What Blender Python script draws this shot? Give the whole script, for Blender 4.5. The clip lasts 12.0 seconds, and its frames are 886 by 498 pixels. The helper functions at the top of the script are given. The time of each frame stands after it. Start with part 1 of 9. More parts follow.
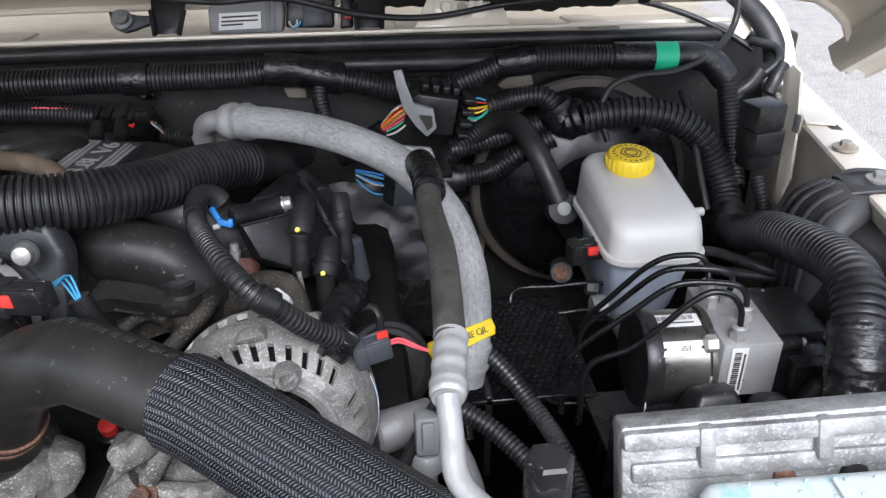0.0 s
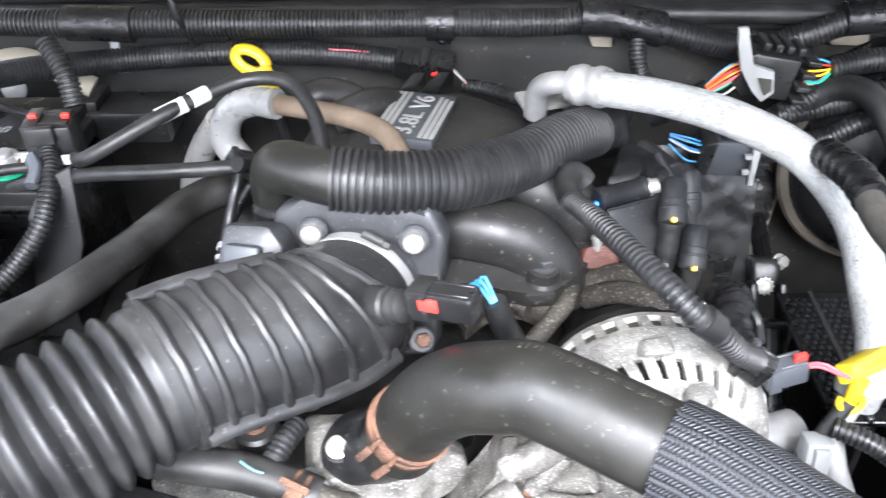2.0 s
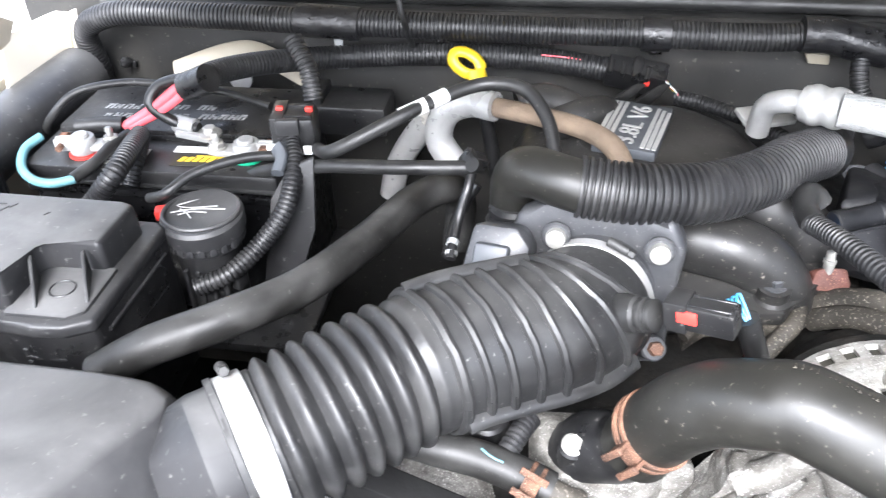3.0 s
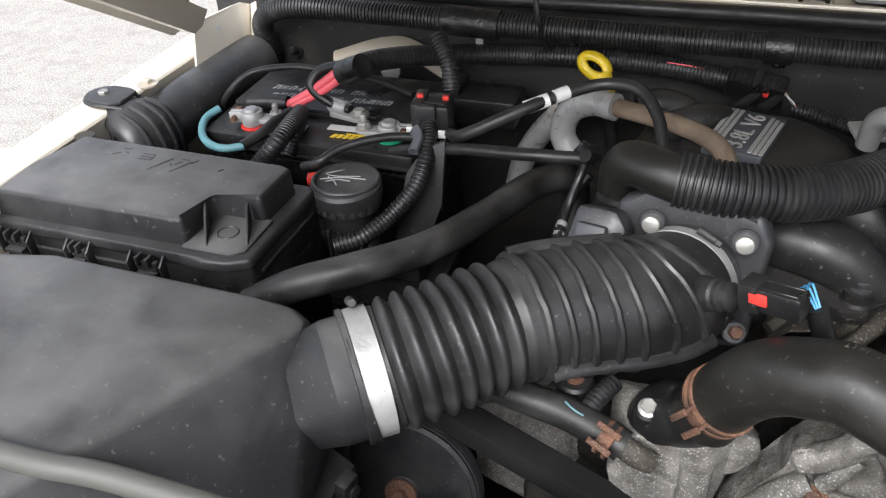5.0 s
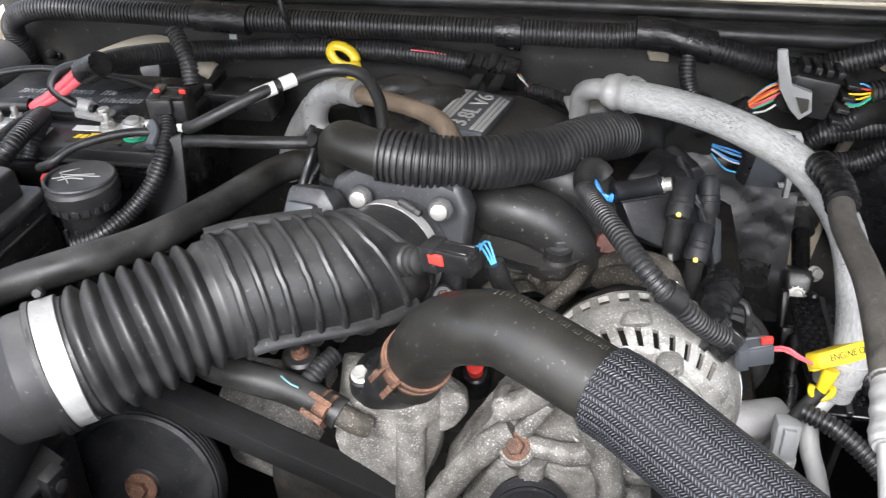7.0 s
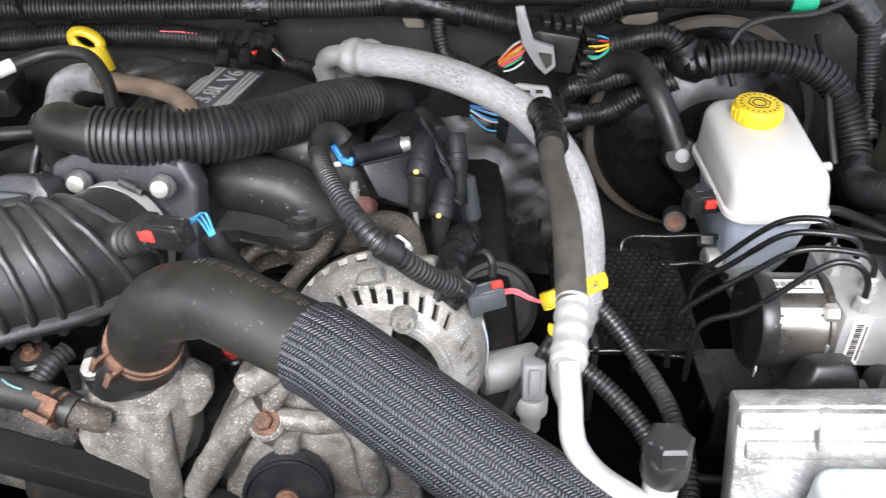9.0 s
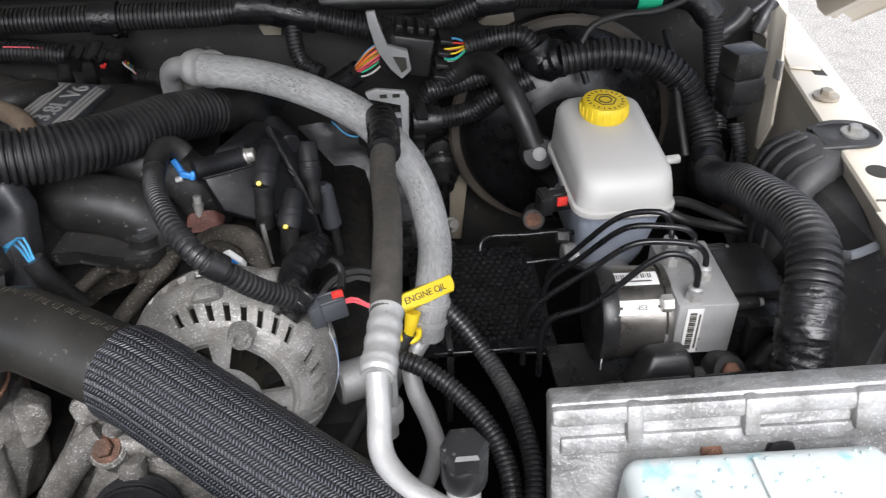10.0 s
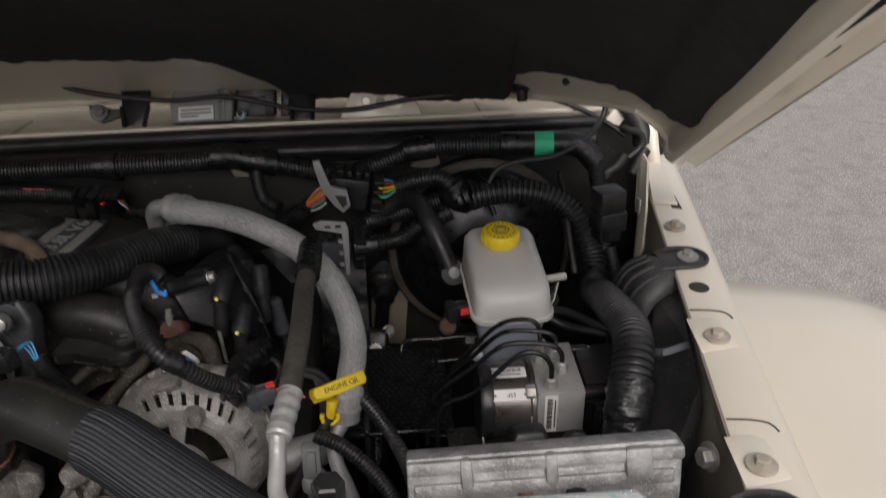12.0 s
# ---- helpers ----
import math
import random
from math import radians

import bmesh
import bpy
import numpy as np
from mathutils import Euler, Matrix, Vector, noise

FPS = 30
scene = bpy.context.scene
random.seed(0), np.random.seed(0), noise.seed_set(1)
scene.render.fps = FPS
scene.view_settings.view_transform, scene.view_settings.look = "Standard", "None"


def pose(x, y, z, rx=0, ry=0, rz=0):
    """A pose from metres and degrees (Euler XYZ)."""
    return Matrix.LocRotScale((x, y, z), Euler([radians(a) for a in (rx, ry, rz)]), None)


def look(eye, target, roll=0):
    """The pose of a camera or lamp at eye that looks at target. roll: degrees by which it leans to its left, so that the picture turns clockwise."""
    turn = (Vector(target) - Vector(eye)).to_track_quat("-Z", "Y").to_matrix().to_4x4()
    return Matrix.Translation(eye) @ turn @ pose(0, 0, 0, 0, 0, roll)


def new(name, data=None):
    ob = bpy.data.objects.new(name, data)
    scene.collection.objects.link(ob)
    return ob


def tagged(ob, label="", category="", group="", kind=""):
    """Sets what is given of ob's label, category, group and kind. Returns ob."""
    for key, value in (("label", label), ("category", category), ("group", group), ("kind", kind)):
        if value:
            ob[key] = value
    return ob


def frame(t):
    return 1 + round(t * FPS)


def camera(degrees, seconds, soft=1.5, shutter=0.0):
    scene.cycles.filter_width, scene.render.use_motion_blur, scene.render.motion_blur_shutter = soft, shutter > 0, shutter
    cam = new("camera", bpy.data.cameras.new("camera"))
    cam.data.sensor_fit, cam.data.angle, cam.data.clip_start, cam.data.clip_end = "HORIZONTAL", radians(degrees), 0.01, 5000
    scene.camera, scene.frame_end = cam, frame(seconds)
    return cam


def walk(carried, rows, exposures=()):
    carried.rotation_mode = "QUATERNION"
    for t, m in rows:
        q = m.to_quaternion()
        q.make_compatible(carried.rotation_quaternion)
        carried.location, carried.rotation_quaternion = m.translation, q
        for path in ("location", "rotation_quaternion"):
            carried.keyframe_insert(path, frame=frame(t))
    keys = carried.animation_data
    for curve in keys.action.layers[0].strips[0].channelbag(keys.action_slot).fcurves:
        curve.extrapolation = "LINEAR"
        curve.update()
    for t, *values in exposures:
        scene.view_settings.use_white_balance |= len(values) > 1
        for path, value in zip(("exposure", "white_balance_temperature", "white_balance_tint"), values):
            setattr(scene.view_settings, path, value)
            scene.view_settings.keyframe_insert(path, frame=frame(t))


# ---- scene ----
cam = camera(56.0, 12.0, 1.2, 0.3)
METRES, EYE, TILT, LEAN, TURN = 1.10, 1.42, -30.0, 0.0, -7.2
ROWS = [
    (0.0, 0.0, 0.0, 0.0, -0.0, 0.0, 0.0),
    (0.5, -0.0321, 0.0136, 0.0209, 0.37, -3.33, -0.29),
    (1.0, -0.0839, 0.024, 0.0413, 1.7, -4.93, -0.97),
    (1.5, -0.1417, 0.0407, 0.0517, 4.0, -5.82, -1.95),
    (2.0, -0.2068, 0.0525, 0.0533, 6.98, -6.68, -3.33),
    (2.5, -0.266, 0.0385, 0.0573, 11.1, -7.34, -4.98),
    (3.0, -0.2917, 0.0149, 0.0545, 14.76, -7.72, -6.54),
    (3.5, -0.3155, -0.0073, 0.0511, 17.69, -8.12, -7.7),
    (5.5, -0.2032, -0.0592, 0.0442, 25.46, -8.84, -10.59),
    (6.0, -0.1605, -0.0536, 0.0479, 23.68, -8.14, -9.84),
    (6.5, -0.1337, -0.0427, 0.0466, 19.39, -7.17, -8.64),
    (8.5, -0.0586, -0.0105, 0.029, 9.24, -6.35, -4.07),
    (9.0, -0.0204, -0.0048, 0.0279, 6.32, -6.31, -2.83),
    (9.5, 0.0123, -0.0032, 0.0337, 3.68, -6.16, -1.42),
    (10.0, 0.0438, 0.0021, 0.036, 1.22, -6.24, -0.39),
    (10.5, 0.0738, 0.0015, 0.0344, 0.51, -6.26, 0.05),
    (11.0, 0.1283, -0.039, 0.0294, 0.76, -6.18, 0.05),
    (11.5, 0.1477, -0.1036, 0.0392, 1.29, -5.07, -0.05),
    (12.0, 0.1367, -0.177, 0.0488, 1.62, 1.16, -0.05),
]
EXPOSURES = [(0.0, 1.2, 5870, 14), (0.5, 1.44, 5840, 14), (1.0, 1.97, 5870, 13), (1.5, 2.62, 5840, 13), (2.0, 3.0, 5890, 12), (2.5, 3.15, 5910, 12), (3.0, 3.15, 5970, 12), (3.5, 2.8, 5990, 12), (5.5, 1.22, 6300, 12), (6.0, 1.47, 6250, 12),
             (6.5, 1.8, 6210, 12), (8.5, 2.6, 6150, 13), (9.0, 2.15, 6150, 13), (9.5, 1.61, 6150, 13), (10.0, 1.26, 6150, 13), (10.5, 1.02, 6150, 13), (11.0, 0.65, 6250, 13), (11.5, 0.25, 6380, 13), (12.0, -0.1, 6630, 15)]
walk(cam, [(t, pose(0, 0, EYE, TILT, LEAN, TURN) @ pose(METRES * x, METRES * y, METRES * z, 90 + pitch, roll, yaw)) for t, x, y, z, yaw, pitch, roll in ROWS], EXPOSURES)

# ---- light ----
world = bpy.data.worlds.new("sky")
scene.world = world
world.use_nodes = True
wn = world.node_tree
sky = wn.nodes.new("ShaderNodeTexSky")
sky.sky_type, sky.sun_disc = "NISHITA", False
sky.sun_elevation, sky.sun_rotation = radians(46), radians(184)
sky.air_density, sky.dust_density, sky.ozone_density = 1.0, 4.0, 1.0
soft_sky = wn.nodes.new("ShaderNodeHueSaturation")
soft_sky.inputs["Saturation"].default_value = 0.35
wn.links.new(sky.outputs["Color"], soft_sky.inputs["Color"])
wn.links.new(soft_sky.outputs["Color"], wn.nodes["Background"].inputs["Color"])
wn.nodes["Background"].inputs["Strength"].default_value = 0.15
sun_data = bpy.data.lights.new("sun", "SUN")
sun_data.energy, sun_data.angle, sun_data.color = 1.5, radians(38), (1.0, 0.985, 0.96)
sun = new("sun", sun_data)
sun.matrix_world = look((-0.2, -3.36, 4.9), (0, 0.4, 1.0))


# ---- materials ----
def mat(name, color, rough=0.5, metal=0.0, vary=0.25, scale=60.0, bump=0.15, dust=0.0, dust_color=(0.15, 0.148, 0.142), fleck=None, fleck_at=0.62, coat=0.0, trans=0.0, spec=0.5, dust_toplight=0.0, patchy=1.0, chip=5.0):
    """A surface with coarse and fine variation of colour, gloss and relief, dust patches, and flecks of a second colour."""
    m = bpy.data.materials.new(name)
    m.use_nodes = True
    n, l = m.node_tree.nodes, m.node_tree.links
    b = n["Principled BSDF"]
    geo = n.new("ShaderNodeNewGeometry")
    co = geo.outputs["Position"]

    def field(s, detail=6.0, distort=0.0):
        t = n.new("ShaderNodeTexNoise")
        t.inputs["Scale"].default_value, t.inputs["Detail"].default_value, t.inputs["Distortion"].default_value = s, detail, distort
        l.new(co, t.inputs["Vector"])
        return t.outputs["Fac"]

    def ramp(src, lo, hi, a, c):
        r = n.new("ShaderNodeMapRange")
        r.inputs["From Min"].default_value, r.inputs["From Max"].default_value = lo, hi
        r.inputs["To Min"].default_value, r.inputs["To Max"].default_value = a, c
        l.new(src, r.inputs["Value"])
        return r.outputs["Result"]

    def mix(fac, a, c):
        x = n.new("ShaderNodeMix")
        x.data_type = "RGBA"
        l.new(fac, x.inputs["Factor"])
        for sock, v in ((x.inputs["A"], a), (x.inputs["B"], c)):
            if isinstance(v, tuple):
                sock.default_value = (*v, 1)
            else:
                l.new(v, sock)
        return x.outputs["Result"]

    coarse, fine = field(scale * 0.18, 4.0), field(scale, 8.0)
    dark = tuple(c * (1 - vary) for c in color)
    light = tuple(min(0.95, c * (1 + vary)) for c in color)
    col = mix(ramp(coarse, 0.3, 0.7, 0, 1), dark, light)
    if fleck:
        col = mix(ramp(field(scale * chip, 8.0, 0.2), fleck_at - 0.02, fleck_at + 0.10, 0, 1), col, fleck)
    if dust:
        col = mix(ramp(field(scale * 0.4, 9.0, 0.4), 0.46, 0.74, 0, dust), col, dust_color)
    # Upward faces go paler: settled dust, with light from above put in as well.
    if dust_toplight:
        sep = n.new("ShaderNodeSeparateXYZ")
        l.new(geo.outputs["Normal"], sep.inputs["Vector"])
        fl = n.new("ShaderNodeMath")
        fl.operation = "MULTIPLY"
        l.new(ramp(sep.outputs["Z"], 0.80, 0.99, 0, dust_toplight), fl.inputs[0])
        l.new(ramp(field(scale * 0.5, 9.0, 0.3), 0.32, 0.66, 0.30, 1.0), fl.inputs[1])
        col = mix(fl.outputs[0], col, dust_color)
    l.new(col, b.inputs["Base Color"])
    smear = n.new("ShaderNodeMath")
    l.new(ramp(fine, 0.3, 0.7, max(0.05, rough - 0.10 * patchy), min(1, rough + 0.10 * patchy)), smear.inputs[0])
    l.new(ramp(coarse, 0.3, 0.7, -0.06 * patchy, 0.08 * patchy), smear.inputs[1])
    l.new(smear.outputs[0], b.inputs["Roughness"])
    b.inputs["Metallic"].default_value = metal
    b.inputs["Coat Weight"].default_value = coat
    b.inputs["Specular IOR Level"].default_value = spec
    if trans:
        b.inputs["Subsurface Weight"].default_value = trans
        b.inputs["Subsurface Radius"].default_value = (0.02, 0.02, 0.02)
    if bump:
        bp = n.new("ShaderNodeBump")
        bp.inputs["Strength"].default_value, bp.inputs["Distance"].default_value = bump, 0.002
        l.new(fine, bp.inputs["Height"])
        l.new(bp.outputs["Normal"], b.inputs["Normal"])
    return m


BLACK = mat("black_plastic", (0.0085, 0.0085, 0.009), 0.36, dust=0.10, scale=60, spec=0.45, fleck=(0.11, 0.106, 0.10), fleck_at=0.655, dust_toplight=0.10)
SATIN = mat("satin_black_plastic", (0.019, 0.019, 0.0198), 0.45, dust=0.25, scale=40, spec=0.45, fleck=(0.10, 0.098, 0.094), fleck_at=0.66, dust_toplight=0.14)
LOOM = mat("loom_plastic", (0.0105, 0.0105, 0.0112), 0.44, vary=0.3, scale=90, spec=0.42, bump=0.10, dust=0.12, dust_toplight=0.10, fleck=(0.10, 0.098, 0.092), fleck_at=0.67)
TAPE = mat("vinyl_tape", (0.0065, 0.0065, 0.0072), 0.32, scale=120, bump=0.8, spec=0.45, dust=0.08)
RUBBER = mat("black_rubber", (0.010, 0.010, 0.010), 0.44, dust=0.15, scale=60, spec=0.42, dust_toplight=0.10, fleck=(0.09, 0.088, 0.082), fleck_at=0.67)
DULL = mat("dull_grey_rubber", (0.036, 0.0335, 0.029), 0.6, vary=0.4, dust=0.55, dust_color=(0.105, 0.096, 0.082), scale=110, bump=0.7, fleck=(0.15, 0.14, 0.122), fleck_at=0.63, chip=9.0)
RAIL = mat("grey_green_painted_rail", (0.070, 0.070, 0.062), 0.45, vary=0.15, scale=30, bump=0.08, dust=0.3, dust_color=(0.10, 0.098, 0.086))
COILP = mat("slate_black_coil_plastic", (0.0085, 0.0088, 0.0102), 0.5, vary=0.3, scale=70, bump=0.25, spec=0.3, dust=0.15, fleck=(0.10, 0.097, 0.09), fleck_at=0.67)
BROWNRUB = mat("olive_rubber", (0.0135, 0.0132, 0.0116), 0.40, vary=0.35, dust=0.22, dust_color=(0.05, 0.047, 0.04), scale=50, spec=0.45, bump=0.25, fleck=(0.11, 0.10, 0.085), fleck_at=0.665, dust_toplight=0.10)
CAST = mat("oxidised_cast_aluminium", (0.17, 0.163, 0.148), 0.55, 0.3, vary=0.55, scale=150, bump=1.0, fleck=(0.44, 0.43, 0.405), fleck_at=0.575, dust=0.8, dust_color=(0.06, 0.053, 0.043), chip=4.0)
# Dirty iron, darkened further to hold the shade between engine parts.
CASTDARK = mat("dirty_gap_shade_iron", (0.010, 0.0095, 0.0085), 0.7, 0.05, vary=0.5, scale=90, bump=0.9, dust=0.45, dust_color=(0.040, 0.034, 0.027), spec=0.2)
ALU = mat("aluminium_pipe", (0.39, 0.39, 0.38), 0.44, 0.4, vary=0.18, scale=120, bump=0.45, dust=0.3, dust_color=(0.36, 0.355, 0.34), fleck=(0.30, 0.295, 0.28), fleck_at=0.66, chip=3.0)
MACHINED = mat("machined_aluminium", (0.36, 0.36, 0.353), 0.46, 0.45, vary=0.15, scale=140, bump=0.35, dust=0.25, dust_color=(0.30, 0.295, 0.28), fleck=(0.24, 0.235, 0.22), fleck_at=0.66, chip=3.0)
TAR = mat("glossy_black_coating", (0.0055, 0.0055, 0.006), 0.30, vary=0.3, scale=80, bump=0.2, spec=0.5, fleck=(0.07, 0.068, 0.064), fleck_at=0.68)
MOTOR = mat("black_motor_can", (0.16, 0.152, 0.138), 0.36, 0.75, vary=0.4, scale=70, bump=0.25, dust=0.4, dust_color=(0.03, 0.027, 0.024))
MODULE = mat("scratched_cast_aluminium", (0.255, 0.257, 0.252), 0.5, 0.35, vary=0.45, scale=150, bump=0.9, fleck=(0.42, 0.417, 0.40), fleck_at=0.575, dust=0.55, dust_color=(0.14, 0.135, 0.12), chip=4.0)
STEEL = mat("zinc_steel", (0.37, 0.363, 0.337), 0.42, 0.6, vary=0.3, scale=200, bump=0.3)
RUST = mat("rusty_steel", (0.115, 0.056, 0.034), 0.8, 0.2, vary=0.6, scale=220, bump=0.9, fleck=(0.27, 0.165, 0.11), fleck_at=0.57, dust=0.6, dust_color=(0.045, 0.03, 0.023))
PAINT = mat("beige_body_paint", (0.66, 0.603, 0.497), 0.34, vary=0.03, scale=30, bump=0.015, coat=0.4, patchy=0.15, dust=0.10, dust_color=(0.55, 0.49, 0.40))
PALEBOLT = mat("dirty_beige_bolt", (0.40, 0.36, 0.29), 0.45, 0.2, vary=0.3, scale=160, bump=0.4, dust=0.5, dust_color=(0.22, 0.17, 0.115))
# Dusty beige, darker than PAINT because the cowl recess's shade is put into it.
PAINTIN = mat("dusty_shaded_paint", (0.30, 0.268, 0.207), 0.5, vary=0.12, scale=30, bump=0.08, dust=0.4, dust_color=(0.20, 0.17, 0.125))
WHITEP = mat("white_translucent_plastic", (0.49, 0.487, 0.462), 0.42, vary=0.05, scale=40, bump=0.08, trans=0.3, dust=0.10, dust_color=(0.45, 0.44, 0.41))
BLUEP = mat("fluid_filled_plastic", (0.37, 0.41, 0.48), 0.4, vary=0.06, scale=30, bump=0.05, trans=0.3)
WASHP = mat("milky_plastic", (0.44, 0.475, 0.465), 0.38, vary=0.10, scale=24, bump=0.06, trans=0.3, fleck=(0.20, 0.42, 0.44), fleck_at=0.64, chip=2.0)
DROP = mat("blue_washer_droplet", (0.30, 0.40, 0.405), 0.08, vary=0.3, scale=60, bump=0)
YELLOW = mat("yellow_plastic", (0.66, 0.48, 0.016), 0.42, vary=0.08, scale=80, bump=0.1)
# Black of printed marks, and of flat shapes that stand for shade in openings.
INK_HOLE = mat("black_print_and_hole_dark", (0.03, 0.028, 0.02), 0.6, bump=0)
LABEL = mat("white_label", (0.62, 0.62, 0.60), 0.5, vary=0.04, bump=0.05)
GREENT = mat("green_tape", (0.02, 0.42, 0.22), 0.45, vary=0.1, bump=0.2)
RED = mat("red_plastic", (0.62, 0.04, 0.03), 0.45, vary=0.15)
REDCABLE = mat("red_cable", (0.68, 0.10, 0.12), 0.5, vary=0.12)
BLUE = mat("blue_plastic", (0.035, 0.24, 0.66), 0.45, vary=0.15)
CYAN = mat("light_blue_wire", (0.07, 0.33, 0.58), 0.45)
TEAL = mat("teal_wire", (0.085, 0.20, 0.225), 0.5, vary=0.2)
ORANGE = mat("orange_wire", (0.75, 0.25, 0.04), 0.45)
WHITEW = mat("white_wire", (0.50, 0.50, 0.47), 0.5)
GREYP = mat("grey_plastic", (0.22, 0.225, 0.225), 0.5, vary=0.15, dust=0.15)
DARKGREY = mat("dark_grey_plastic", (0.055, 0.06, 0.068), 0.5, vary=0.15, dust=0.15)
BADGE = mat("silver_badge", (0.42, 0.42, 0.41), 0.45, 0.4, vary=0.12, scale=120)
TAN = mat("tan_fabric_sleeve", (0.165, 0.122, 0.085), 0.8, vary=0.25, scale=200, bump=0.5, dust=0.2, dust_color=(0.10, 0.075, 0.05))
FOIL = mat("foil_sleeve", (0.46, 0.46, 0.45), 0.34, 0.3, vary=0.25, scale=70, bump=1.0)
DARKFOIL = mat("black_foil", (0.024, 0.024, 0.0245), 0.28, 0.5, vary=0.5, scale=60, bump=0.35, spec=0.4, fleck=(0.10, 0.10, 0.098), fleck_at=0.69)
SHINY = mat("crumpled_foil", (0.16, 0.16, 0.155), 0.25, 0.9, vary=0.4, scale=40, bump=0.8)
MATT = mat("hood_insulation", (0.010, 0.0102, 0.0105), 0.9, vary=0.3, scale=60, bump=0.6)
ASPHALT = mat("worn_asphalt", (0.25, 0.236, 0.212), 0.85, vary=0.10, scale=30, bump=0.8, fleck=(0.52, 0.495, 0.45), fleck_at=0.52, dust=0.35, dust_color=(0.12, 0.112, 0.10))
FIREWALL = mat("black_firewall_pad", (0.0165, 0.0162, 0.0152), 0.5, vary=0.5, scale=25, bump=0.8, dust=0.35, dust_color=(0.065, 0.059, 0.05), spec=0.3, fleck=(0.12, 0.11, 0.095), fleck_at=0.66)
CARBON = mat("graphite_throttle", (0.040, 0.0415, 0.045), 0.44, 0.15, vary=0.3, scale=90, bump=0.35, dust=0.25, dust_color=(0.13, 0.127, 0.12), dust_toplight=0.15, fleck=(0.18, 0.178, 0.172), fleck_at=0.65)
GREYCAST = mat("dirty_grey_casting", (0.034, 0.034, 0.033), 0.55, 0.2, vary=0.35, scale=80, bump=0.5, dust=0.4, dust_color=(0.06, 0.055, 0.05))
PRINT = mat("faded_print", (0.058, 0.051, 0.040), 0.6, bump=0)
BOXTOP = mat("dusty_toplit_box_plastic", (0.014, 0.014, 0.0148), 0.5, dust=0.18, scale=34, spec=0.42, bump=0.3, dust_toplight=0.62, dust_color=(0.16, 0.158, 0.155), fleck=(0.12, 0.116, 0.11), fleck_at=0.66)
TUBERUB = mat("matt_intake_rubber", (0.0135, 0.0135, 0.0138), 0.46, vary=0.35, dust=0.16, scale=60, spec=0.48, bump=0.35, dust_toplight=0.20, fleck=(0.12, 0.117, 0.11), fleck_at=0.665)
PALECAST = mat("pale_oxidised_casting", (0.30, 0.293, 0.272), 0.5, 0.25, vary=0.45, scale=125, bump=1.0, fleck=(0.56, 0.55, 0.53), fleck_at=0.575, dust=0.75, dust_color=(0.14, 0.127, 0.106), chip=4.5)
MANIF = mat("dusty_manifold_plastic", (0.0125, 0.0122, 0.0118), 0.44, vary=0.35, dust=0.26, dust_color=(0.076, 0.073, 0.068), scale=45, spec=0.40, bump=0.4, dust_toplight=0.20, fleck=(0.14, 0.127, 0.11), fleck_at=0.645)
PIPEDIRT = mat("dirt_caked_pipe", (0.030, 0.027, 0.022), 0.65, vary=0.5, scale=90, bump=1.0, dust=0.6, dust_color=(0.085, 0.074, 0.06), fleck=(0.20, 0.18, 0.15), fleck_at=0.60, spec=0.3, dust_toplight=0.15)
DARKBROWN = mat("dirty_seam", (0.06, 0.052, 0.042), 0.5, vary=0.4, scale=90, bump=0.4)
REDOX = mat("red_oxide_steel", (0.115, 0.042, 0.030), 0.75, 0.1, vary=0.5, scale=160, bump=0.7, fleck=(0.30, 0.15, 0.10))
HEATER = mat("grey_black_heater_rubber", (0.0118, 0.0115, 0.0108), 0.5, dust=0.25, scale=50, spec=0.36, bump=0.3, dust_toplight=0.16, fleck=(0.09, 0.086, 0.08), fleck_at=0.67)
# Near black: the shade of the bay's deep gaps is put into this colour.
BAYWALL = mat("gap_shade_bay_wall", (0.0065, 0.0063, 0.006), 0.8, vary=0.4, scale=25, bump=0.5, spec=0.1)
LEVER = mat("pale_grey_plastic", (0.27, 0.273, 0.27), 0.45, vary=0.12, dust=0.2)
BELT = mat("worn_belt_rubber", (0.009, 0.009, 0.009), 0.72, vary=0.3, scale=90, bump=0.3, spec=0.15)
YLABEL = mat("yellow_label", (0.80, 0.55, 0.03), 0.5)


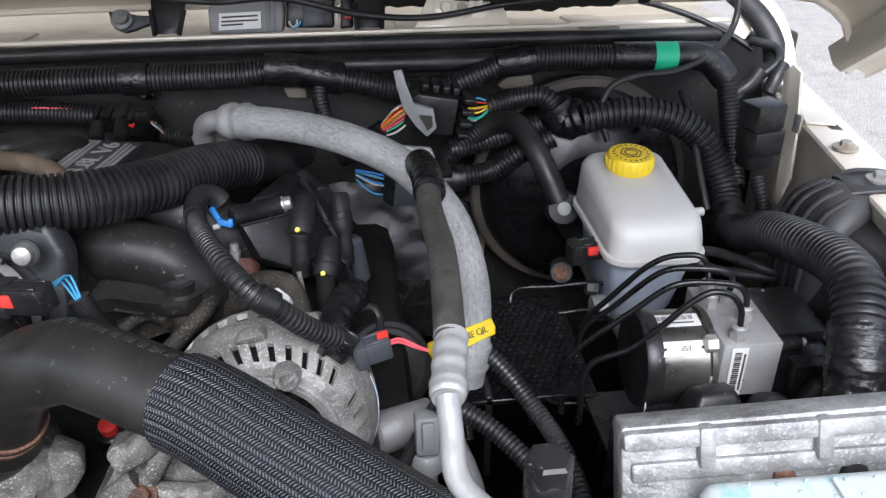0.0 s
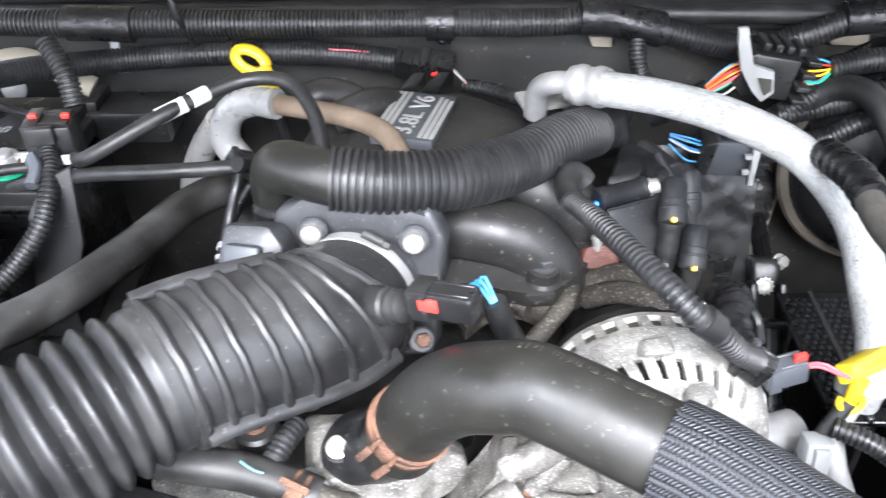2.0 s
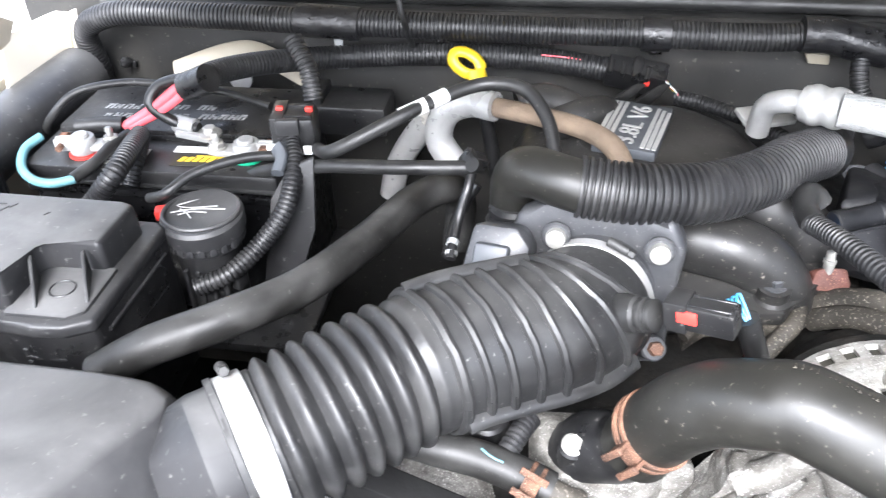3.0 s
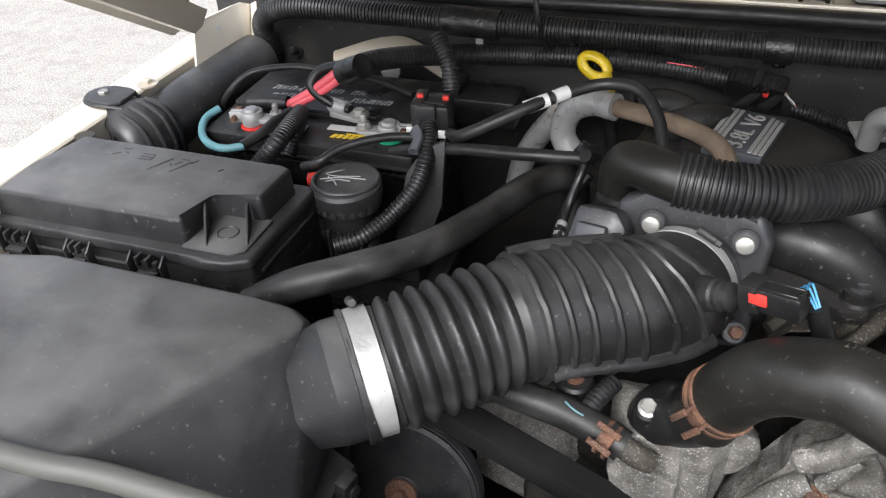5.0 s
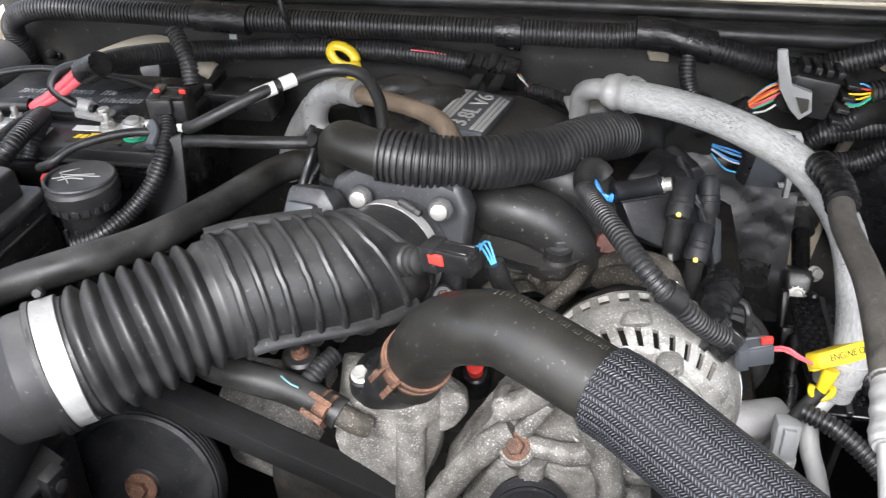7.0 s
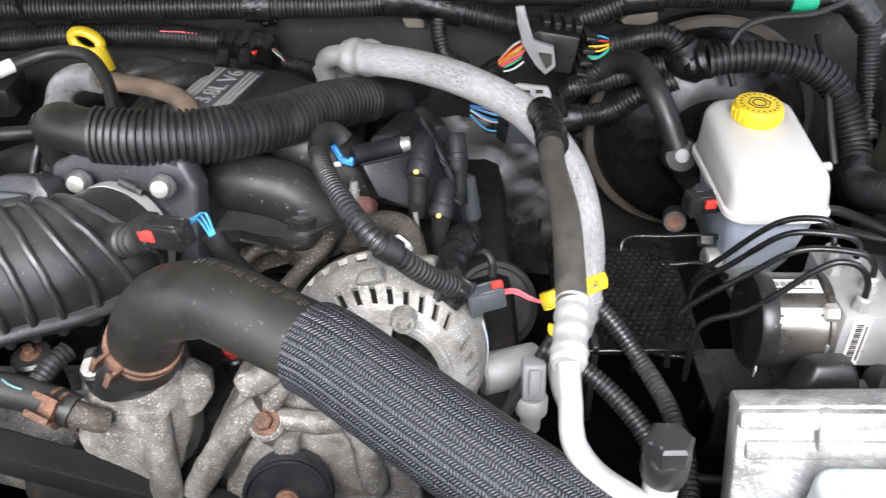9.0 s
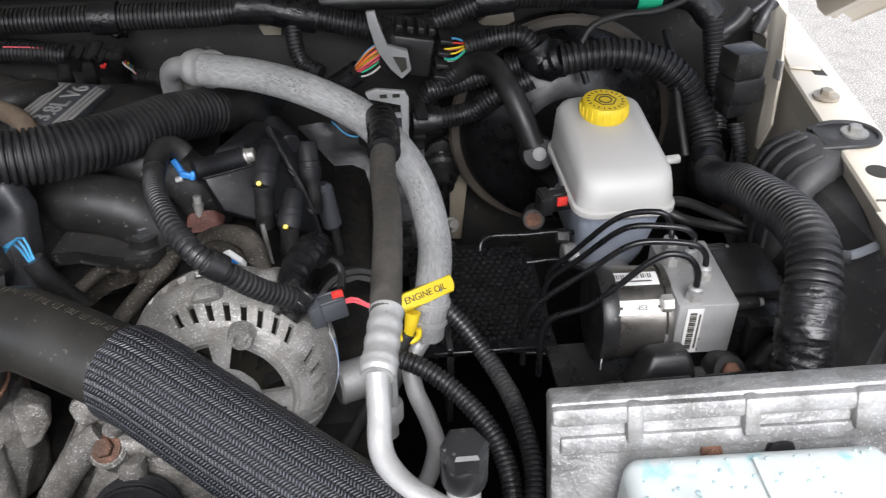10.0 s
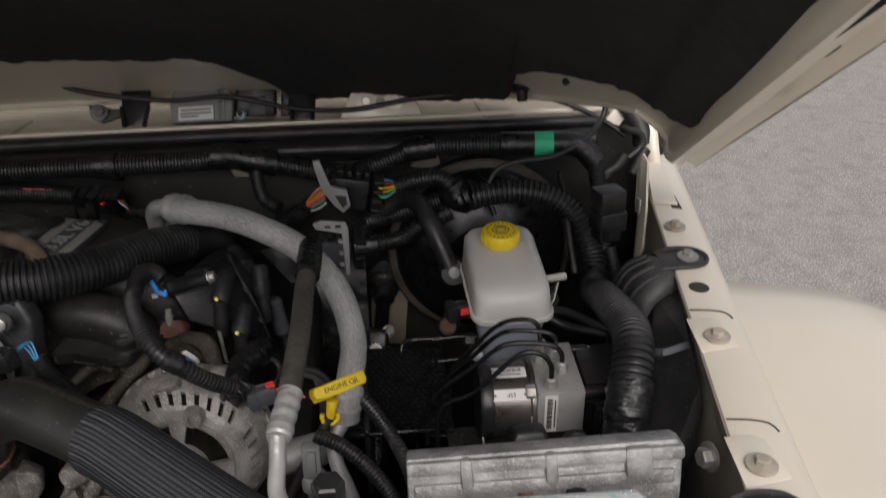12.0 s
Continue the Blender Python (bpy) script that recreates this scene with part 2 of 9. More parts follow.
def braid_material():
    """A woven nylon sleeve: fine crossing threads over dark rubber."""
    m = bpy.data.materials.new("woven_nylon_sleeve")
    m.use_nodes = True
    n, l = m.node_tree.nodes, m.node_tree.links
    b = n["Principled BSDF"]
    uv = n.new("ShaderNodeUVMap")
    sep = n.new("ShaderNodeSeparateXYZ")
    l.new(uv.outputs["UV"], sep.inputs["Vector"])

    def op(kind, *args):
        q = n.new("ShaderNodeMath")
        q.operation = kind
        for sock, v in zip(q.inputs, args):
            if isinstance(v, float):
                sock.default_value = v
            else:
                l.new(v, sock)
        return q.outputs[0]

    along, across = op("MULTIPLY", sep.outputs["X"], 3000.0), op("MULTIPLY", sep.outputs["Y"], 1500.0)
    outs = [op("SINE", op("ADD", along, across)), op("SINE", op("SUBTRACT", along, across))]
    ls = n.new("ShaderNodeMath")
    ls.operation = "SINE"
    l.new(op("MULTIPLY", sep.outputs["Y"], 800.0), ls.inputs[0])
    edge = op("POWER", op("ABSOLUTE", ls.outputs[0]), 0.7)
    pick = n.new("ShaderNodeMath")
    pick.operation = "GREATER_THAN"
    l.new(ls.outputs[0], pick.inputs[0])
    mx = n.new("ShaderNodeMix")
    l.new(pick.outputs[0], mx.inputs["Factor"])
    l.new(outs[0], mx.inputs["A"])
    l.new(outs[1], mx.inputs["B"])
    cr = n.new("ShaderNodeValToRGB")
    cr.color_ramp.elements[0].color, cr.color_ramp.elements[1].color = (0.003, 0.003, 0.004, 1), (0.105, 0.112, 0.128, 1)
    cr.color_ramp.elements[0].position, cr.color_ramp.elements[1].position = 0.30, 0.95
    mr = n.new("ShaderNodeMapRange")
    mr.inputs["From Min"].default_value = -1
    l.new(mx.outputs["Result"], mr.inputs["Value"])
    weave = op("MULTIPLY", mr.outputs["Result"], edge)
    l.new(weave, cr.inputs["Fac"])
    l.new(cr.outputs["Color"], b.inputs["Base Color"])
    b.inputs["Roughness"].default_value = 0.42
    bp = n.new("ShaderNodeBump")
    bp.inputs["Strength"].default_value, bp.inputs["Distance"].default_value = 0.8, 0.0015
    l.new(weave, bp.inputs["Height"])
    l.new(bp.outputs["Normal"], b.inputs["Normal"])
    return m


BRAID = braid_material()


def streaked_hose():
    """A pale rubber hose gone chalky: dark streaks and cracks that run along it."""
    m = bpy.data.materials.new("chalky_grey_hose")
    m.use_nodes = True
    n, l = m.node_tree.nodes, m.node_tree.links
    b = n["Principled BSDF"]
    uv = n.new("ShaderNodeUVMap")

    def field(along, across, detail, lo, hi):
        mp = n.new("ShaderNodeMapping")
        mp.inputs["Scale"].default_value = (along, across, 1)
        l.new(uv.outputs["UV"], mp.inputs["Vector"])
        t = n.new("ShaderNodeTexNoise")
        t.inputs["Scale"].default_value, t.inputs["Detail"].default_value = 1.0, detail
        l.new(mp.outputs["Vector"], t.inputs["Vector"])
        r = n.new("ShaderNodeMapRange")
        r.inputs["From Min"].default_value, r.inputs["From Max"].default_value = lo, hi
        l.new(t.outputs["Fac"], r.inputs["Value"])
        return r.outputs["Result"]

    def mix(fac, a, c):
        x = n.new("ShaderNodeMix")
        x.data_type = "RGBA"
        l.new(fac, x.inputs["Factor"])
        for sock, v in ((x.inputs["A"], a), (x.inputs["B"], c)):
            if isinstance(v, tuple):
                sock.default_value = (*v, 1)
            else:
                l.new(v, sock)
        return x.outputs["Result"]

    gate = n.new("ShaderNodeMath")
    gate.operation = "MULTIPLY"
    crack = field(420, 1300, 8, 0.54, 0.63)
    l.new(crack, gate.inputs[0])
    l.new(field(22, 60, 3, 0.46, 0.60), gate.inputs[1])
    col = mix(field(140, 420, 9, 0.35, 0.70), (0.20, 0.203, 0.20), (0.325, 0.327, 0.32))
    col = mix(field(14, 40, 4, 0.52, 0.75), col, (0.20, 0.20, 0.195))
    l.new(mix(gate.outputs[0], col, (0.045, 0.045, 0.045)), b.inputs["Base Color"])
    b.inputs["Roughness"].default_value = 0.72
    bp = n.new("ShaderNodeBump")
    bp.inputs["Strength"].default_value, bp.inputs["Distance"].default_value, bp.invert = 0.6, 0.001, True
    l.new(crack, bp.inputs["Height"])
    l.new(bp.outputs["Normal"], b.inputs["Normal"])
    return m


GREYHOSE = streaked_hose()


# ---- shape helpers ----
V = Vector
ORIGIN = {}


def thicken(bm, thick):
    """Give an open sheet its thickness, away from the side it shows."""
    bm.normal_update()
    bmesh.ops.solidify(bm, geom=bm.faces[:], thickness=thick)


def finish(bm, name, material, origin, sharp=38):
    bmesh.ops.recalc_face_normals(bm, faces=bm.faces[:])
    for f in bm.faces:
        f.smooth = True
    for e in bm.edges:
        if len(e.link_faces) == 2 and e.calc_face_angle(0) > radians(sharp):
            e.smooth = False
    if origin.length:
        bmesh.ops.translate(bm, verts=bm.verts[:], vec=-origin)
    me = bpy.data.meshes.new(name)
    bm.to_mesh(me)
    bm.free()
    me.materials.append(material)
    return me


def thing(name, at, label, category, group="", kind=""):
    ob = new(name)
    ob.location, ob.empty_display_size = at, 0.02
    ORIGIN[ob.name] = V(at)
    return tagged(ob, label, category, group, kind)


def part(name, bm, material, parent, label=""):
    org = ORIGIN[parent.name]
    ob = new(name, finish(bm, name, material, org))
    ob.parent = parent
    ORIGIN[ob.name] = org
    return tagged(ob, label)


def solo(name, bm, material, label, category, group="", kind=""):
    lo = V([min(v.co[i] for v in bm.verts) for i in range(3)])
    hi = V([max(v.co[i] for v in bm.verts) for i in range(3)])
    at = V(((lo.x + hi.x) / 2, (lo.y + hi.y) / 2, lo.z))
    ob = new(name, finish(bm, name, material, at))
    ob.location = at
    ORIGIN[ob.name] = at
    return tagged(ob, label, category, group, kind)


def curve_points(pts, step):
    """Points at even steps along a smooth line through pts, with the share of the way at each."""
    p = [V(q) for q in pts]
    if len(p) == 2:
        k = max(2, round((p[1] - p[0]).length / step))
        return [p[0].lerp(p[1], i / k) for i in range(k + 1)]
    e = [p[0] * 2 - p[1]] + p + [p[-1] * 2 - p[-2]]
    dense = []
    for i in range(1, len(e) - 2):
        a, b, c, d = e[i - 1:i + 3]
        t0 = 0.0
        t1 = t0 + max(1e-5, (b - a).length ** 0.5)
        t2 = t1 + max(1e-5, (c - b).length ** 0.5)
        t3 = t2 + max(1e-5, (d - c).length ** 0.5)
        for k in range(24):
            t = t1 + (t2 - t1) * k / 24
            a1 = a * ((t1 - t) / (t1 - t0)) + b * ((t - t0) / (t1 - t0))
            a2 = b * ((t2 - t) / (t2 - t1)) + c * ((t - t1) / (t2 - t1))
            a3 = c * ((t3 - t) / (t3 - t2)) + d * ((t - t2) / (t3 - t2))
            b1 = a1 * ((t2 - t) / (t2 - t0)) + a2 * ((t - t0) / (t2 - t0))
            b2 = a2 * ((t3 - t) / (t3 - t1)) + a3 * ((t - t1) / (t3 - t1))
            dense.append(b1 * ((t2 - t) / (t2 - t1)) + b2 * ((t - t1) / (t2 - t1)))
    dense.append(p[-1])
    run = [0.0]
    for a, b in zip(dense, dense[1:]):
        run.append(run[-1] + (b - a).length)
    k = max(2, round(run[-1] / step))
    out, j = [], 0
    for i in range(k + 1):
        s = run[-1] * i / k
        while j < len(run) - 2 and run[j + 1] < s:
            j += 1
        f = (s - run[j]) / max(1e-9, run[j + 1] - run[j])
        out.append(dense[j].lerp(dense[j + 1], min(1, f)))
    return out


def tube(bm, pts, r, seg=14, step=0.006, corr=None, radius=None, flat=1.0, uv=False):
    """A closed tube along pts. corr: pitch and depth of its corrugation. radius: a function of the share of the way."""
    if corr:
        step = corr[0] / 6
    c = curve_points(pts, step)
    side = None
    rings = []
    n = len(c)
    lay = bm.loops.layers.uv.verify() if uv else None
    for i, q in enumerate(c):
        d = (c[min(i + 1, n - 1)] - c[max(i - 1, 0)]).normalized()
        if side is None:
            side = d.orthogonal().normalized()
        side = (side - d * side.dot(d)).normalized()
        up = d.cross(side)
        rr = r * (radius(i / (n - 1)) if radius else 1.0)
        if corr and 2 < i < n - 3:
            rr -= (0.0, 0.0, 0.0, 0.12, 1.0, 1.0)[i % 6] * corr[1]
        rings.append([bm.verts.new(q + side * (rr * math.cos(a)) + up * (rr * flat * math.sin(a))) for a in (2 * math.pi * k / seg for k in range(seg))])
    for i in range(n - 1):
        for k in range(seg):
            f = bm.faces.new((rings[i][k], rings[i][(k + 1) % seg], rings[i + 1][(k + 1) % seg], rings[i + 1][k]))
            if lay:
                w = 2 * math.pi * r / seg
                for lp, (u, v) in zip(f.loops, ((i, k), (i, k + 1), (i + 1, k + 1), (i + 1, k))):
                    lp[lay].uv = (u * step, v * w)
    bm.faces.new(rings[0][::-1])
    bm.faces.new(rings[-1])
    return bm


def arc_band(bm, at, axis, r, t0, t1, h0, h1, seg=24):
    """A thin curved patch on a drum."""
    m = frame_at(at, axis)
    rows_ = [[bm.verts.new(m @ V((r * math.cos(a), r * math.sin(a), h))) for h in (h0, h1)] for a in (t0 + (t1 - t0) * k / seg for k in range(seg + 1))]
    for a, b in zip(rows_, rows_[1:]):
        bm.faces.new((a[0], a[1], b[1], b[0]))
    thicken(bm, 0.0006)
    return bm


def frame_at(at, axis, spin=0.0):
    """A frame whose z runs along axis."""
    q = V(axis).to_track_quat("Z", "Y").to_matrix().to_4x4()
    return Matrix.Translation(at) @ q @ Matrix.Rotation(radians(spin), 4, "Z")


def lathe(bm, at, axis, profile, seg=24):
    """A turned body: profile holds radius and height pairs from its foot to its top."""
    m = frame_at(at, axis)
    rings = [[bm.verts.new(m @ V((r * math.cos(2 * math.pi * k / seg), r * math.sin(2 * math.pi * k / seg), h))) for k in range(seg)] for r, h in profile]
    for a, b in zip(rings, rings[1:]):
        for k in range(seg):
            bm.faces.new((a[k], a[(k + 1) % seg], b[(k + 1) % seg], b[k]))
    bm.faces.new(rings[0][::-1])
    bm.faces.new(rings[-1])
    return bm


def rod(bm, a, b, r, seg=16, edge=0.15):
    h = (V(b) - V(a)).length
    e = r * edge
    return lathe(bm, a, V(b) - V(a), [(r - e, 0), (r, e), (r, h - e), (r - e, h)], seg)


def hexagon(bm, at, axis, r, h, spin=0.0):
    m = frame_at(at, axis, spin)
    rings = [[bm.verts.new(m @ V((q * math.cos(math.pi * k / 3), q * math.sin(math.pi * k / 3), z))) for k in range(6)] for q, z in ((r, 0), (r, h * 0.85), (r * 0.85, h))]
    for a, b in zip(rings, rings[1:]):
        for k in range(6):
            bm.faces.new((a[k], a[(k + 1) % 6], b[(k + 1) % 6], b[k]))
    bm.faces.new(rings[0][::-1])
    bm.faces.new(rings[-1])
    return bm


def box(bm, c, size, rot=(0, 0, 0), bevel=0.003, seg=2):
    got = bmesh.ops.create_cube(bm, size=1.0, matrix=pose(*c, *rot) @ Matrix.Diagonal((*size, 1)))
    if bevel:
        edges = list({e for v in got["verts"] for e in v.link_edges})
        bmesh.ops.bevel(bm, geom=edges, offset=min(bevel, min(size) * 0.45), segments=seg, profile=0.5, affect="EDGES")
    return bm


def prism(bm, outline, m, depth, bevel=0.002, seg=2, taper=1.0):
    """An outline in the xy plane of the frame m, drawn out along its z."""
    n = len(outline)
    cx, cy = sum(p[0] for p in outline) / n, sum(p[1] for p in outline) / n
    lo = [bm.verts.new(m @ V((x, y, 0))) for x, y in outline]
    hi = [bm.verts.new(m @ V((cx + (x - cx) * taper, cy + (y - cy) * taper, depth))) for x, y in outline]
    faces = [bm.faces.new(lo[::-1]), bm.faces.new(hi)]
    faces += [bm.faces.new((lo[i], lo[(i + 1) % n], hi[(i + 1) % n], hi[i])) for i in range(n)]
    if bevel:
        bmesh.ops.bevel(bm, geom=list({e for f in faces for e in f.edges}), offset=bevel, segments=seg, profile=0.5, affect="EDGES", clamp_overlap=True)
    return bm


def hull(bm, pts, bevel=0.004, seg=2):
    vs = [bm.verts.new(p) for p in pts]
    got = bmesh.ops.convex_hull(bm, input=vs)
    faces = [g for g in got["geom"] if isinstance(g, bmesh.types.BMFace)]
    bmesh.ops.dissolve_limit(bm, angle_limit=radians(4), verts=vs, edges=list({e for f in faces for e in f.edges}))
    if bevel:
        bmesh.ops.bevel(bm, geom=list({e for v in vs if v.is_valid for e in v.link_edges}), offset=bevel, segments=seg, profile=0.5, affect="EDGES", clamp_overlap=True)
    return bm


B = bmesh.new


def rough_cast(bm, step=0.006, deep=0.0016, coarse=45.0):
    """Fine triangles pushed in and out by noise: the uneven skin of a sand casting."""
    for _ in range(5):
        long = [e for e in bm.edges if e.calc_length() > step * 1.6]
        if not long:
            break
        bmesh.ops.subdivide_edges(bm, edges=long, cuts=1, use_grid_fill=True)
        bmesh.ops.triangulate(bm, faces=bm.faces[:])
    bm.normal_update()
    for v, d in [(v, v.normal.copy()) for v in bm.verts]:
        v.co += d * (deep * (noise.noise(v.co * coarse) + 0.5 * noise.noise(v.co * coarse * 3.1)))
    return bm


def wrinkle(bm, deep=0.0009, coarse=130.0, along=(0, 0, 1)):
    """Creases across a wrapped tape: noise stretched round the way along."""
    bm.normal_update()
    d = V(along).normalized()
    for v, n_ in [(v, v.normal.copy()) for v in bm.verts]:
        q = v.co * coarse
        q = q * 0.35 + d * (q.dot(d) * 0.65)
        v.co += n_ * deep * (noise.noise(q) + 0.6 * noise.noise(q * 2.7))
    return bm


def words(name, text, size, m, material, parent, label="", depth=0.0004):
    """Raised lettering in the built-in font, centred on the frame m."""
    cu = bpy.data.curves.new(name, "FONT")
    cu.body, cu.size, cu.extrude, cu.align_x, cu.align_y = text, size, depth, "CENTER", "CENTER"
    tmp = bpy.data.objects.new(name, cu)
    scene.collection.objects.link(tmp)
    bpy.context.view_layer.update()
    me = bpy.data.meshes.new_from_object(tmp)
    bpy.data.objects.remove(tmp)
    me.transform(Matrix.Translation(-ORIGIN[parent.name]) @ m)
    me.materials.clear()
    me.materials.append(material)
    ob = new(name, me)
    ob.parent = parent
    ORIGIN[ob.name] = ORIGIN[parent.name]
    return tagged(ob, label)


def bolt(parent, at, axis, r=0.007, material=None, washer=1.7, name="bolt", label=""):
    """A hex head on its flange."""
    bm = lathe(B(), at, axis, [(r * washer, -0.001), (r * washer, 0.0012), (r * washer * 0.8, 0.002)], 20)
    hexagon(bm, V(at) + V(axis).normalized() * 0.0015, axis, r, r * 0.9, 17)
    return part(name, bm, material or STEEL, parent, label)


def basis(at, right, up):
    """A frame from its place, its x and roughly its y."""
    x = V(right).normalized()
    z = x.cross(V(up)).normalized()
    y = z.cross(x)
    m = Matrix((x, y, z)).transposed().to_4x4()
    m.translation = at
    return m


def slab(bm, pts, off, bevel=0.003):
    """A flat outline in space, thickened by the way off."""
    n = len(pts)
    lo = [bm.verts.new(p) for p in pts]
    hi = [bm.verts.new(V(p) + V(off)) for p in pts]
    faces = [bm.faces.new(lo[::-1]), bm.faces.new(hi)]
    faces += [bm.faces.new((lo[i], lo[(i + 1) % n], hi[(i + 1) % n], hi[i])) for i in range(n)]
    if bevel:
        bmesh.ops.bevel(bm, geom=list({e for f in faces for e in f.edges}), offset=bevel, segments=2, profile=0.5, affect="EDGES", clamp_overlap=True)
    return bm


def hose(name, pts, r, label, category="hose", material=None, corr=None, group="", seg=14, **kw):
    return solo(name, tube(B(), pts, r, seg=seg, corr=corr, **kw), material or RUBBER, label, category, group)


def loom(name, pts, r, label, corr, group="", seg=18, material=None):
    """A corrugated conduit that carries its tape bands as parts."""
    t = thing(name, pts[len(pts) // 2], label, "wiring loom", group)
    part("conduit", tube(B(), pts, r, seg=seg, corr=corr), material or LOOM, t)
    return t


def band(parent, name, pts, r, material, label="", seg=16, **kw):
    return part(name, tube(B(), pts, r, seg=seg, **kw), material, parent, label)

# ---- ground and body ----
bm = B()
bmesh.ops.create_grid(bm, x_segments=60, y_segments=60, size=400)
solo("ground", bm, ASPHALT, "pale worn asphalt of an open car park", "ground", kind="structure")

MID = -0.20          # the car's middle line


def side_x(y, sign=1):
    """Half the distance between the fenders' bolt lines."""
    return 0.625 + 0.188 * (y - 0.307) if sign > 0 else 0.752 + 0.01 * (y - 0.5)


def top_z(y):
    return 1.090 - 0.020 * (y - 0.4)


def fender(sign, label):
    f = thing("fender", (MID + sign * side_x(0.4, sign), 0.4, 0.75), label, "fender", "front fenders")
    prof = [(-0.004, -0.30), (-0.008, -0.045), (-0.015, -0.012), (-0.0175, -0.004), (-0.016, -0.001), (-0.013, 0.0), (0.024, 0.0), (0.034, -0.003), (0.041, -0.010), (0.047, -0.026), (0.050, -0.050), (0.047, -0.052), (0.040, -0.030), (0.030, -0.012), (0.022, -0.008), (-0.010, -0.010), (-0.002, -0.30)]
    bm = B()
    rings = []
    for i in range(13):
        y = 0.02 + 0.95 * i / 12
        rings.append([bm.verts.new((MID + sign * (side_x(y, sign) + dx), y, top_z(y) + dz)) for dx, dz in prof])
    for a, b in zip(rings, rings[1:]):
        for k in range(len(prof)):
            bm.faces.new((a[k], a[(k + 1) % len(prof)], b[(k + 1) % len(prof)], b[k]))
    bm.faces.new(rings[0])
    bm.faces.new(rings[-1][::-1])
    part("top_flange", bm, PAINT, f)
    # the wing over the wheel, standing out sideways
    bm = B()
    rings = []
    for i in range(17):
        u = i / 16
        y = 0.68 - 0.90 * u
        drop = 0.0 if u > 0.12 else (0.12 - u) ** 2 * 5
        row = []
        for k in range(11):
            w = k / 10
            reach = 0.034 + w * (0.30 + 0.06 * min(1, u * 3))
            row.append(bm.verts.new((MID + sign * (side_x(y, sign) + reach), y - 0.04 * w * (1 - u), 1.078 - drop - 0.020 * w - 0.15 * w ** 4)))
        rings.append(row)
    for a, b in zip(rings, rings[1:]):
        for k in range(10):
            bm.faces.new((a[k], a[k + 1], b[k + 1], b[k]))
    thicken(bm, 0.004)
    part("wing", bm, PAINT, f, "broad rounded wing over the wheel")
    return f


fr = fender(1, "beige painted steel fender with a bolted top flange")
fl = fender(-1, "beige painted steel fender beside the fuse box")
for at in ((0.504, 0.727, 1.079), (0.461, 0.486, 1.088), (0.425, 0.307, 1.094)):
    bolt(fr, (at[0], at[1], top_z(at[1]) + 0.0028), (0, 0, 1), 0.0064, PALEBOLT, 2.0, "bolt", "beige painted flange bolt")
# Black disc on the uncut flange gives the dark of its hole.
bm = lathe(B(), (*(0.480, 0.583, 1.083)[:2], 1.0862), (0, 0, 1), [(0.011, -0.0006), (0.011, 0.0006)], 24)
part("hole", bm, INK_HOLE, fr, "round flange hole, its dark laid on as a black disc")
for y0, y1 in ((0.545, 0.500), (0.372, 0.322)):
    z = top_z(y0) + 0.0004
    bolt_x = MID + side_x(y1)
    x = MID + side_x(y0)
    # a stepped plate with a rounded corner, laid over the flange
    bm = slab(B(), [(bolt_x - 0.0185, y1 + 0.022, z), (bolt_x + 0.004, y1 + 0.022, z), (bolt_x + 0.014, y1 + 0.016, z), (bolt_x + 0.016, y1 - 0.030, z), (bolt_x - 0.024, y1 - 0.036, z)], (0, 0, 0.0016), 0.0007)
    part("bolt_plate", bm, PAINT, fr)
    bm = tube(B(), [(x - 0.0165, y0 - 0.006, z + 0.0004), (x + 0.006, y0 - 0.010, z + 0.0006), (x + 0.018, y0 - 0.016, z + 0.0005), (x + 0.021, y0 - 0.026, z + 0.0004)], 0.0009, 8)
    part("panel_seam", bm, DARKBROWN, fr, "dark seam line in the flange")
# Slits and diamond hole: flat dark shapes for the shade in each opening.
part("slot", slab(B(), [(0.529, 0.860, 1.081), (0.533, 0.855, 1.081), (0.537, 0.820, 1.081), (0.533, 0.779, 1.081), (0.521, 0.784, 1.081)], (0, 0, 0.0016), 0), INK_HOLE, fr, "dark slit in the flange")
part("slot", slab(B(), [(0.531, 0.910, 1.081), (0.544, 0.908, 1.081), (0.541, 0.897, 1.081), (0.528, 0.898, 1.081)], (0, 0, 0.0018), 0), INK_HOLE, fr, "dark slit in the flange")
part("access_hole", slab(B(), [(0.440, 0.414, 1.033), (0.440, 0.413, 1.046), (0.440, 0.403, 1.045), (0.440, 0.405, 1.034)], (-0.002, 0, 0), 0), INK_HOLE, fr, "dark diamond hole")
bolt(fl, (-0.938, 0.758, 1.083), (0, 0, 1), 0.0064, PALEBOLT, 2.0, "bolt", "beige painted flange bolt")
for hole_at in ((-0.926, 0.627, 1.082), (-0.931, 0.567, 1.082)):
    part("hole", lathe(B(), hole_at, (0, 0, 1), [(0.011, 0.0), (0.011, 0.0012)], 20), INK_HOLE, fl, "round flange hole, its dark laid on as a black disc")
bolt(fr, (0.407, 0.357, 1.059), (-1, -0.2, 0.1), 0.009, STEEL, 1.5, "side_bolt")

# firewall, cowl and closing walls
bm = B()
box(bm, (MID, 0.995, 0.82), (1.56, 0.02, 0.62), bevel=0.004)
solo("wall_firewall", bm, FIREWALL, "black padded steel firewall behind the engine", "firewall", kind="structure")
for s in (-1, 1):
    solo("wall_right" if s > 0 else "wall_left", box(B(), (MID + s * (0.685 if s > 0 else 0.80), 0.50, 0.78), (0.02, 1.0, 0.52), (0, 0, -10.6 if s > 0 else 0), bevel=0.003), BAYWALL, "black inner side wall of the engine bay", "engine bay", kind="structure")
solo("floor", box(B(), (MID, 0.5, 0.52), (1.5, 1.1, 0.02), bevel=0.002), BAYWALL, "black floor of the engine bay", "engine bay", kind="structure")
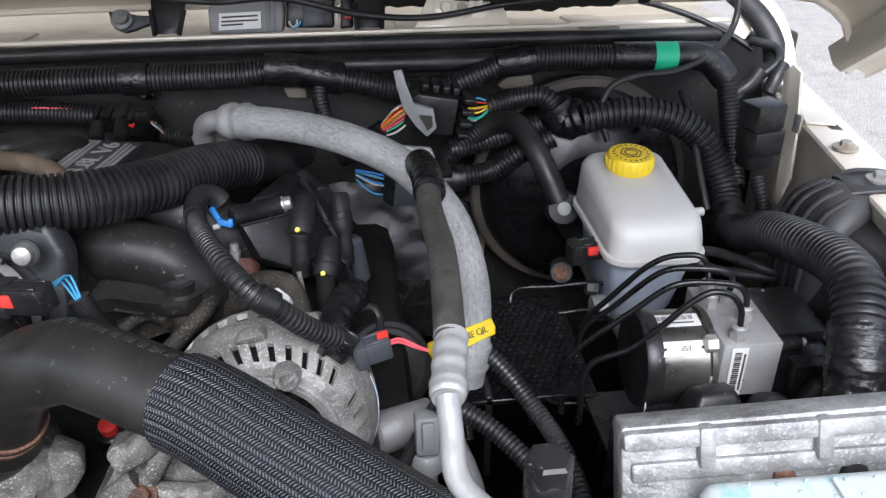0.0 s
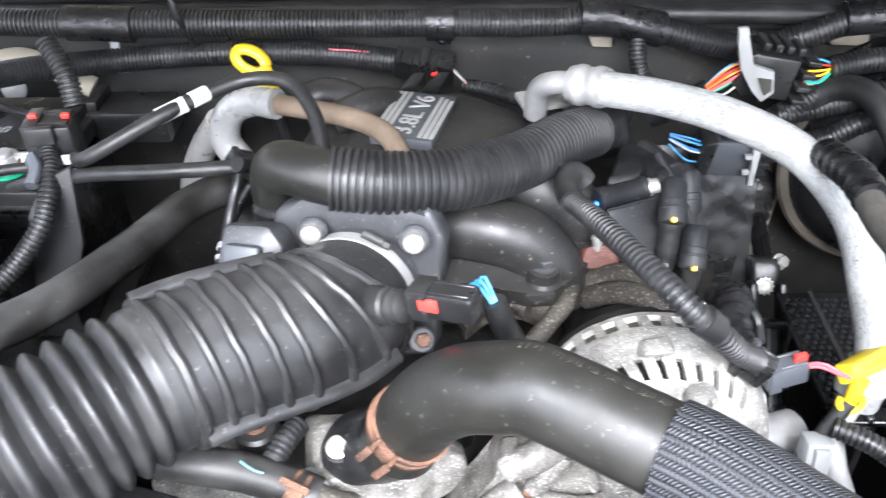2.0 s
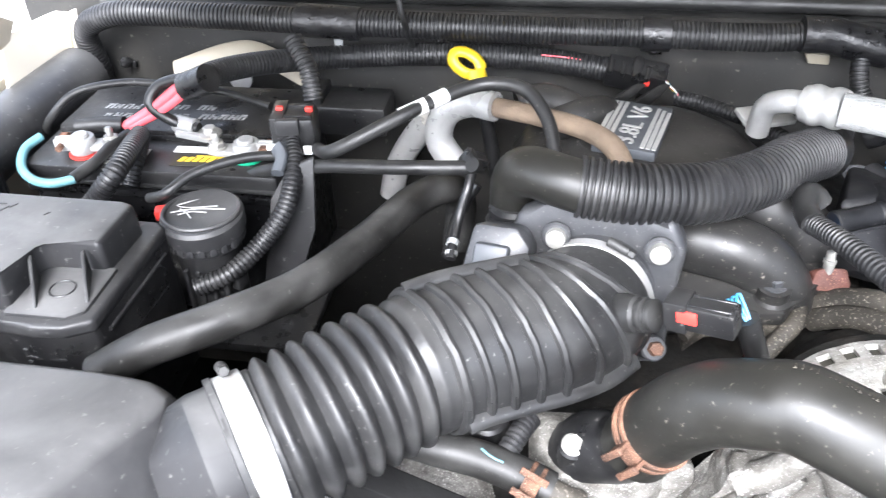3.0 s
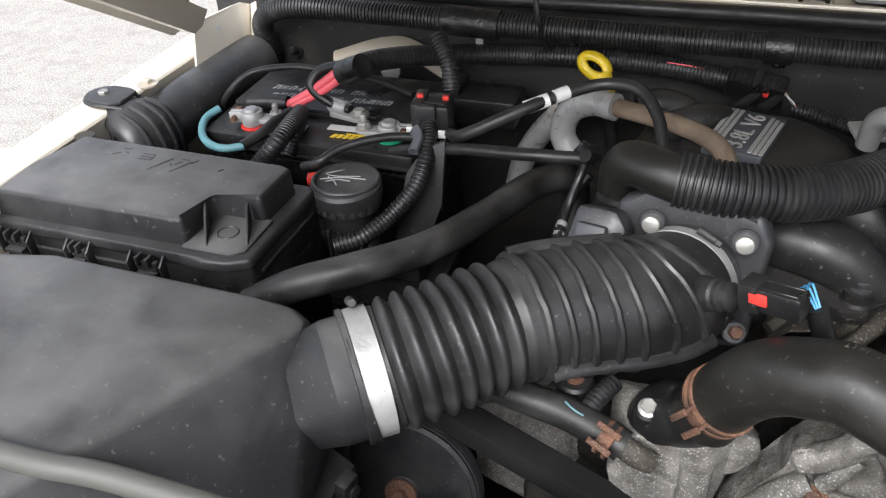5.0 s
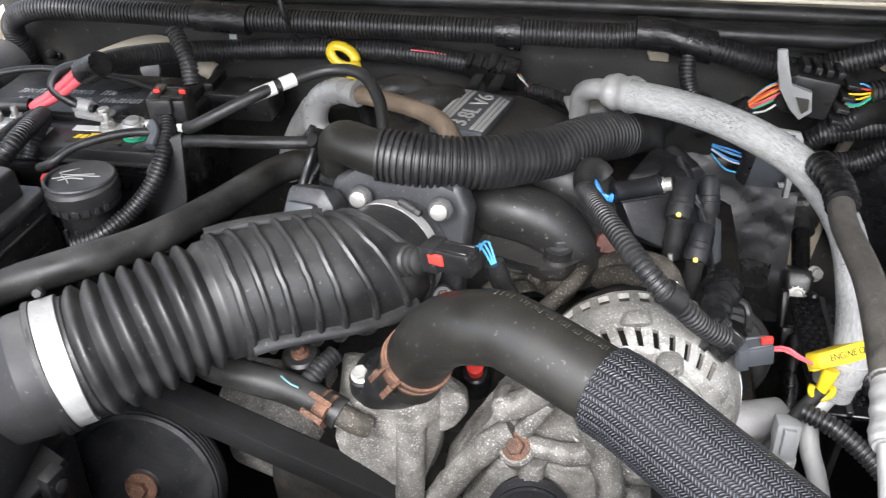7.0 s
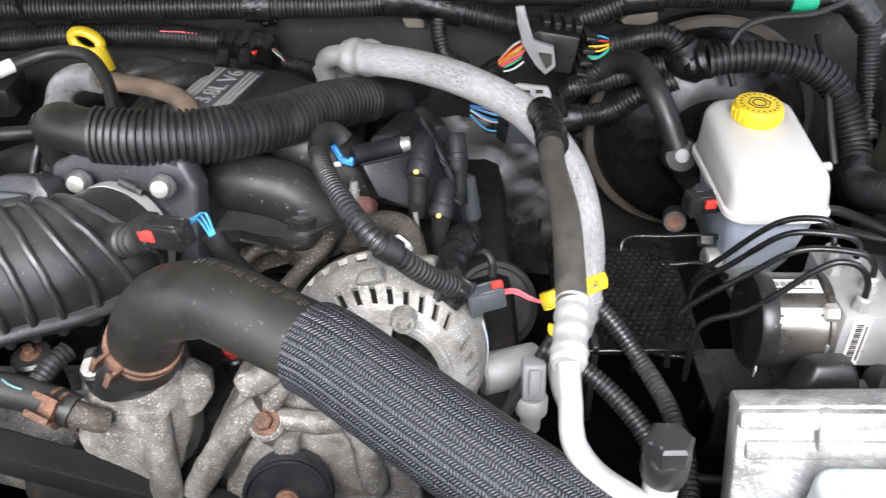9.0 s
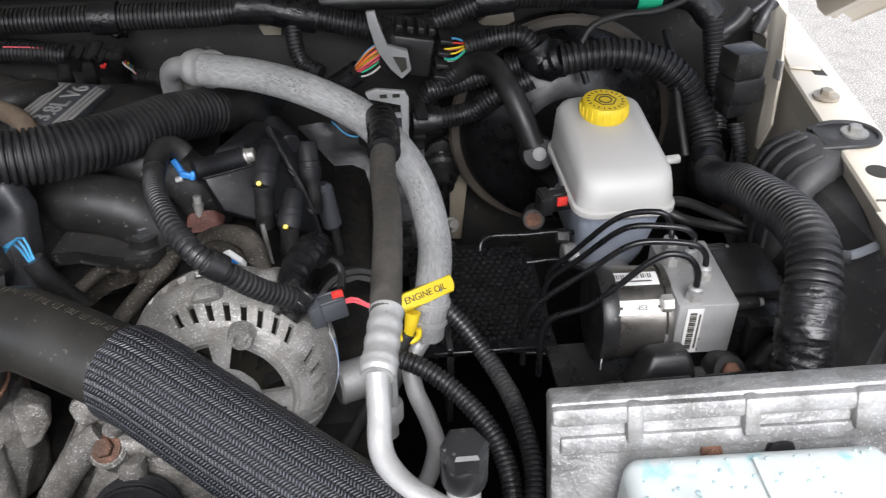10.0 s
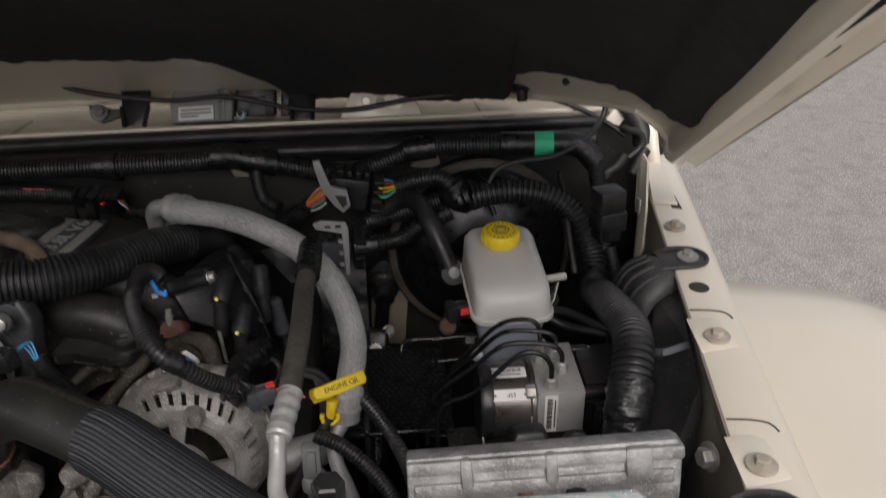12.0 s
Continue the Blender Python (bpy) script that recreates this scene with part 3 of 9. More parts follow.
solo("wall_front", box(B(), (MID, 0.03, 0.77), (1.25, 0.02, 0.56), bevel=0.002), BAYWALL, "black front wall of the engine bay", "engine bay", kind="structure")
# Unseen wall, added to keep low front light off the engine's lower parts.
solo("wall_light_blocker", box(B(), (-0.16, 0.31, 0.75), (0.66, 0.02, 0.46), bevel=0.002), BAYWALL, "unseen black wall added to block low light from the front", "engine bay", kind="structure")


fw = bpy.data.objects["wall_firewall"]
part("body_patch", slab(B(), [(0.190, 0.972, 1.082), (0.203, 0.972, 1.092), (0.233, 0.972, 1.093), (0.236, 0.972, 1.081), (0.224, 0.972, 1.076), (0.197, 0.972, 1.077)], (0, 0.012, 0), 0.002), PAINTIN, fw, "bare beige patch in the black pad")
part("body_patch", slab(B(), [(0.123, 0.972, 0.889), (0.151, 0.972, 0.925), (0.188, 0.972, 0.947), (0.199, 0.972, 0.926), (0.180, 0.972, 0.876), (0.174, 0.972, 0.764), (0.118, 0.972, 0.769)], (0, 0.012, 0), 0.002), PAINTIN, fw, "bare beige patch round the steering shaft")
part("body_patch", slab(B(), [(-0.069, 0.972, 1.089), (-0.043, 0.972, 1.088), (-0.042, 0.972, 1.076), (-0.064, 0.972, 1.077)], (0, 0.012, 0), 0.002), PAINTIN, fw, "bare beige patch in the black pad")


def cowl():
    c = thing("cowl", (MID, 1.05, 1.10), "beige cowl panel with a black rubber hood seal", "cowl", kind="structure")
    # seal: a rail of two lips
    bm = B()
    tube(bm, [(-0.86, 0.962, 1.114), (-0.2, 0.962, 1.119), (0.46, 0.955, 1.116)], 0.0105, 12, 0.03)
    tube(bm, [(-0.86, 0.985, 1.132), (-0.2, 0.985, 1.137), (0.47, 0.98, 1.134)], 0.009, 12, 0.03)
    box(bm, (MID, 0.980, 1.112), (1.34, 0.03, 0.03), bevel=0.006)
    part("seal", bm, RUBBER, c, "black double-lipped rubber seal")
    bm = B()
    box(bm, (MID, 1.003, 1.145), (1.42, 0.010, 0.005), (-6, 0, 0), bevel=0.002)
    part("lip", bm, PAINT, c)
    bm = B()
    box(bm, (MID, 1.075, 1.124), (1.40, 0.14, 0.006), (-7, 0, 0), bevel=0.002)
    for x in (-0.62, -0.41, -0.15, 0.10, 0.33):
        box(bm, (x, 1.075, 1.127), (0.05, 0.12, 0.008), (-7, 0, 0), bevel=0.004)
    # The recess's shade under the hood sits in this darker beige.
    part("plenum", bm, PAINTIN, c, "dusty beige recess under the windscreen, its shade in the colour")
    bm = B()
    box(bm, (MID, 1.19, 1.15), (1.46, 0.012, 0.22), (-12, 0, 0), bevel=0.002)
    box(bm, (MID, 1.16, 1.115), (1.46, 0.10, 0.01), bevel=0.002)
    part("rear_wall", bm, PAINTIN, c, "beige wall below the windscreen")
    return c


cowl()


def hood():
    """The open hood: a crowned panel whose rear corners reach forward and down, with a flange along its sides."""
    th = radians(30)
    mid = -0.178
    h = thing("hood", (mid, 1.0, 1.17), "open beige hood with black insulation under it", "hood")
    base = V((0, 1.035, 1.195))
    d, n = V((0, -math.cos(th), math.sin(th))), V((0, math.sin(th), math.cos(th)))

    def at(c, s, lift=0.0):
        return base + V((mid + c * (0.745 - 0.22 * s), 0, 0)) + d * s + n * (lift - 0.164 * abs(c) ** 4)

    def blend(table, c):
        for (c0, v0), (c1, v1) in zip(table, table[1:]):
            if c0 <= c <= c1:
                return v0 + (v1 - v0) * (c - c0) / (c1 - c0)
        return table[-1][1]

    half_rear = ((0.0, -0.060), (0.3, -0.060), (0.6, -0.030), (0.70, 0.04), (0.80, 0.14), (0.886, 0.258), (0.915, 0.285), (0.946, 0.280), (0.982, 0.240), (1.0, 0.196), (1.03, 0.20))
    rear = tuple((-c, v) for c, v in half_rear[::-1]) + half_rear[1:]
    mat_edge = ((-0.985, 0.60), (-0.972, 0.50), (-0.965, 0.43), (-0.94, 0.41), (-0.857, 0.37), (-0.782, 0.31), (-0.70, 0.26), (-0.5, 0.225), (0.0, 0.205), (0.15, 0.190), (0.18, 0.155), (0.250, 0.075), (0.262, -0.045), (0.45, -0.05), (0.60, -0.02), (0.698, 0.035), (0.704, 0.215), (0.782, 0.300), (0.857, 0.370), (0.898, 0.392), (0.94, 0.405), (0.965, 0.420), (0.972, 0.54), (0.985, 0.58))

    def sheet(rows_, thick):
        bm = B()
        grid = [[bm.verts.new(p) for p in r] for r in rows_]
        for a, b in zip(grid, grid[1:]):
            for k in range(len(a) - 1):
                bm.faces.new((a[k], a[k + 1], b[k + 1], b[k]))
        thicken(bm, thick)
        return bm

    cols = [math.copysign(1 - (1 - abs(k / 40)) ** 1.4, k) for k in range(-40, 41)]
    ways = (0.0, 0.03, 0.08, 0.16, 0.26, 0.36, 0.46, 0.56, 0.66, 0.76, 0.88, 1.0)
    part("inner_panel", sheet([[at(c, blend(rear, c) + (1.15 - blend(rear, c)) * u) for c in cols] for u in ways], 0.003), PAINT, h)
    part("skin", sheet([[at(c * 1.028, blend(rear, c) - 0.01 + (1.17 - blend(rear, c)) * u, 0.030 - 0.022 * abs(c) ** 8) for c in cols] for u in ways], 0.004), PAINT, h)
    part("rear_fold", tube(B(), [at(c, blend(rear, c) - 0.002, -0.003) for c in cols], 0.0045, 8, 0.02), PAINT, h)
    for s_ in (-1, 1):
        rows_ = []
        for i in range(25):
            q = 0.205 + i / 24 * 0.94
            e = at(s_, q)
            rows_.append([e + V((s_ * dx, 0, 0)) + n * up for dx, up in ((-0.026, 0.020), (-0.022, 0.002), (-0.014, -0.006), (-0.004, -0.006), (0.004, -0.004), (0.015, -0.010), (0.019, -0.008), (0.019, 0.006))])
        part("side_flange", sheet(rows_, 0.003), PAINT, h)
        for q, c, r, w in ((0.307, 0.990, 0.0055, 1.6), (0.756, 0.990, 0.016, 1.7), (0.233, 0.795, 0.007, 2.2)):
            p, ax_ = at(s_ * c, q, -0.0090 if c > 0.9 else -0.001), at(s_ * c, q + 0.01) - at(s_ * c, q)
            m = basis(p, ax_, V((1, 0, 0)))
            # Dark hexagon laid on the panel for the shade in the slot.
            part("slot", prism(B(), [(r * w, 0), (r * 0.7, r * 0.6), (-r * 0.7, r * 0.6), (-r * w, 0), (-r * 0.7, -r * 0.6), (r * 0.7, -r * 0.6)], m @ Matrix.Translation((0, 0, -0.002)), 0.004, 0), INK_HOLE, h, "dark access slot")
    part("grommet", lathe(B(), at(0.722, 0.105, 0.002), -n, [(0.019, 0), (0.018, 0.004), (0.008, 0.007), (0.007, 0.020)], 20), RUBBER, h, "black rubber grommet for the washer line")
    rnd = random.Random(4)
    cols = [math.copysign(0.985 * (1 - (1 - abs(k / 90)) ** 1.35), k) for k in range(-90, 91)]
    rows_ = []
    rag = [rnd.uniform(-0.006, 0.006) for _ in cols]
    for u in ways:
        r = []
        for c, g in zip(cols, rag):
            s0 = blend(mat_edge, c) + g * (1 - u)
            s = s0 + (1.10 - s0) * u
            cc = c * (1 + (0.005 * rnd.uniform(-1, 0.4) if abs(c) > 0.965 else 0))
            sag = 0.010 * noise.noise(V((c * 3, s * 5, 0.3))) + 0.004 * noise.noise(V((c * 14, s * 16, 2.3)))
            r.append(at(cc, s, -0.0125 + 0.7 * sag - (0.004 if abs(c) > 0.9 else 0.0)))
        rows_.append(r)
    part("insulation", sheet(rows_, 0.005), MATT, h, "matt black fibre insulation mat")
    return h


hood()

# ---- left side: battery, fuse box, air box ----
def airbox():
    a = thing("air_box", (-0.68, 0.32, 0.85), "black plastic air filter box, dusty on top", "air box")
    lid = hull(B(), [(-0.79, 0.428, 1.092), (-0.585, 0.424, 1.093), (-0.556, 0.420, 1.092), (-0.536, 0.408, 1.088), (-0.548, 0.392, 1.095), (-0.63, 0.240, 1.097), (-0.70, 0.11, 1.098), (-0.92, 0.10, 1.100), (-0.90, 0.40, 1.094),
                     (-0.519, 0.371, 1.012), (-0.508, 0.298, 1.012), (-0.535, 0.19, 1.006), (-0.58, 0.09, 1.0), (-0.524, 0.388, 1.0), (-0.90, 0.44, 0.98), (-0.53, 0.42, 1.0), (-0.795, 0.432, 1.0), (-0.527, 0.362, 0.97), (-0.514, 0.29, 0.97), (-0.62, 0.10, 0.97)], 0.008, 4)
    part("lid", lid, BOXTOP, a)
    part("base", hull(B(), [(-0.91, 0.435, 0.965), (-0.53, 0.425, 0.965), (-0.51, 0.30, 0.95), (-0.66, 0.13, 0.965), (-0.91, 0.13, 0.965),
                            (-0.90, 0.43, 0.72), (-0.55, 0.42, 0.72), (-0.55, 0.30, 0.72), (-0.66, 0.16, 0.72), (-0.90, 0.16, 0.72)], 0.008), BLACK, a)
    ax = V((0.80, 0.60, 0.06)).normalized()
    c = V((-0.496, 0.397, 1.060))
    part("outlet", lathe(B(), c - ax * 0.105, ax, [(0.0465, 0.081), (0.0472, 0.084), (0.0472, 0.096), (0.0515, 0.0965), (0.0515, 0.1005), (0.0475, 0.101), (0.0475, 0.111)], 48), BOXTOP, a)
    ring = frame_at(c - ax * 0.022, ax)
    part("outlet_root", hull(B(), [ring @ V((0.0470 * math.cos(t), 0.0470 * math.sin(t), 0)) for t in (2 * math.pi * k / 40 for k in range(40))] + [(-0.548, 0.398, 1.086), (-0.550, 0.366, 1.072), (-0.540, 0.343, 1.040), (-0.536, 0.356, 1.005), (-0.545, 0.400, 1.0)], 0.004, 3), BOXTOP, a)
    part("flange", hull(B(), [(-0.50, 0.372, 0.985), (-0.512, 0.295, 0.985), (-0.60, 0.145, 0.985), (-0.62, 0.15, 0.985), (-0.53, 0.385, 0.985), (-0.50, 0.372, 0.978), (-0.512, 0.295, 0.978), (-0.60, 0.145, 0.978), (-0.62, 0.15, 0.978), (-0.53, 0.385, 0.978)], 0.002), BLACK, a)
    for x, y in ((-0.500, 0.352), (-0.503, 0.318), (-0.512, 0.282)):
        bm = box(B(), (x, y, 0.978), (0.012, 0.018, 0.034), (0, 8, -12), 0.003)
        lathe(bm, (x + 0.006, y, 0.980), (1, -0.2, 0.1), [(0.0055, -0.002), (0.0055, 0.003), (0.003, 0.004)], 12)
        part("clip", bm, BLACK, a)
    return a


airbox()

TB_C = V((-0.284, 0.584, 1.052))       # throttle bore


def intake_tube():
    t = thing("intake_tube", (-0.38, 0.44, 1.0), "black ribbed rubber intake tube between air box and throttle", "intake tube")
    route = [(-0.500, 0.393, 1.060), (-0.488, 0.402, 1.062), (-0.462, 0.421, 1.066), (-0.425, 0.453, 1.070), (-0.386, 0.486, 1.071), (-0.350, 0.509, 1.068), (-0.318, 0.530, 1.063), (-0.298, 0.552, 1.058), (-0.288, 0.580, 1.053)]

    def shape(u):
        if u < 0.012:
            return 1.05
        if u < 0.088 or u > 0.965:
            return 0.965
        if u < 0.4065:
            return 0.915 + 0.145 * (0.5 - 0.5 * math.cos((u - 0.088) * 2 * math.pi / 0.0455)) ** 0.6
        if u < 0.44:
            return 0.925 + 0.075 * min(1, (u - 0.4065) / 0.02)
        return 1.0 + 0.05 * math.sin(min(1, (u - 0.44) / 0.5) * math.pi)

    c = curve_points(route, 0.0011)
    n, seg = len(c), 48
    bm = B()
    rings = []
    for i, q in enumerate(c):
        d = (c[min(i + 2, n - 1)] - c[max(i - 2, 0)]).normalized()
        side = d.cross(V((0, 0, 1))).normalized()
        up = side.cross(d)
        ring = []
        for k in range(seg):
            an = 2 * math.pi * k / seg
            r = 0.0485 * shape(i / (n - 1))
            ring.append(bm.verts.new(q + side * (r * math.cos(an)) + up * (r * math.sin(an))))
        rings.append(ring)
    for a, b in zip(rings, rings[1:]):
        for k in range(seg):
            bm.faces.new((a[k], a[(k + 1) % seg], b[(k + 1) % seg], b[k]))
    bm.faces.new(rings[0][::-1])
    bm.faces.new(rings[-1])
    part("duct", bm, TUBERUB, t)

    def skin(u, an, lift):
        i = min(n - 3, max(2, round(u * (n - 1))))
        d = (c[i + 2] - c[i - 2]).normalized()
        side = d.cross(V((0, 0, 1))).normalized()
        return c[i] + (side * math.cos(an) + side.cross(d) * math.sin(an)) * (0.0485 * shape(i / (n - 1)) + lift)

    # ribs lean: further along at the lower front than at the top
    for k in range(8):
        u0 = 0.470 + 0.060 * k
        loop = [skin(min(0.955, u0 + (0.020 + 0.006 * k) * math.cos(an + 0.75) * (1 if k else 0.3)), an, 0.0004) for an in (2 * math.pi * q / 40 for q in range(41))]
        part("rib", tube(B(), loop, 0.0034 if k else 0.0042, 8, 0.004), TUBERUB, t)
    for off, drop, lo, hi, rr in ((0.0495, -0.016, 0.47, 0.90, 0.0066), (-0.022, 0.0485, 0.455, 0.80, 0.0046)):
        line = []
        for i in range(int(n * lo), int(n * hi), 14):
            d = (c[i + 1] - c[i - 1]).normalized()
            out = d.cross(V((0, 0, 1))).normalized()
            line.append(c[i] + out * off + V((0, 0, drop)))
        part("rim", tube(B(), line, rr, 10, 0.004, flat=0.5), TUBERUB, t)
    return t


intake_tube()


def band_clamp(at, axis, r, w, label, screw):
    c = thing("hose_clamp", at, label, "hose clamp", "worm clamps")
    ax = V(axis).normalized()
    a = V(at) - ax * w / 2
    part("band", lathe(B(), a, ax, [(r - 0.001, 0), (r, 0.0004), (r, w), (r - 0.001, w + 0.0004)], 48), ALU, c)
    side = V(screw).normalized()
    side = (side - ax * side.dot(ax)).normalized()
    q = V(at) + side * (r + 0.004)
    tang = ax.cross(side)
    part("screw_housing", rod(B(), q - tang * 0.008, q + tang * 0.009, 0.0038, 12), GREYCAST, c)
    part("screw", hexagon(B(), q + tang * 0.009, tang, 0.0036, 0.005), GREYCAST, c)
    return c


band_clamp((-0.492, 0.399, 1.062), (0.80, 0.60, 0.06), 0.0495, 0.017, "broad bright steel clamp on the ribbed intake tube", (-0.2, 0.5, 0.8))
band_clamp((-0.2885, 0.577, 1.0535), (0.33, 0.93, -0.16), 0.0482, 0.011, "bright steel worm clamp at the throttle", (0.25, -0.1, 0.95))


def fuse_box():
    f = thing("fuse_box", (-0.80, 0.56, 0.90), "black plastic fuse and relay box with moulded marks on the lid", "fuse box")
    top = [(-0.956, 0.506), (-0.724, 0.508), (-0.723, 0.553), (-0.716, 0.560), (-0.670, 0.561), (-0.667, 0.619), (-0.680, 0.624), (-0.926, 0.627)]
    rim = [(-0.968, 0.496), (-0.727, 0.496), (-0.700, 0.492), (-0.676, 0.494), (-0.655, 0.505), (-0.652, 0.628), (-0.662, 0.636), (-0.94, 0.640)]
    foot = [(x * 0.995 - 0.004, y * 0.985 + 0.010) for x, y in rim]
    part("base", prism(B(), foot, Matrix.Translation((0, 0, 0.90)), 0.148, 0.004), BLACK, f)
    part("rim", prism(B(), rim, Matrix.Translation((0, 0, 1.043)), 0.013, 0.004, 3), SATIN, f)
    part("lid", prism(B(), top, Matrix.Translation((0, 0, 1.052)), 0.033, 0.006, 4, 0.985), BOXTOP, f)
    part("step", prism(B(), [(-0.728, 0.502), (-0.676, 0.502), (-0.664, 0.512), (-0.664, 0.566), (-0.728, 0.566)], Matrix.Translation((0, 0, 1.052)), 0.007, 0.003), BOXTOP, f, "dusty recessed corner of the lid")
    part("moulded_ring", tube(B(), [(-0.695 + 0.010 * math.cos(t), 0.534 + 0.010 * math.sin(t), 1.0592) for t in (math.pi / 8 * k for k in range(17))], 0.0008, 6, 0.003), SATIN, f)
    for a, b in ((V((-0.705, 0.509, 1.059)), V((-0.7225, 0.545, 1.059))), (V((-0.668, 0.520, 1.059)), V((-0.684, 0.556, 1.059)))):
        part("fin", slab(B(), [a, b, b + V((0, 0, 0.022)), b + V((0.001, -0.004, 0.021))], (0.0022, 0.001, 0), 0.0004), SATIN, f)
    for x, w in ((-0.760, 0.034), (-0.914, 0.034), (-0.838, 0.024)):
        y = 0.494
        bm = B()
        box(bm, (x, y - 0.003, 1.040), (w * 0.70, 0.006, 0.010), bevel=0.0015)
        box(bm, (x, y - 0.008, 1.032), (w * 0.62, 0.009, 0.004), bevel=0.001)
        box(bm, (x, y - 0.002, 1.026), (w * 0.5, 0.004, 0.012), bevel=0.001)
        for k in (-1, 1):
            slab(bm, [(x + k * w * 0.5, y, 1.052), (x + k * w * 0.5, y - 0.010, 1.044), (x + k * w * 0.5, y - 0.008, 1.024), (x + k * w * 0.5, y, 1.022)], (k * 0.0022, 0, 0), 0.0005)
            box(bm, (x + k * w * 0.17, y - 0.006, 1.047), (0.003, 0.010, 0.010), bevel=0.0008)
        part("latch", bm, SATIN, f)
    for z in (1.020, 1.008):
        bm = box(B(), (-0.700, 0.4985, z), (0.034, 0.007, 0.003), bevel=0.001)
        for k in (-1, 0.35):
            box(bm, (-0.700 + 0.015 * k, 0.4985, z + 0.004), (0.004, 0.006, 0.008), bevel=0.001)
        part("lower_latch", bm, SATIN, f)
    part("lower_latch", box(B(), (-0.668, 0.504, 1.012), (0.014, 0.006, 0.003), (0, 0, 15), 0.001), SATIN, f)
    for a, b, r in (((-0.9, 0.4975, 1.030), (-0.78, 0.4975, 1.030), 0.0018), ((-0.655, 0.520, 1.034), (-0.653, 0.618, 1.034), 0.0018), ((-0.657, 0.530, 1.010), (-0.655, 0.610, 1.004), 0.0022)):
        part("side_ridge", tube(B(), [a, b], r, 8, 0.05), SATIN, f)
    for x in (-0.735, -0.905):
        bm = B()
        for k in (-1, 1):
            box(bm, (x + k * 0.014, 0.633, 1.064), (0.003, 0.010, 0.018), bevel=0.001)
        box(bm, (x, 0.636, 1.071), (0.028, 0.004, 0.004), bevel=0.001)
        part("rear_latch", bm, SATIN, f)
    for x, y, w, t in ((-0.862, 0.600, 0.010, 40), (-0.852, 0.604, 0.006, -20), (-0.856, 0.611, 0.008, 10), (-0.826, 0.606, 0.014, 0), (-0.826, 0.601, 0.014, 0), (-0.826, 0.596, 0.014, 0), (-0.8185, 0.601, 0.010, 90), (-0.803, 0.592, 0.030, 62), (-0.792, 0.594, 0.007, -50), (-0.786, 0.598, 0.009, 60), (-0.779, 0.592, 0.026, 62), (-0.782, 0.606, 0.009, 0), (-0.770, 0.604, 0.008, 60), (-0.735, 0.596, 0.006, 60)):
        part("moulded_mark", box(B(), (x, y, 1.0850), (w, 0.0016, 0.0010), (0, 0, t), 0.0003, 1), BLACK, f)
    part("tag", hull(B(), [(-0.657, 0.497, 0.992), (-0.645, 0.500, 0.994), (-0.654, 0.499, 1.008), (-0.647, 0.501, 1.010), (-0.652, 0.506, 0.994), (-0.650, 0.505, 1.006)], 0.001), LEVER, f, "pale broken clip at the foot")
    return f


fuse_box()


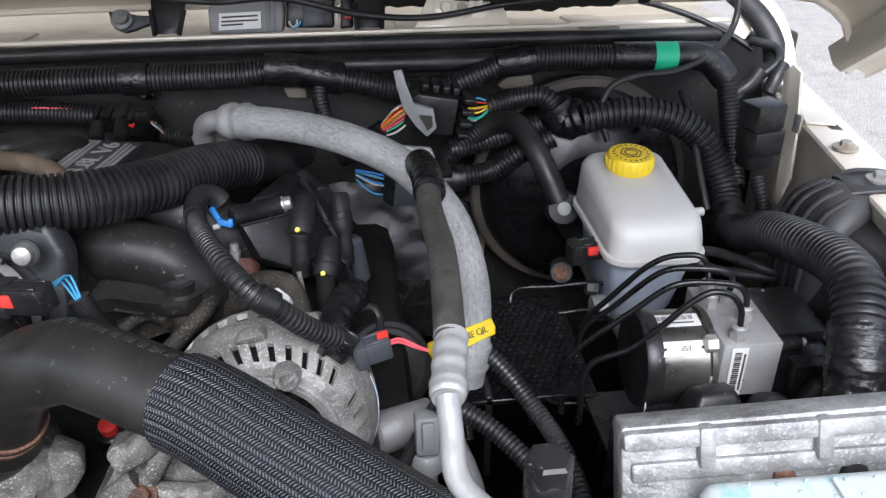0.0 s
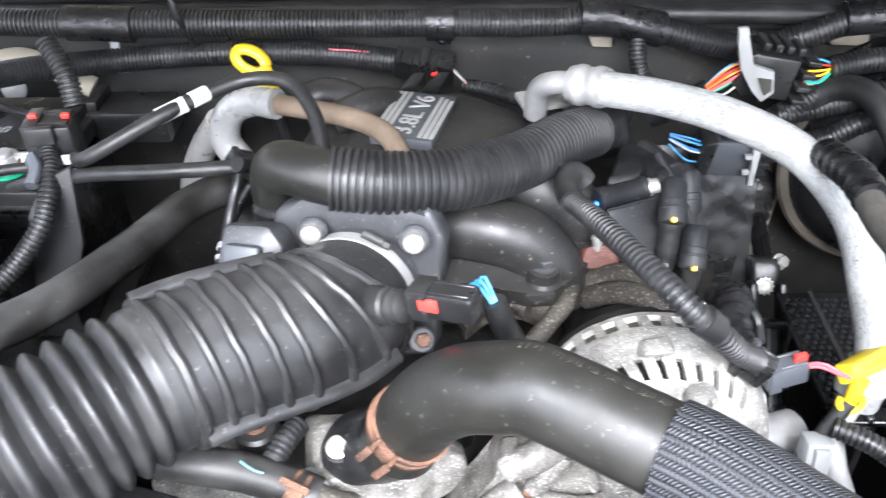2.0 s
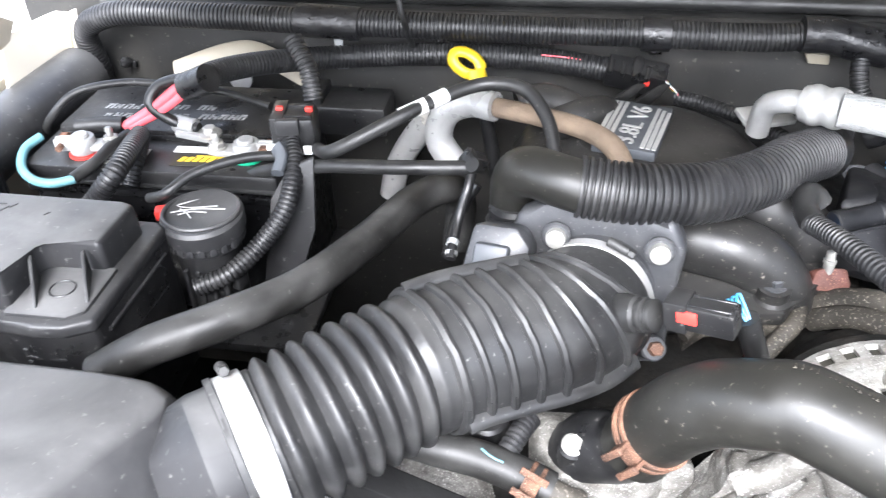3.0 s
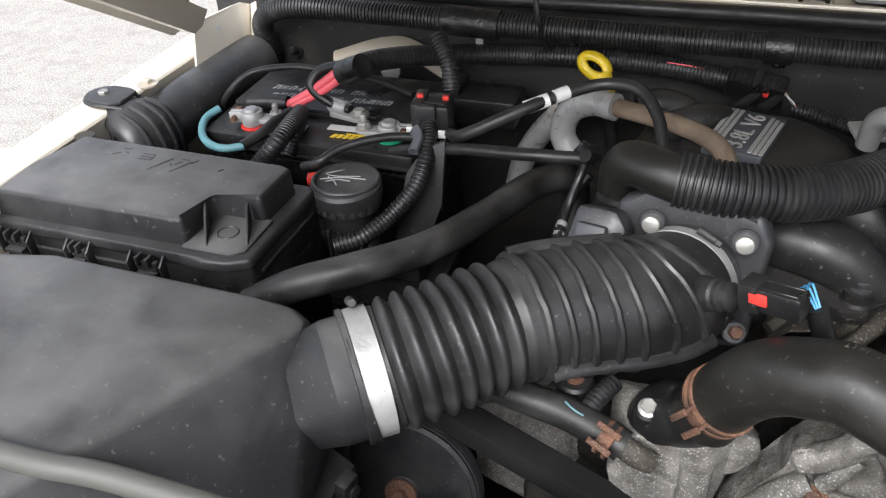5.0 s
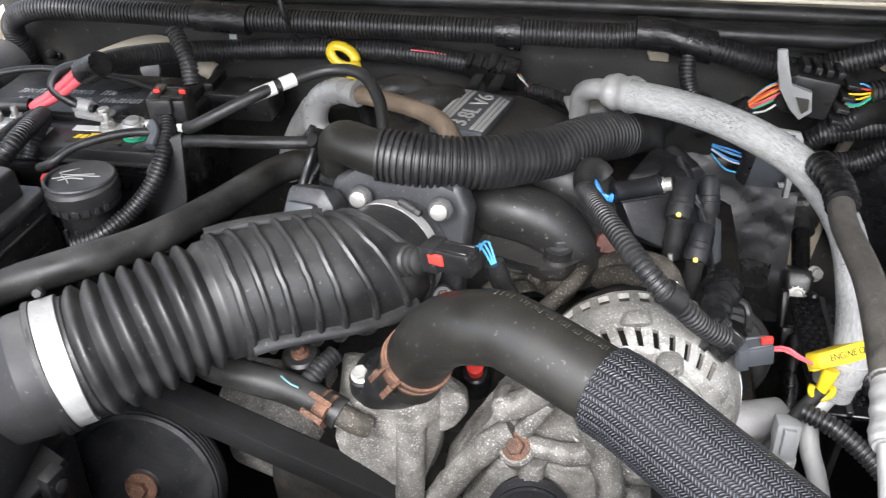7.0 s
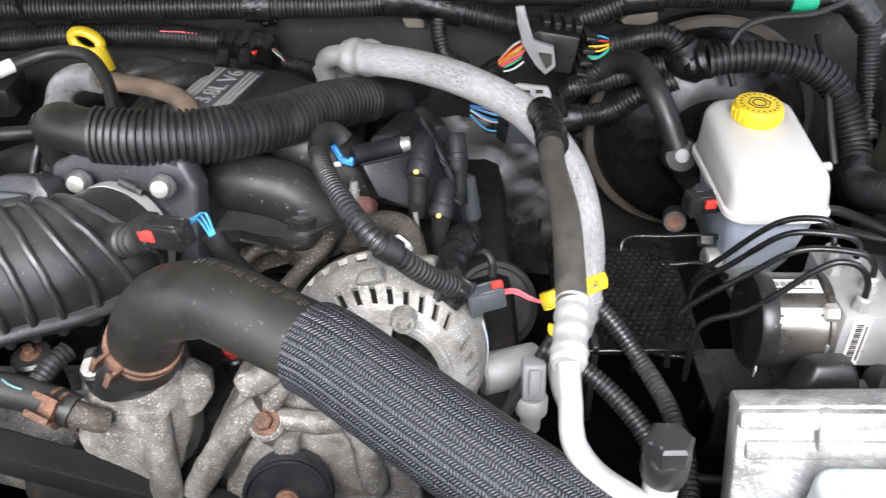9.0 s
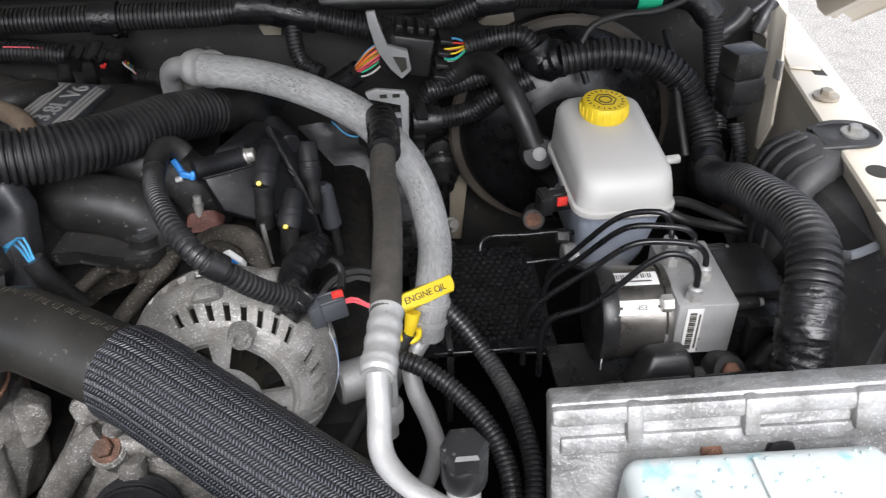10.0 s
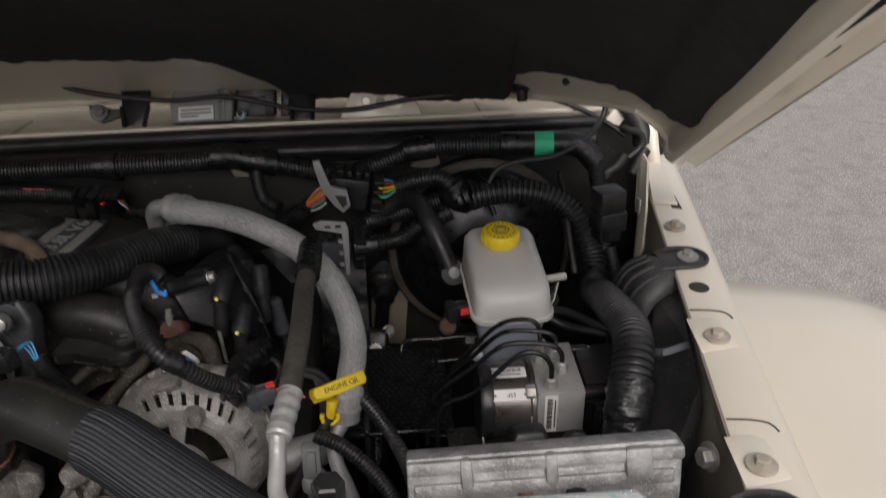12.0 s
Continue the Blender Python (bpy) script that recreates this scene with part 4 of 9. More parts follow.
def battery():
    b = thing("battery", (-0.72, 0.82, 0.86), "black car battery with labels and bare clamps", "battery")
    part("case", box(B(), (-0.722, 0.822, 0.940), (0.262, 0.172, 0.150), bevel=0.005), TAR, b)
    part("case_rim", box(B(), (-0.722, 0.822, 1.0165), (0.270, 0.180, 0.008), bevel=0.002), TAR, b)
    part("lid", box(B(), (-0.722, 0.822, 1.034), (0.268, 0.178, 0.020), bevel=0.0035), BLACK, b)
    part("raised_lid", box(B(), (-0.722, 0.850, 1.048), (0.250, 0.110, 0.014), bevel=0.004), BLACK, b)
    part("step", box(B(), (-0.722, 0.800, 1.0455), (0.24, 0.014, 0.008), bevel=0.002), BLACK, b)
    part("front_ridge", box(B(), (-0.722, 0.7325, 1.0275), (0.262, 0.006, 0.004), bevel=0.0015), BLACK, b)
    part("label", box(B(), (-0.670, 0.757, 1.0447), (0.066, 0.022, 0.001), (0, 0, 2), 0.0003, 1), INK_HOLE, b, "black label with yellow print")
    for k in range(7):
        part("print", hull(B(), [V((-0.697 + 0.0074 * k + e + sk, 0.7525 + f + 0.0004 * k, 1.0452 + h)) for e in (0, 0.0052) for f, sk in ((0, 0), (0.0085, 0.0028)) for h in (0, 0.0006)], 0), YLABEL, b, "yellow slanted print")
    part("print", box(B(), (-0.664, 0.7645, 1.0455), (0.034, 0.0022, 0.0008), (0, 0, 2), 0.0002, 1), YLABEL, b, "yellow print")
    part("label", box(B(), (-0.672, 0.778, 1.0447), (0.075, 0.012, 0.001), (0, 0, 2), 0.0003, 1), LABEL, b, "white printed label")
    part("label", box(B(), (-0.757, 0.757, 1.0447), (0.048, 0.030, 0.001), (0, 0, 3), 0.0003, 1), LABEL, b, "white printed label")
    for k in range(4):
        part("bar", box(B(), (-0.760 + 0.003 * (k % 2), 0.748 + 0.006 * k, 1.0454), (0.034 - 0.006 * (k % 3), 0.0018, 0.0006), (0, 0, 3), 0, 1), PRINT, b)
    rnd = random.Random(2)
    for y, n_, x0, w in ((0.837, 12, -0.815, 0.0104), (0.817, 15, -0.808, 0.0106)):
        for k in range(n_):
            if k in (4, 9):
                continue
            tall = rnd.uniform(0.0090, 0.0115)
            x = x0 + k * w
            wide = w * rnd.uniform(0.70, 0.88)
            for part_ in range(2):
                a0 = x + wide * (0.62 * part_)
                part("print", hull(B(), [V((a0 + e + sk, y + f + 0.0006 * k, 1.0549 + h)) for e in (0, wide * 0.32) for f, sk in ((0, 0), (tall * (1.0 if (k + part_) % 3 else 0.6), 0.0020)) for h in (0, 0.0006)], 0), LEVER, b)
            part("print", box(B(), (x + wide * 0.5 + 0.001, y + tall * (0.5 if k % 2 else 0.85) + 0.0006 * k, 1.0552), (wide * 0.9, 0.0022, 0.0006), (0, 0, 4), 0, 1), LEVER, b)
    for x, y, col in ((-0.800, 0.760, RED), (-0.628, 0.768, GREENT)):
        part("washer", lathe(B(), (x, y, 1.043), (0, 0, 1), [(0.0155, 0), (0.0155, 0.003), (0.010, 0.0035)], 24), col, b)
        part("post", lathe(B(), (x, y, 1.044), (0, 0, 1), [(0.009, 0), (0.0085, 0.021), (0.0070, 0.0225)], 24), MACHINED, b)
    return b


battery()


def battery_clamp(x, y, turn):
    c = thing("battery_clamp", (x, y, 1.048), "bare metal clamp on the battery post", "battery clamp", "battery clamps")
    m = pose(x, y, 1.050, 0, 0, turn)
    up = m.to_3x3() @ V((0, 0, 1))
    part("ring", lathe(B(), (x, y, 1.047), up, [(0.0128, 0), (0.0136, 0.002), (0.0132, 0.014), (0.0122, 0.0158), (0.0092, 0.0158)], 28), MACHINED, c)
    for k in (-1, 1):
        part("ear", hull(B(), [m @ V((a, k * 0.0030 + b, h)) for a in (0.009, 0.027) for b in (-0.0022, 0.0022) for h in (-0.001, 0.013)], 0.0018), MACHINED, c)
    part("cross_bolt", rod(B(), m @ V((0.020, -0.014, 0.006)), m @ V((0.020, 0.013, 0.006)), 0.0034, 12), RUST, c, "coppery bolt")
    part("nut", hexagon(B(), m @ V((0.020, -0.012, 0.006)), m.to_3x3() @ V((0, 1, 0)), 0.0072, 0.007), RUST, c, "coppery nut")
    part("lug", hull(B(), [m @ V((a, b, h)) for a, b in ((-0.010, 0.010), (-0.010, -0.010), (-0.030, 0.0095), (-0.030, -0.0095), (-0.040, 0.005), (-0.040, -0.005)) for h in (0.000, 0.006)], 0.002), MACHINED, c)
    q = m @ V((-0.030, 0, 0.006))
    part("stud_nut", hexagon(B(), q, up, 0.0078, 0.007), STEEL, c)
    part("stud", lathe(B(), q, up, [(0.0038, 0.006), (0.0038, 0.015), (0.0030, 0.0165)], 14), STEEL, c)
    part("stud_washer", lathe(B(), q, up, [(0.0098, -0.0008), (0.0098, 0.0008), (0.008, 0.001)], 22), STEEL, c)
    return c


battery_clamp(-0.800, 0.760, 190)
battery_clamp(-0.628, 0.768, 5)
cc = thing("cable_clamp", (-0.69, 0.79, 1.045), "zinc battery cable lug and stud", "cable clamp")
part("plate", box(B(), (-0.690, 0.790, 1.056), (0.042, 0.018, 0.008), (0, 0, -12), 0.003), MACHINED, cc)
part("barrel", rod(B(), (-0.715, 0.800, 1.062), (-0.690, 0.792, 1.062), 0.009, 14), MACHINED, cc)
bolt(cc, (-0.672, 0.785, 1.060), (0, 0, 1), 0.007)


def steering_reservoir():
    r = thing("steering_fluid_reservoir", (-0.632, 0.655, 0.96), "round black power steering fluid reservoir with a chalk-marked cap", "fluid reservoir")
    part("bottle", lathe(B(), (-0.630, 0.655, 0.955), (0, 0, 1), [(0.024, 0), (0.028, 0.006), (0.029, 0.07), (0.032, 0.075), (0.032, 0.082)], 32), BLACK, r)
    cap = part("cap", lathe(B(), (-0.630, 0.655, 1.037), (0.0, -0.06, 1), [(0.036, 0), (0.037, 0.003), (0.037, 0.016), (0.034, 0.019), (0.031, 0.018), (0.0, 0.018)], 40), SATIN, r)
    part("rim", tube(B(), [(-0.630 + 0.0335 * math.cos(t), 0.655 + 0.0335 * math.sin(t), 1.0565 - 0.0018 * math.sin(t)) for t in (math.pi / 12 * k for k in range(25))], 0.0022, 8, 0.004), SATIN, cap)
    for p in ([(-0.634, 0.676, 1.0555), (-0.648, 0.667, 1.0560), (-0.655, 0.660, 1.0565), (-0.646, 0.658, 1.0565), (-0.618, 0.664, 1.0562)], [(-0.656, 0.648, 1.0570), (-0.636, 0.657, 1.0566), (-0.610, 0.660, 1.0563)], [(-0.648, 0.645, 1.0572), (-0.638, 0.652, 1.0568), (-0.624, 0.652, 1.0568)], [(-0.650, 0.655, 1.0568), (-0.640, 0.648, 1.0571), (-0.634, 0.641, 1.0574)]):
        part("chalk_mark", tube(B(), p, 0.0007, 6, 0.003, flat=0.5), LEVER, cap, "white chalk scribble")
    part("collar", lathe(B(), (-0.630, 0.655, 1.026), (0, 0, 1), [(0.033, 0), (0.0345, 0.002), (0.0345, 0.008), (0.033, 0.011)], 36), SATIN, r)
    for k in range(10):
        an = math.pi * (1.05 + 0.09 * k)
        part("cap_tooth", box(B(), (-0.630 + 0.0355 * math.cos(an), 0.655 + 0.0355 * math.sin(an), 1.034), (0.003, 0.006, 0.008), (0, 0, math.degrees(an)), 0.0008), SATIN, cap)
    part("ear", box(B(), (-0.600, 0.640, 1.000), (0.010, 0.014, 0.030), (0, 0, -20), 0.002), BLACK, r)
    part("ear", box(B(), (-0.604, 0.634, 0.975), (0.014, 0.010, 0.006), (0, 0, -20), 0.001), BLACK, r)
    for k in range(5):
        part("rib", box(B(), (-0.655 + k * 0.012, 0.627, 0.985), (0.004, 0.006, 0.05), bevel=0.001), BLACK, r)
    part("sensor_tab", box(B(), (-0.668, 0.664, 1.046), (0.022, 0.013, 0.010), (0, 0, 20), 0.002), RED, r, "red connector tab")
    return r


steering_reservoir()

# battery tray wall and bracket
bt = thing("battery_tray", (-0.60, 0.76, 0.80), "black plastic battery tray with a tall side wall", "battery tray")
part("wall", slab(B(), [(-0.583, 0.700, 1.042), (-0.565, 0.710, 1.071), (-0.540, 0.710, 1.083), (-0.544, 0.700, 1.010), (-0.568, 0.690, 0.944), (-0.602, 0.690, 0.940)], (0, 0.006, 0), 0.001), SATIN, bt)
part("floor", box(B(), (-0.72, 0.80, 0.855), (0.30, 0.22, 0.012), bevel=0.003), BLACK, bt)
part("bracket", box(B(), (-0.555, 0.905, 1.030), (0.085, 0.055, 0.035), bevel=0.004), BLACK, bt)
part("rib", box(B(), (-0.590, 0.905, 1.052), (0.012, 0.045, 0.012), bevel=0.002), BLACK, bt)

# hood bumper duct by the left fender
def fender_duct(at, sign, label, wide=1.0):
    d = thing("fender_vent", at, label, "vent duct", "fender vents")
    a = V(at)
    path = ((0.004, -0.006, 0.018, 0.010), (-0.016, -0.010, 0.029, 0.020), (-0.036, -0.014, 0.038, 0.023), (-0.052, -0.022, 0.042, 0.024), (-0.060, -0.038, 0.043, 0.023), (-0.063, -0.060, 0.043, 0.021), (-0.063, -0.20, 0.043, 0.019))

    def over(i, an, lift):
        x, z, w, h = path[i]
        w *= 1 + (wide - 1) * i / 3
        x0, z0 = path[max(i - 1, 0)][:2]
        x1, z1 = path[min(i + 1, len(path) - 1)][:2]
        d = V((x1 - x0, 0, z1 - z0)).normalized()
        up = V((d.z, 0, -d.x)) if d.x < 0 else V((-1, 0, 0))
        q = V((x, -0.002 * i - 0.010 * (wide - 1) * i, z)) + V((0, w * math.cos(an), 0)) + up * ((h + lift) * math.sin(an))
        return a + V((sign * q.x, q.y, q.z))

    bm = B()
    rows_ = [[bm.verts.new(over(i, math.pi * k / 16, 0.0)) for k in range(17)] for i in range(len(path))]
    for r0, r1 in zip(rows_, rows_[1:]):
        for k in range(16):
            bm.faces.new((r0[k], r0[k + 1], r1[k + 1], r1[k]))
    thicken(bm, -0.003 * sign)
    part("shell", bm, SATIN, d)
    for k in range(5):
        an = math.pi * (0.18 + 0.13 * k)
        part("rib", tube(B(), [over(i, an, 0.0006) for i in range(2, len(path))], 0.0026, 8, 0.006), SATIN, d)
    lobe = [(0.022 * math.cos(t), 0.022 * math.sin(t)) for t in (math.pi * (-0.5 + k / 10) for k in range(11))]
    bm = prism(B(), lobe + [(-0.022, 0.022), (-0.034, 0.016), (-0.034, -0.014), (-0.022, -0.022)], basis(a + V((0, 0, 0.004 if sign > 0 else 0.009)), (sign, 0, 0), (0, 1, 0)), 0.005 * sign, 0.0015)
    part("tab", bm, SATIN, d)
    zt = 0.0095
    part("tab_rim", tube(B(), [a + V((sign * -0.034, 0.018, zt - 0.004)), a + V((sign * -0.016, 0.022, zt))] + [a + V((sign * x, y, zt)) for x, y in lobe[::-2]] + [a + V((sign * -0.016, -0.022, zt)), a + V((sign * -0.036, -0.016, zt - 0.004))], 0.0024, 8, 0.003), SATIN, d)
    bolt(d, a + V((0, 0.0, 0.0105)), (0, 0, 1), 0.0064, STEEL, 1.9)
    part("fin", slab(B(), [a + V((sign * -0.024, -0.026, 0.004)), a + V((sign * -0.016, -0.026, -0.026)), a + V((sign * -0.036, -0.044, -0.028))], (sign * 0.003, 0.002, 0), 0.0006), SATIN, d)
    part("foot_tab", slab(B(), [a + V((sign * -0.016, -0.026, -0.034)), a + V((sign * -0.024, -0.042, -0.036)), a + V((sign * -0.050, -0.054, -0.038)), a + V((sign * -0.050, -0.040, -0.036))], (0, 0, -0.004), 0.001), SATIN, d)
    return d


fender_duct((-0.957, 0.704, 1.080), -1, "black ribbed plastic vent bolted to the fender")
hose("snorkel_hose", [(-0.918, 0.729, 1.035), (-0.911, 0.782, 1.043), (-0.903, 0.856, 1.045), (-0.895, 0.935, 1.045)], 0.035, "wide smooth black hose beside the battery", material=SATIN, seg=24)



def bracket_plate():
    p = thing("cowl_bracket", (-0.93, 0.88, 1.03), "beige steel bracket plate with a hole", "bracket", "cowl brackets")
    pts = [(-0.915, 0.839, 1.130), (-0.915, 0.928, 1.121), (-0.915, 0.951, 1.118), (-0.915, 0.974, 1.108), (-0.915, 0.950, 1.027), (-0.915, 0.890, 1.022), (-0.915, 0.907, 1.037), (-0.915, 0.904, 1.049), (-0.915, 0.886, 1.061), (-0.915, 0.861, 1.066), (-0.915, 0.841, 1.065), (-0.915, 0.827, 1.072), (-0.915, 0.838, 1.118), (-0.915, 0.843, 1.121)]
    part("plate", slab(B(), pts, (-0.003, 0, 0), 0.0006), PAINT, p)
    part("hole", lathe(B(), (-0.914, 0.887, 1.107), (1, 0, 0), [(0.004, 0), (0.004, 0.0006)], 16), LABEL, p)
    part("fold", slab(B(), [(-0.914, 0.972, 1.109), (-0.900, 0.964, 1.116), (-0.900, 0.953, 1.022), (-0.914, 0.948, 1.028)], (0, 0.002, 0), 0.0004), PAINT, p)
    return p


bracket_plate()

# ---- firewall looms ----
CON = (0.0047, 0.0018)
fl_loom = loom("firewall_loom", [(-0.895, 0.972, 0.98), (-0.893, 0.968, 1.04), (-0.888, 0.955, 1.093), (-0.848, 0.945, 1.117), (-0.732, 0.945, 1.120), (-0.611, 0.945, 1.118), (-0.498, 0.945, 1.117), (-0.356, 0.945, 1.116), (-0.228, 0.945, 1.116), (-0.115, 0.945, 1.116), (-0.066, 0.945, 1.120)], 0.0145, "thick corrugated black wiring loom along the firewall", CON, "firewall looms")
fr_loom = loom("firewall_loom", [(-0.012, 0.945, 1.111), (0.030, 0.940, 1.101), (0.103, 0.940, 1.088), (0.149, 0.935, 1.104), (0.201, 0.930, 1.125), (0.260, 0.925, 1.129), (0.319, 0.920, 1.128)], 0.0140, "corrugated black wiring loom behind the connectors", CON, "firewall looms")
band(fl_loom, "tape", [(-0.085, 0.943, 1.122), (-0.053, 0.943, 1.121), (-0.028, 0.940, 1.115), (0.001, 0.943, 1.108)], 0.0185, TAPE, "black tape wrapped round a loom joint", seg=16)
band(fr_loom, "tape", [(0.181, 0.930, 1.123), (0.224, 0.928, 1.128)], 0.0175, TAPE, "black tape wrapped round a loom", seg=16)
band(fr_loom, "tape", [(0.316, 0.920, 1.129), (0.365, 0.915, 1.129), (0.423, 0.905, 1.127), (0.447, 0.895, 1.105)], 0.0165, TAPE, "black taped bundle by the cowl corner", seg=16)
band(fr_loom, "tape", [(0.362, 0.914, 1.129), (0.388, 0.911, 1.129)], 0.0175, GREENT, "bright green tape round the loom", seg=18)
band(fl_loom, "tape", [(-0.619, 0.945, 1.119), (-0.580, 0.945, 1.118), (-0.550, 0.945, 1.116)], 0.0185, TAPE, "black tape wrapped round a loom joint", seg=16)
band(fl_loom, "tape", [(-0.244, 0.945, 1.116), (-0.215, 0.945, 1.116)], 0.0178, TAPE, "black tape band round the loom", seg=16)
hose("branch_loom", [(-0.025, 0.935, 1.111), (-0.025, 0.925, 1.088), (-0.018, 0.915, 1.067), (0.003, 0.900, 1.058)], 0.0095, "thin corrugated loom branching down the firewall", "wiring loom", LOOM, (0.0044, 0.0013))
up_loom = loom("upper_loom", [(-0.691, 0.800, 1.101), (-0.684, 0.830, 1.102), (-0.656, 0.880, 1.093), (-0.571, 0.945, 1.077), (-0.457, 0.955, 1.080), (-0.357, 0.955, 1.079), (-0.273, 0.945, 1.074)], 0.0132, "corrugated loom across the firewall to the battery", (0.0044, 0.0013), seg=14)

# loom clips and ties
band(up_loom, "tie", [(-0.583, 0.958, 1.070), (-0.571, 0.958, 1.071)], 0.0135, GREYP, "pale grey tie", flat=1.0)
part("tie_tail", box(B(), (-0.577, 0.950, 1.100), (0.010, 0.003, 0.034), (0, 4, 0), 0.001), GREYP, up_loom, "pale grey tie tail")
for q in ((-0.228, 0.967, 1.09), (-0.466, 0.985, 1.085), (-0.86, 0.975, 1.045)):
    cl = thing("loom_clip", q, "small black push clip on the firewall", "clip", "loom clips")
    part("head", lathe(B(), q, (0, -1, 0.2), [(0.006, -0.004), (0.007, 0), (0.005, 0.006), (0.003, 0.008)], 12), BLACK, cl)
    part("foot", box(B(), V(q) + V((0, 0.006, -0.003)), (0.020, 0.004, 0.008), (0, 10, 0), 0.001), BLACK, cl)
hose("drop_cable", [(-0.502, 0.930, 1.159), (-0.497, 0.925, 1.136), (-0.493, 0.945, 1.099), (-0.489, 0.955, 1.081)], 0.0032, "thin black cable hanging over the firewall loom", "cable", RUBBER, seg=8)

# ---- engine: manifold, throttle, hoses ----
def throttle_body():
    t = thing("throttle_body", (-0.28, 0.58, 1.0), "graphite grey throttle body with bright bolts", "throttle body")
    ax = V((0.03, 0.95, -0.22)).normalized()
    part("bore", lathe(B(), TB_C, ax, [(0.044, 0), (0.047, 0.004), (0.047, 0.05), (0.05, 0.06)], 40), CARBON, t)
    m = basis(TB_C + ax * 0.022, (0.97, -0.17, 0.06), (0.02, 0.22, 0.97))
    part("flange", prism(B(), [(-0.062, -0.055), (-0.030, -0.06), (0.03, -0.06), (0.056, -0.055), (0.060, 0.0), (0.066, 0.040), (0.056, 0.064), (0.020, 0.060), (-0.015, 0.074), (-0.040, 0.066), (-0.062, 0.058), (-0.070, 0.03)], m @ Matrix.Translation((0, 0, -0.012)), 0.026, 0.006, 3), CARBON, t)
    part("motor_cover", prism(B(), [(-0.026, -0.024), (0.022, -0.024), (0.026, 0.010), (0.014, 0.024), (-0.020, 0.022)], basis((-0.355, 0.602, 1.075), (0.97, -0.2, 0), (0, 0.5, 0.87)), 0.034, 0.006), CARBON, t)
    part("connector", box(B(), V((-0.357, 0.581, 1.085)) + V((-0.006, -0.012, 0.008)), (0.026, 0.012, 0.020), (-30, 0, -10), 0.003), DARKGREY, t)
    for at in ((-0.317, 0.585, 1.102), (-0.243, 0.566, 1.108)):
        q = V(at) + V((0, 0.012, -0.004))
        part("bolt_boss", rod(B(), q, q - ax * 0.006, 0.011, 20), CARBON, t)
        part("bolt", lathe(B(), q - ax * 0.004, -ax, [(0.0072, 0), (0.0078, 0.003), (0.0070, 0.008), (0.005, 0.009)], 20), STEEL, t, "bright zinc bolt head")
    return t


throttle_body()


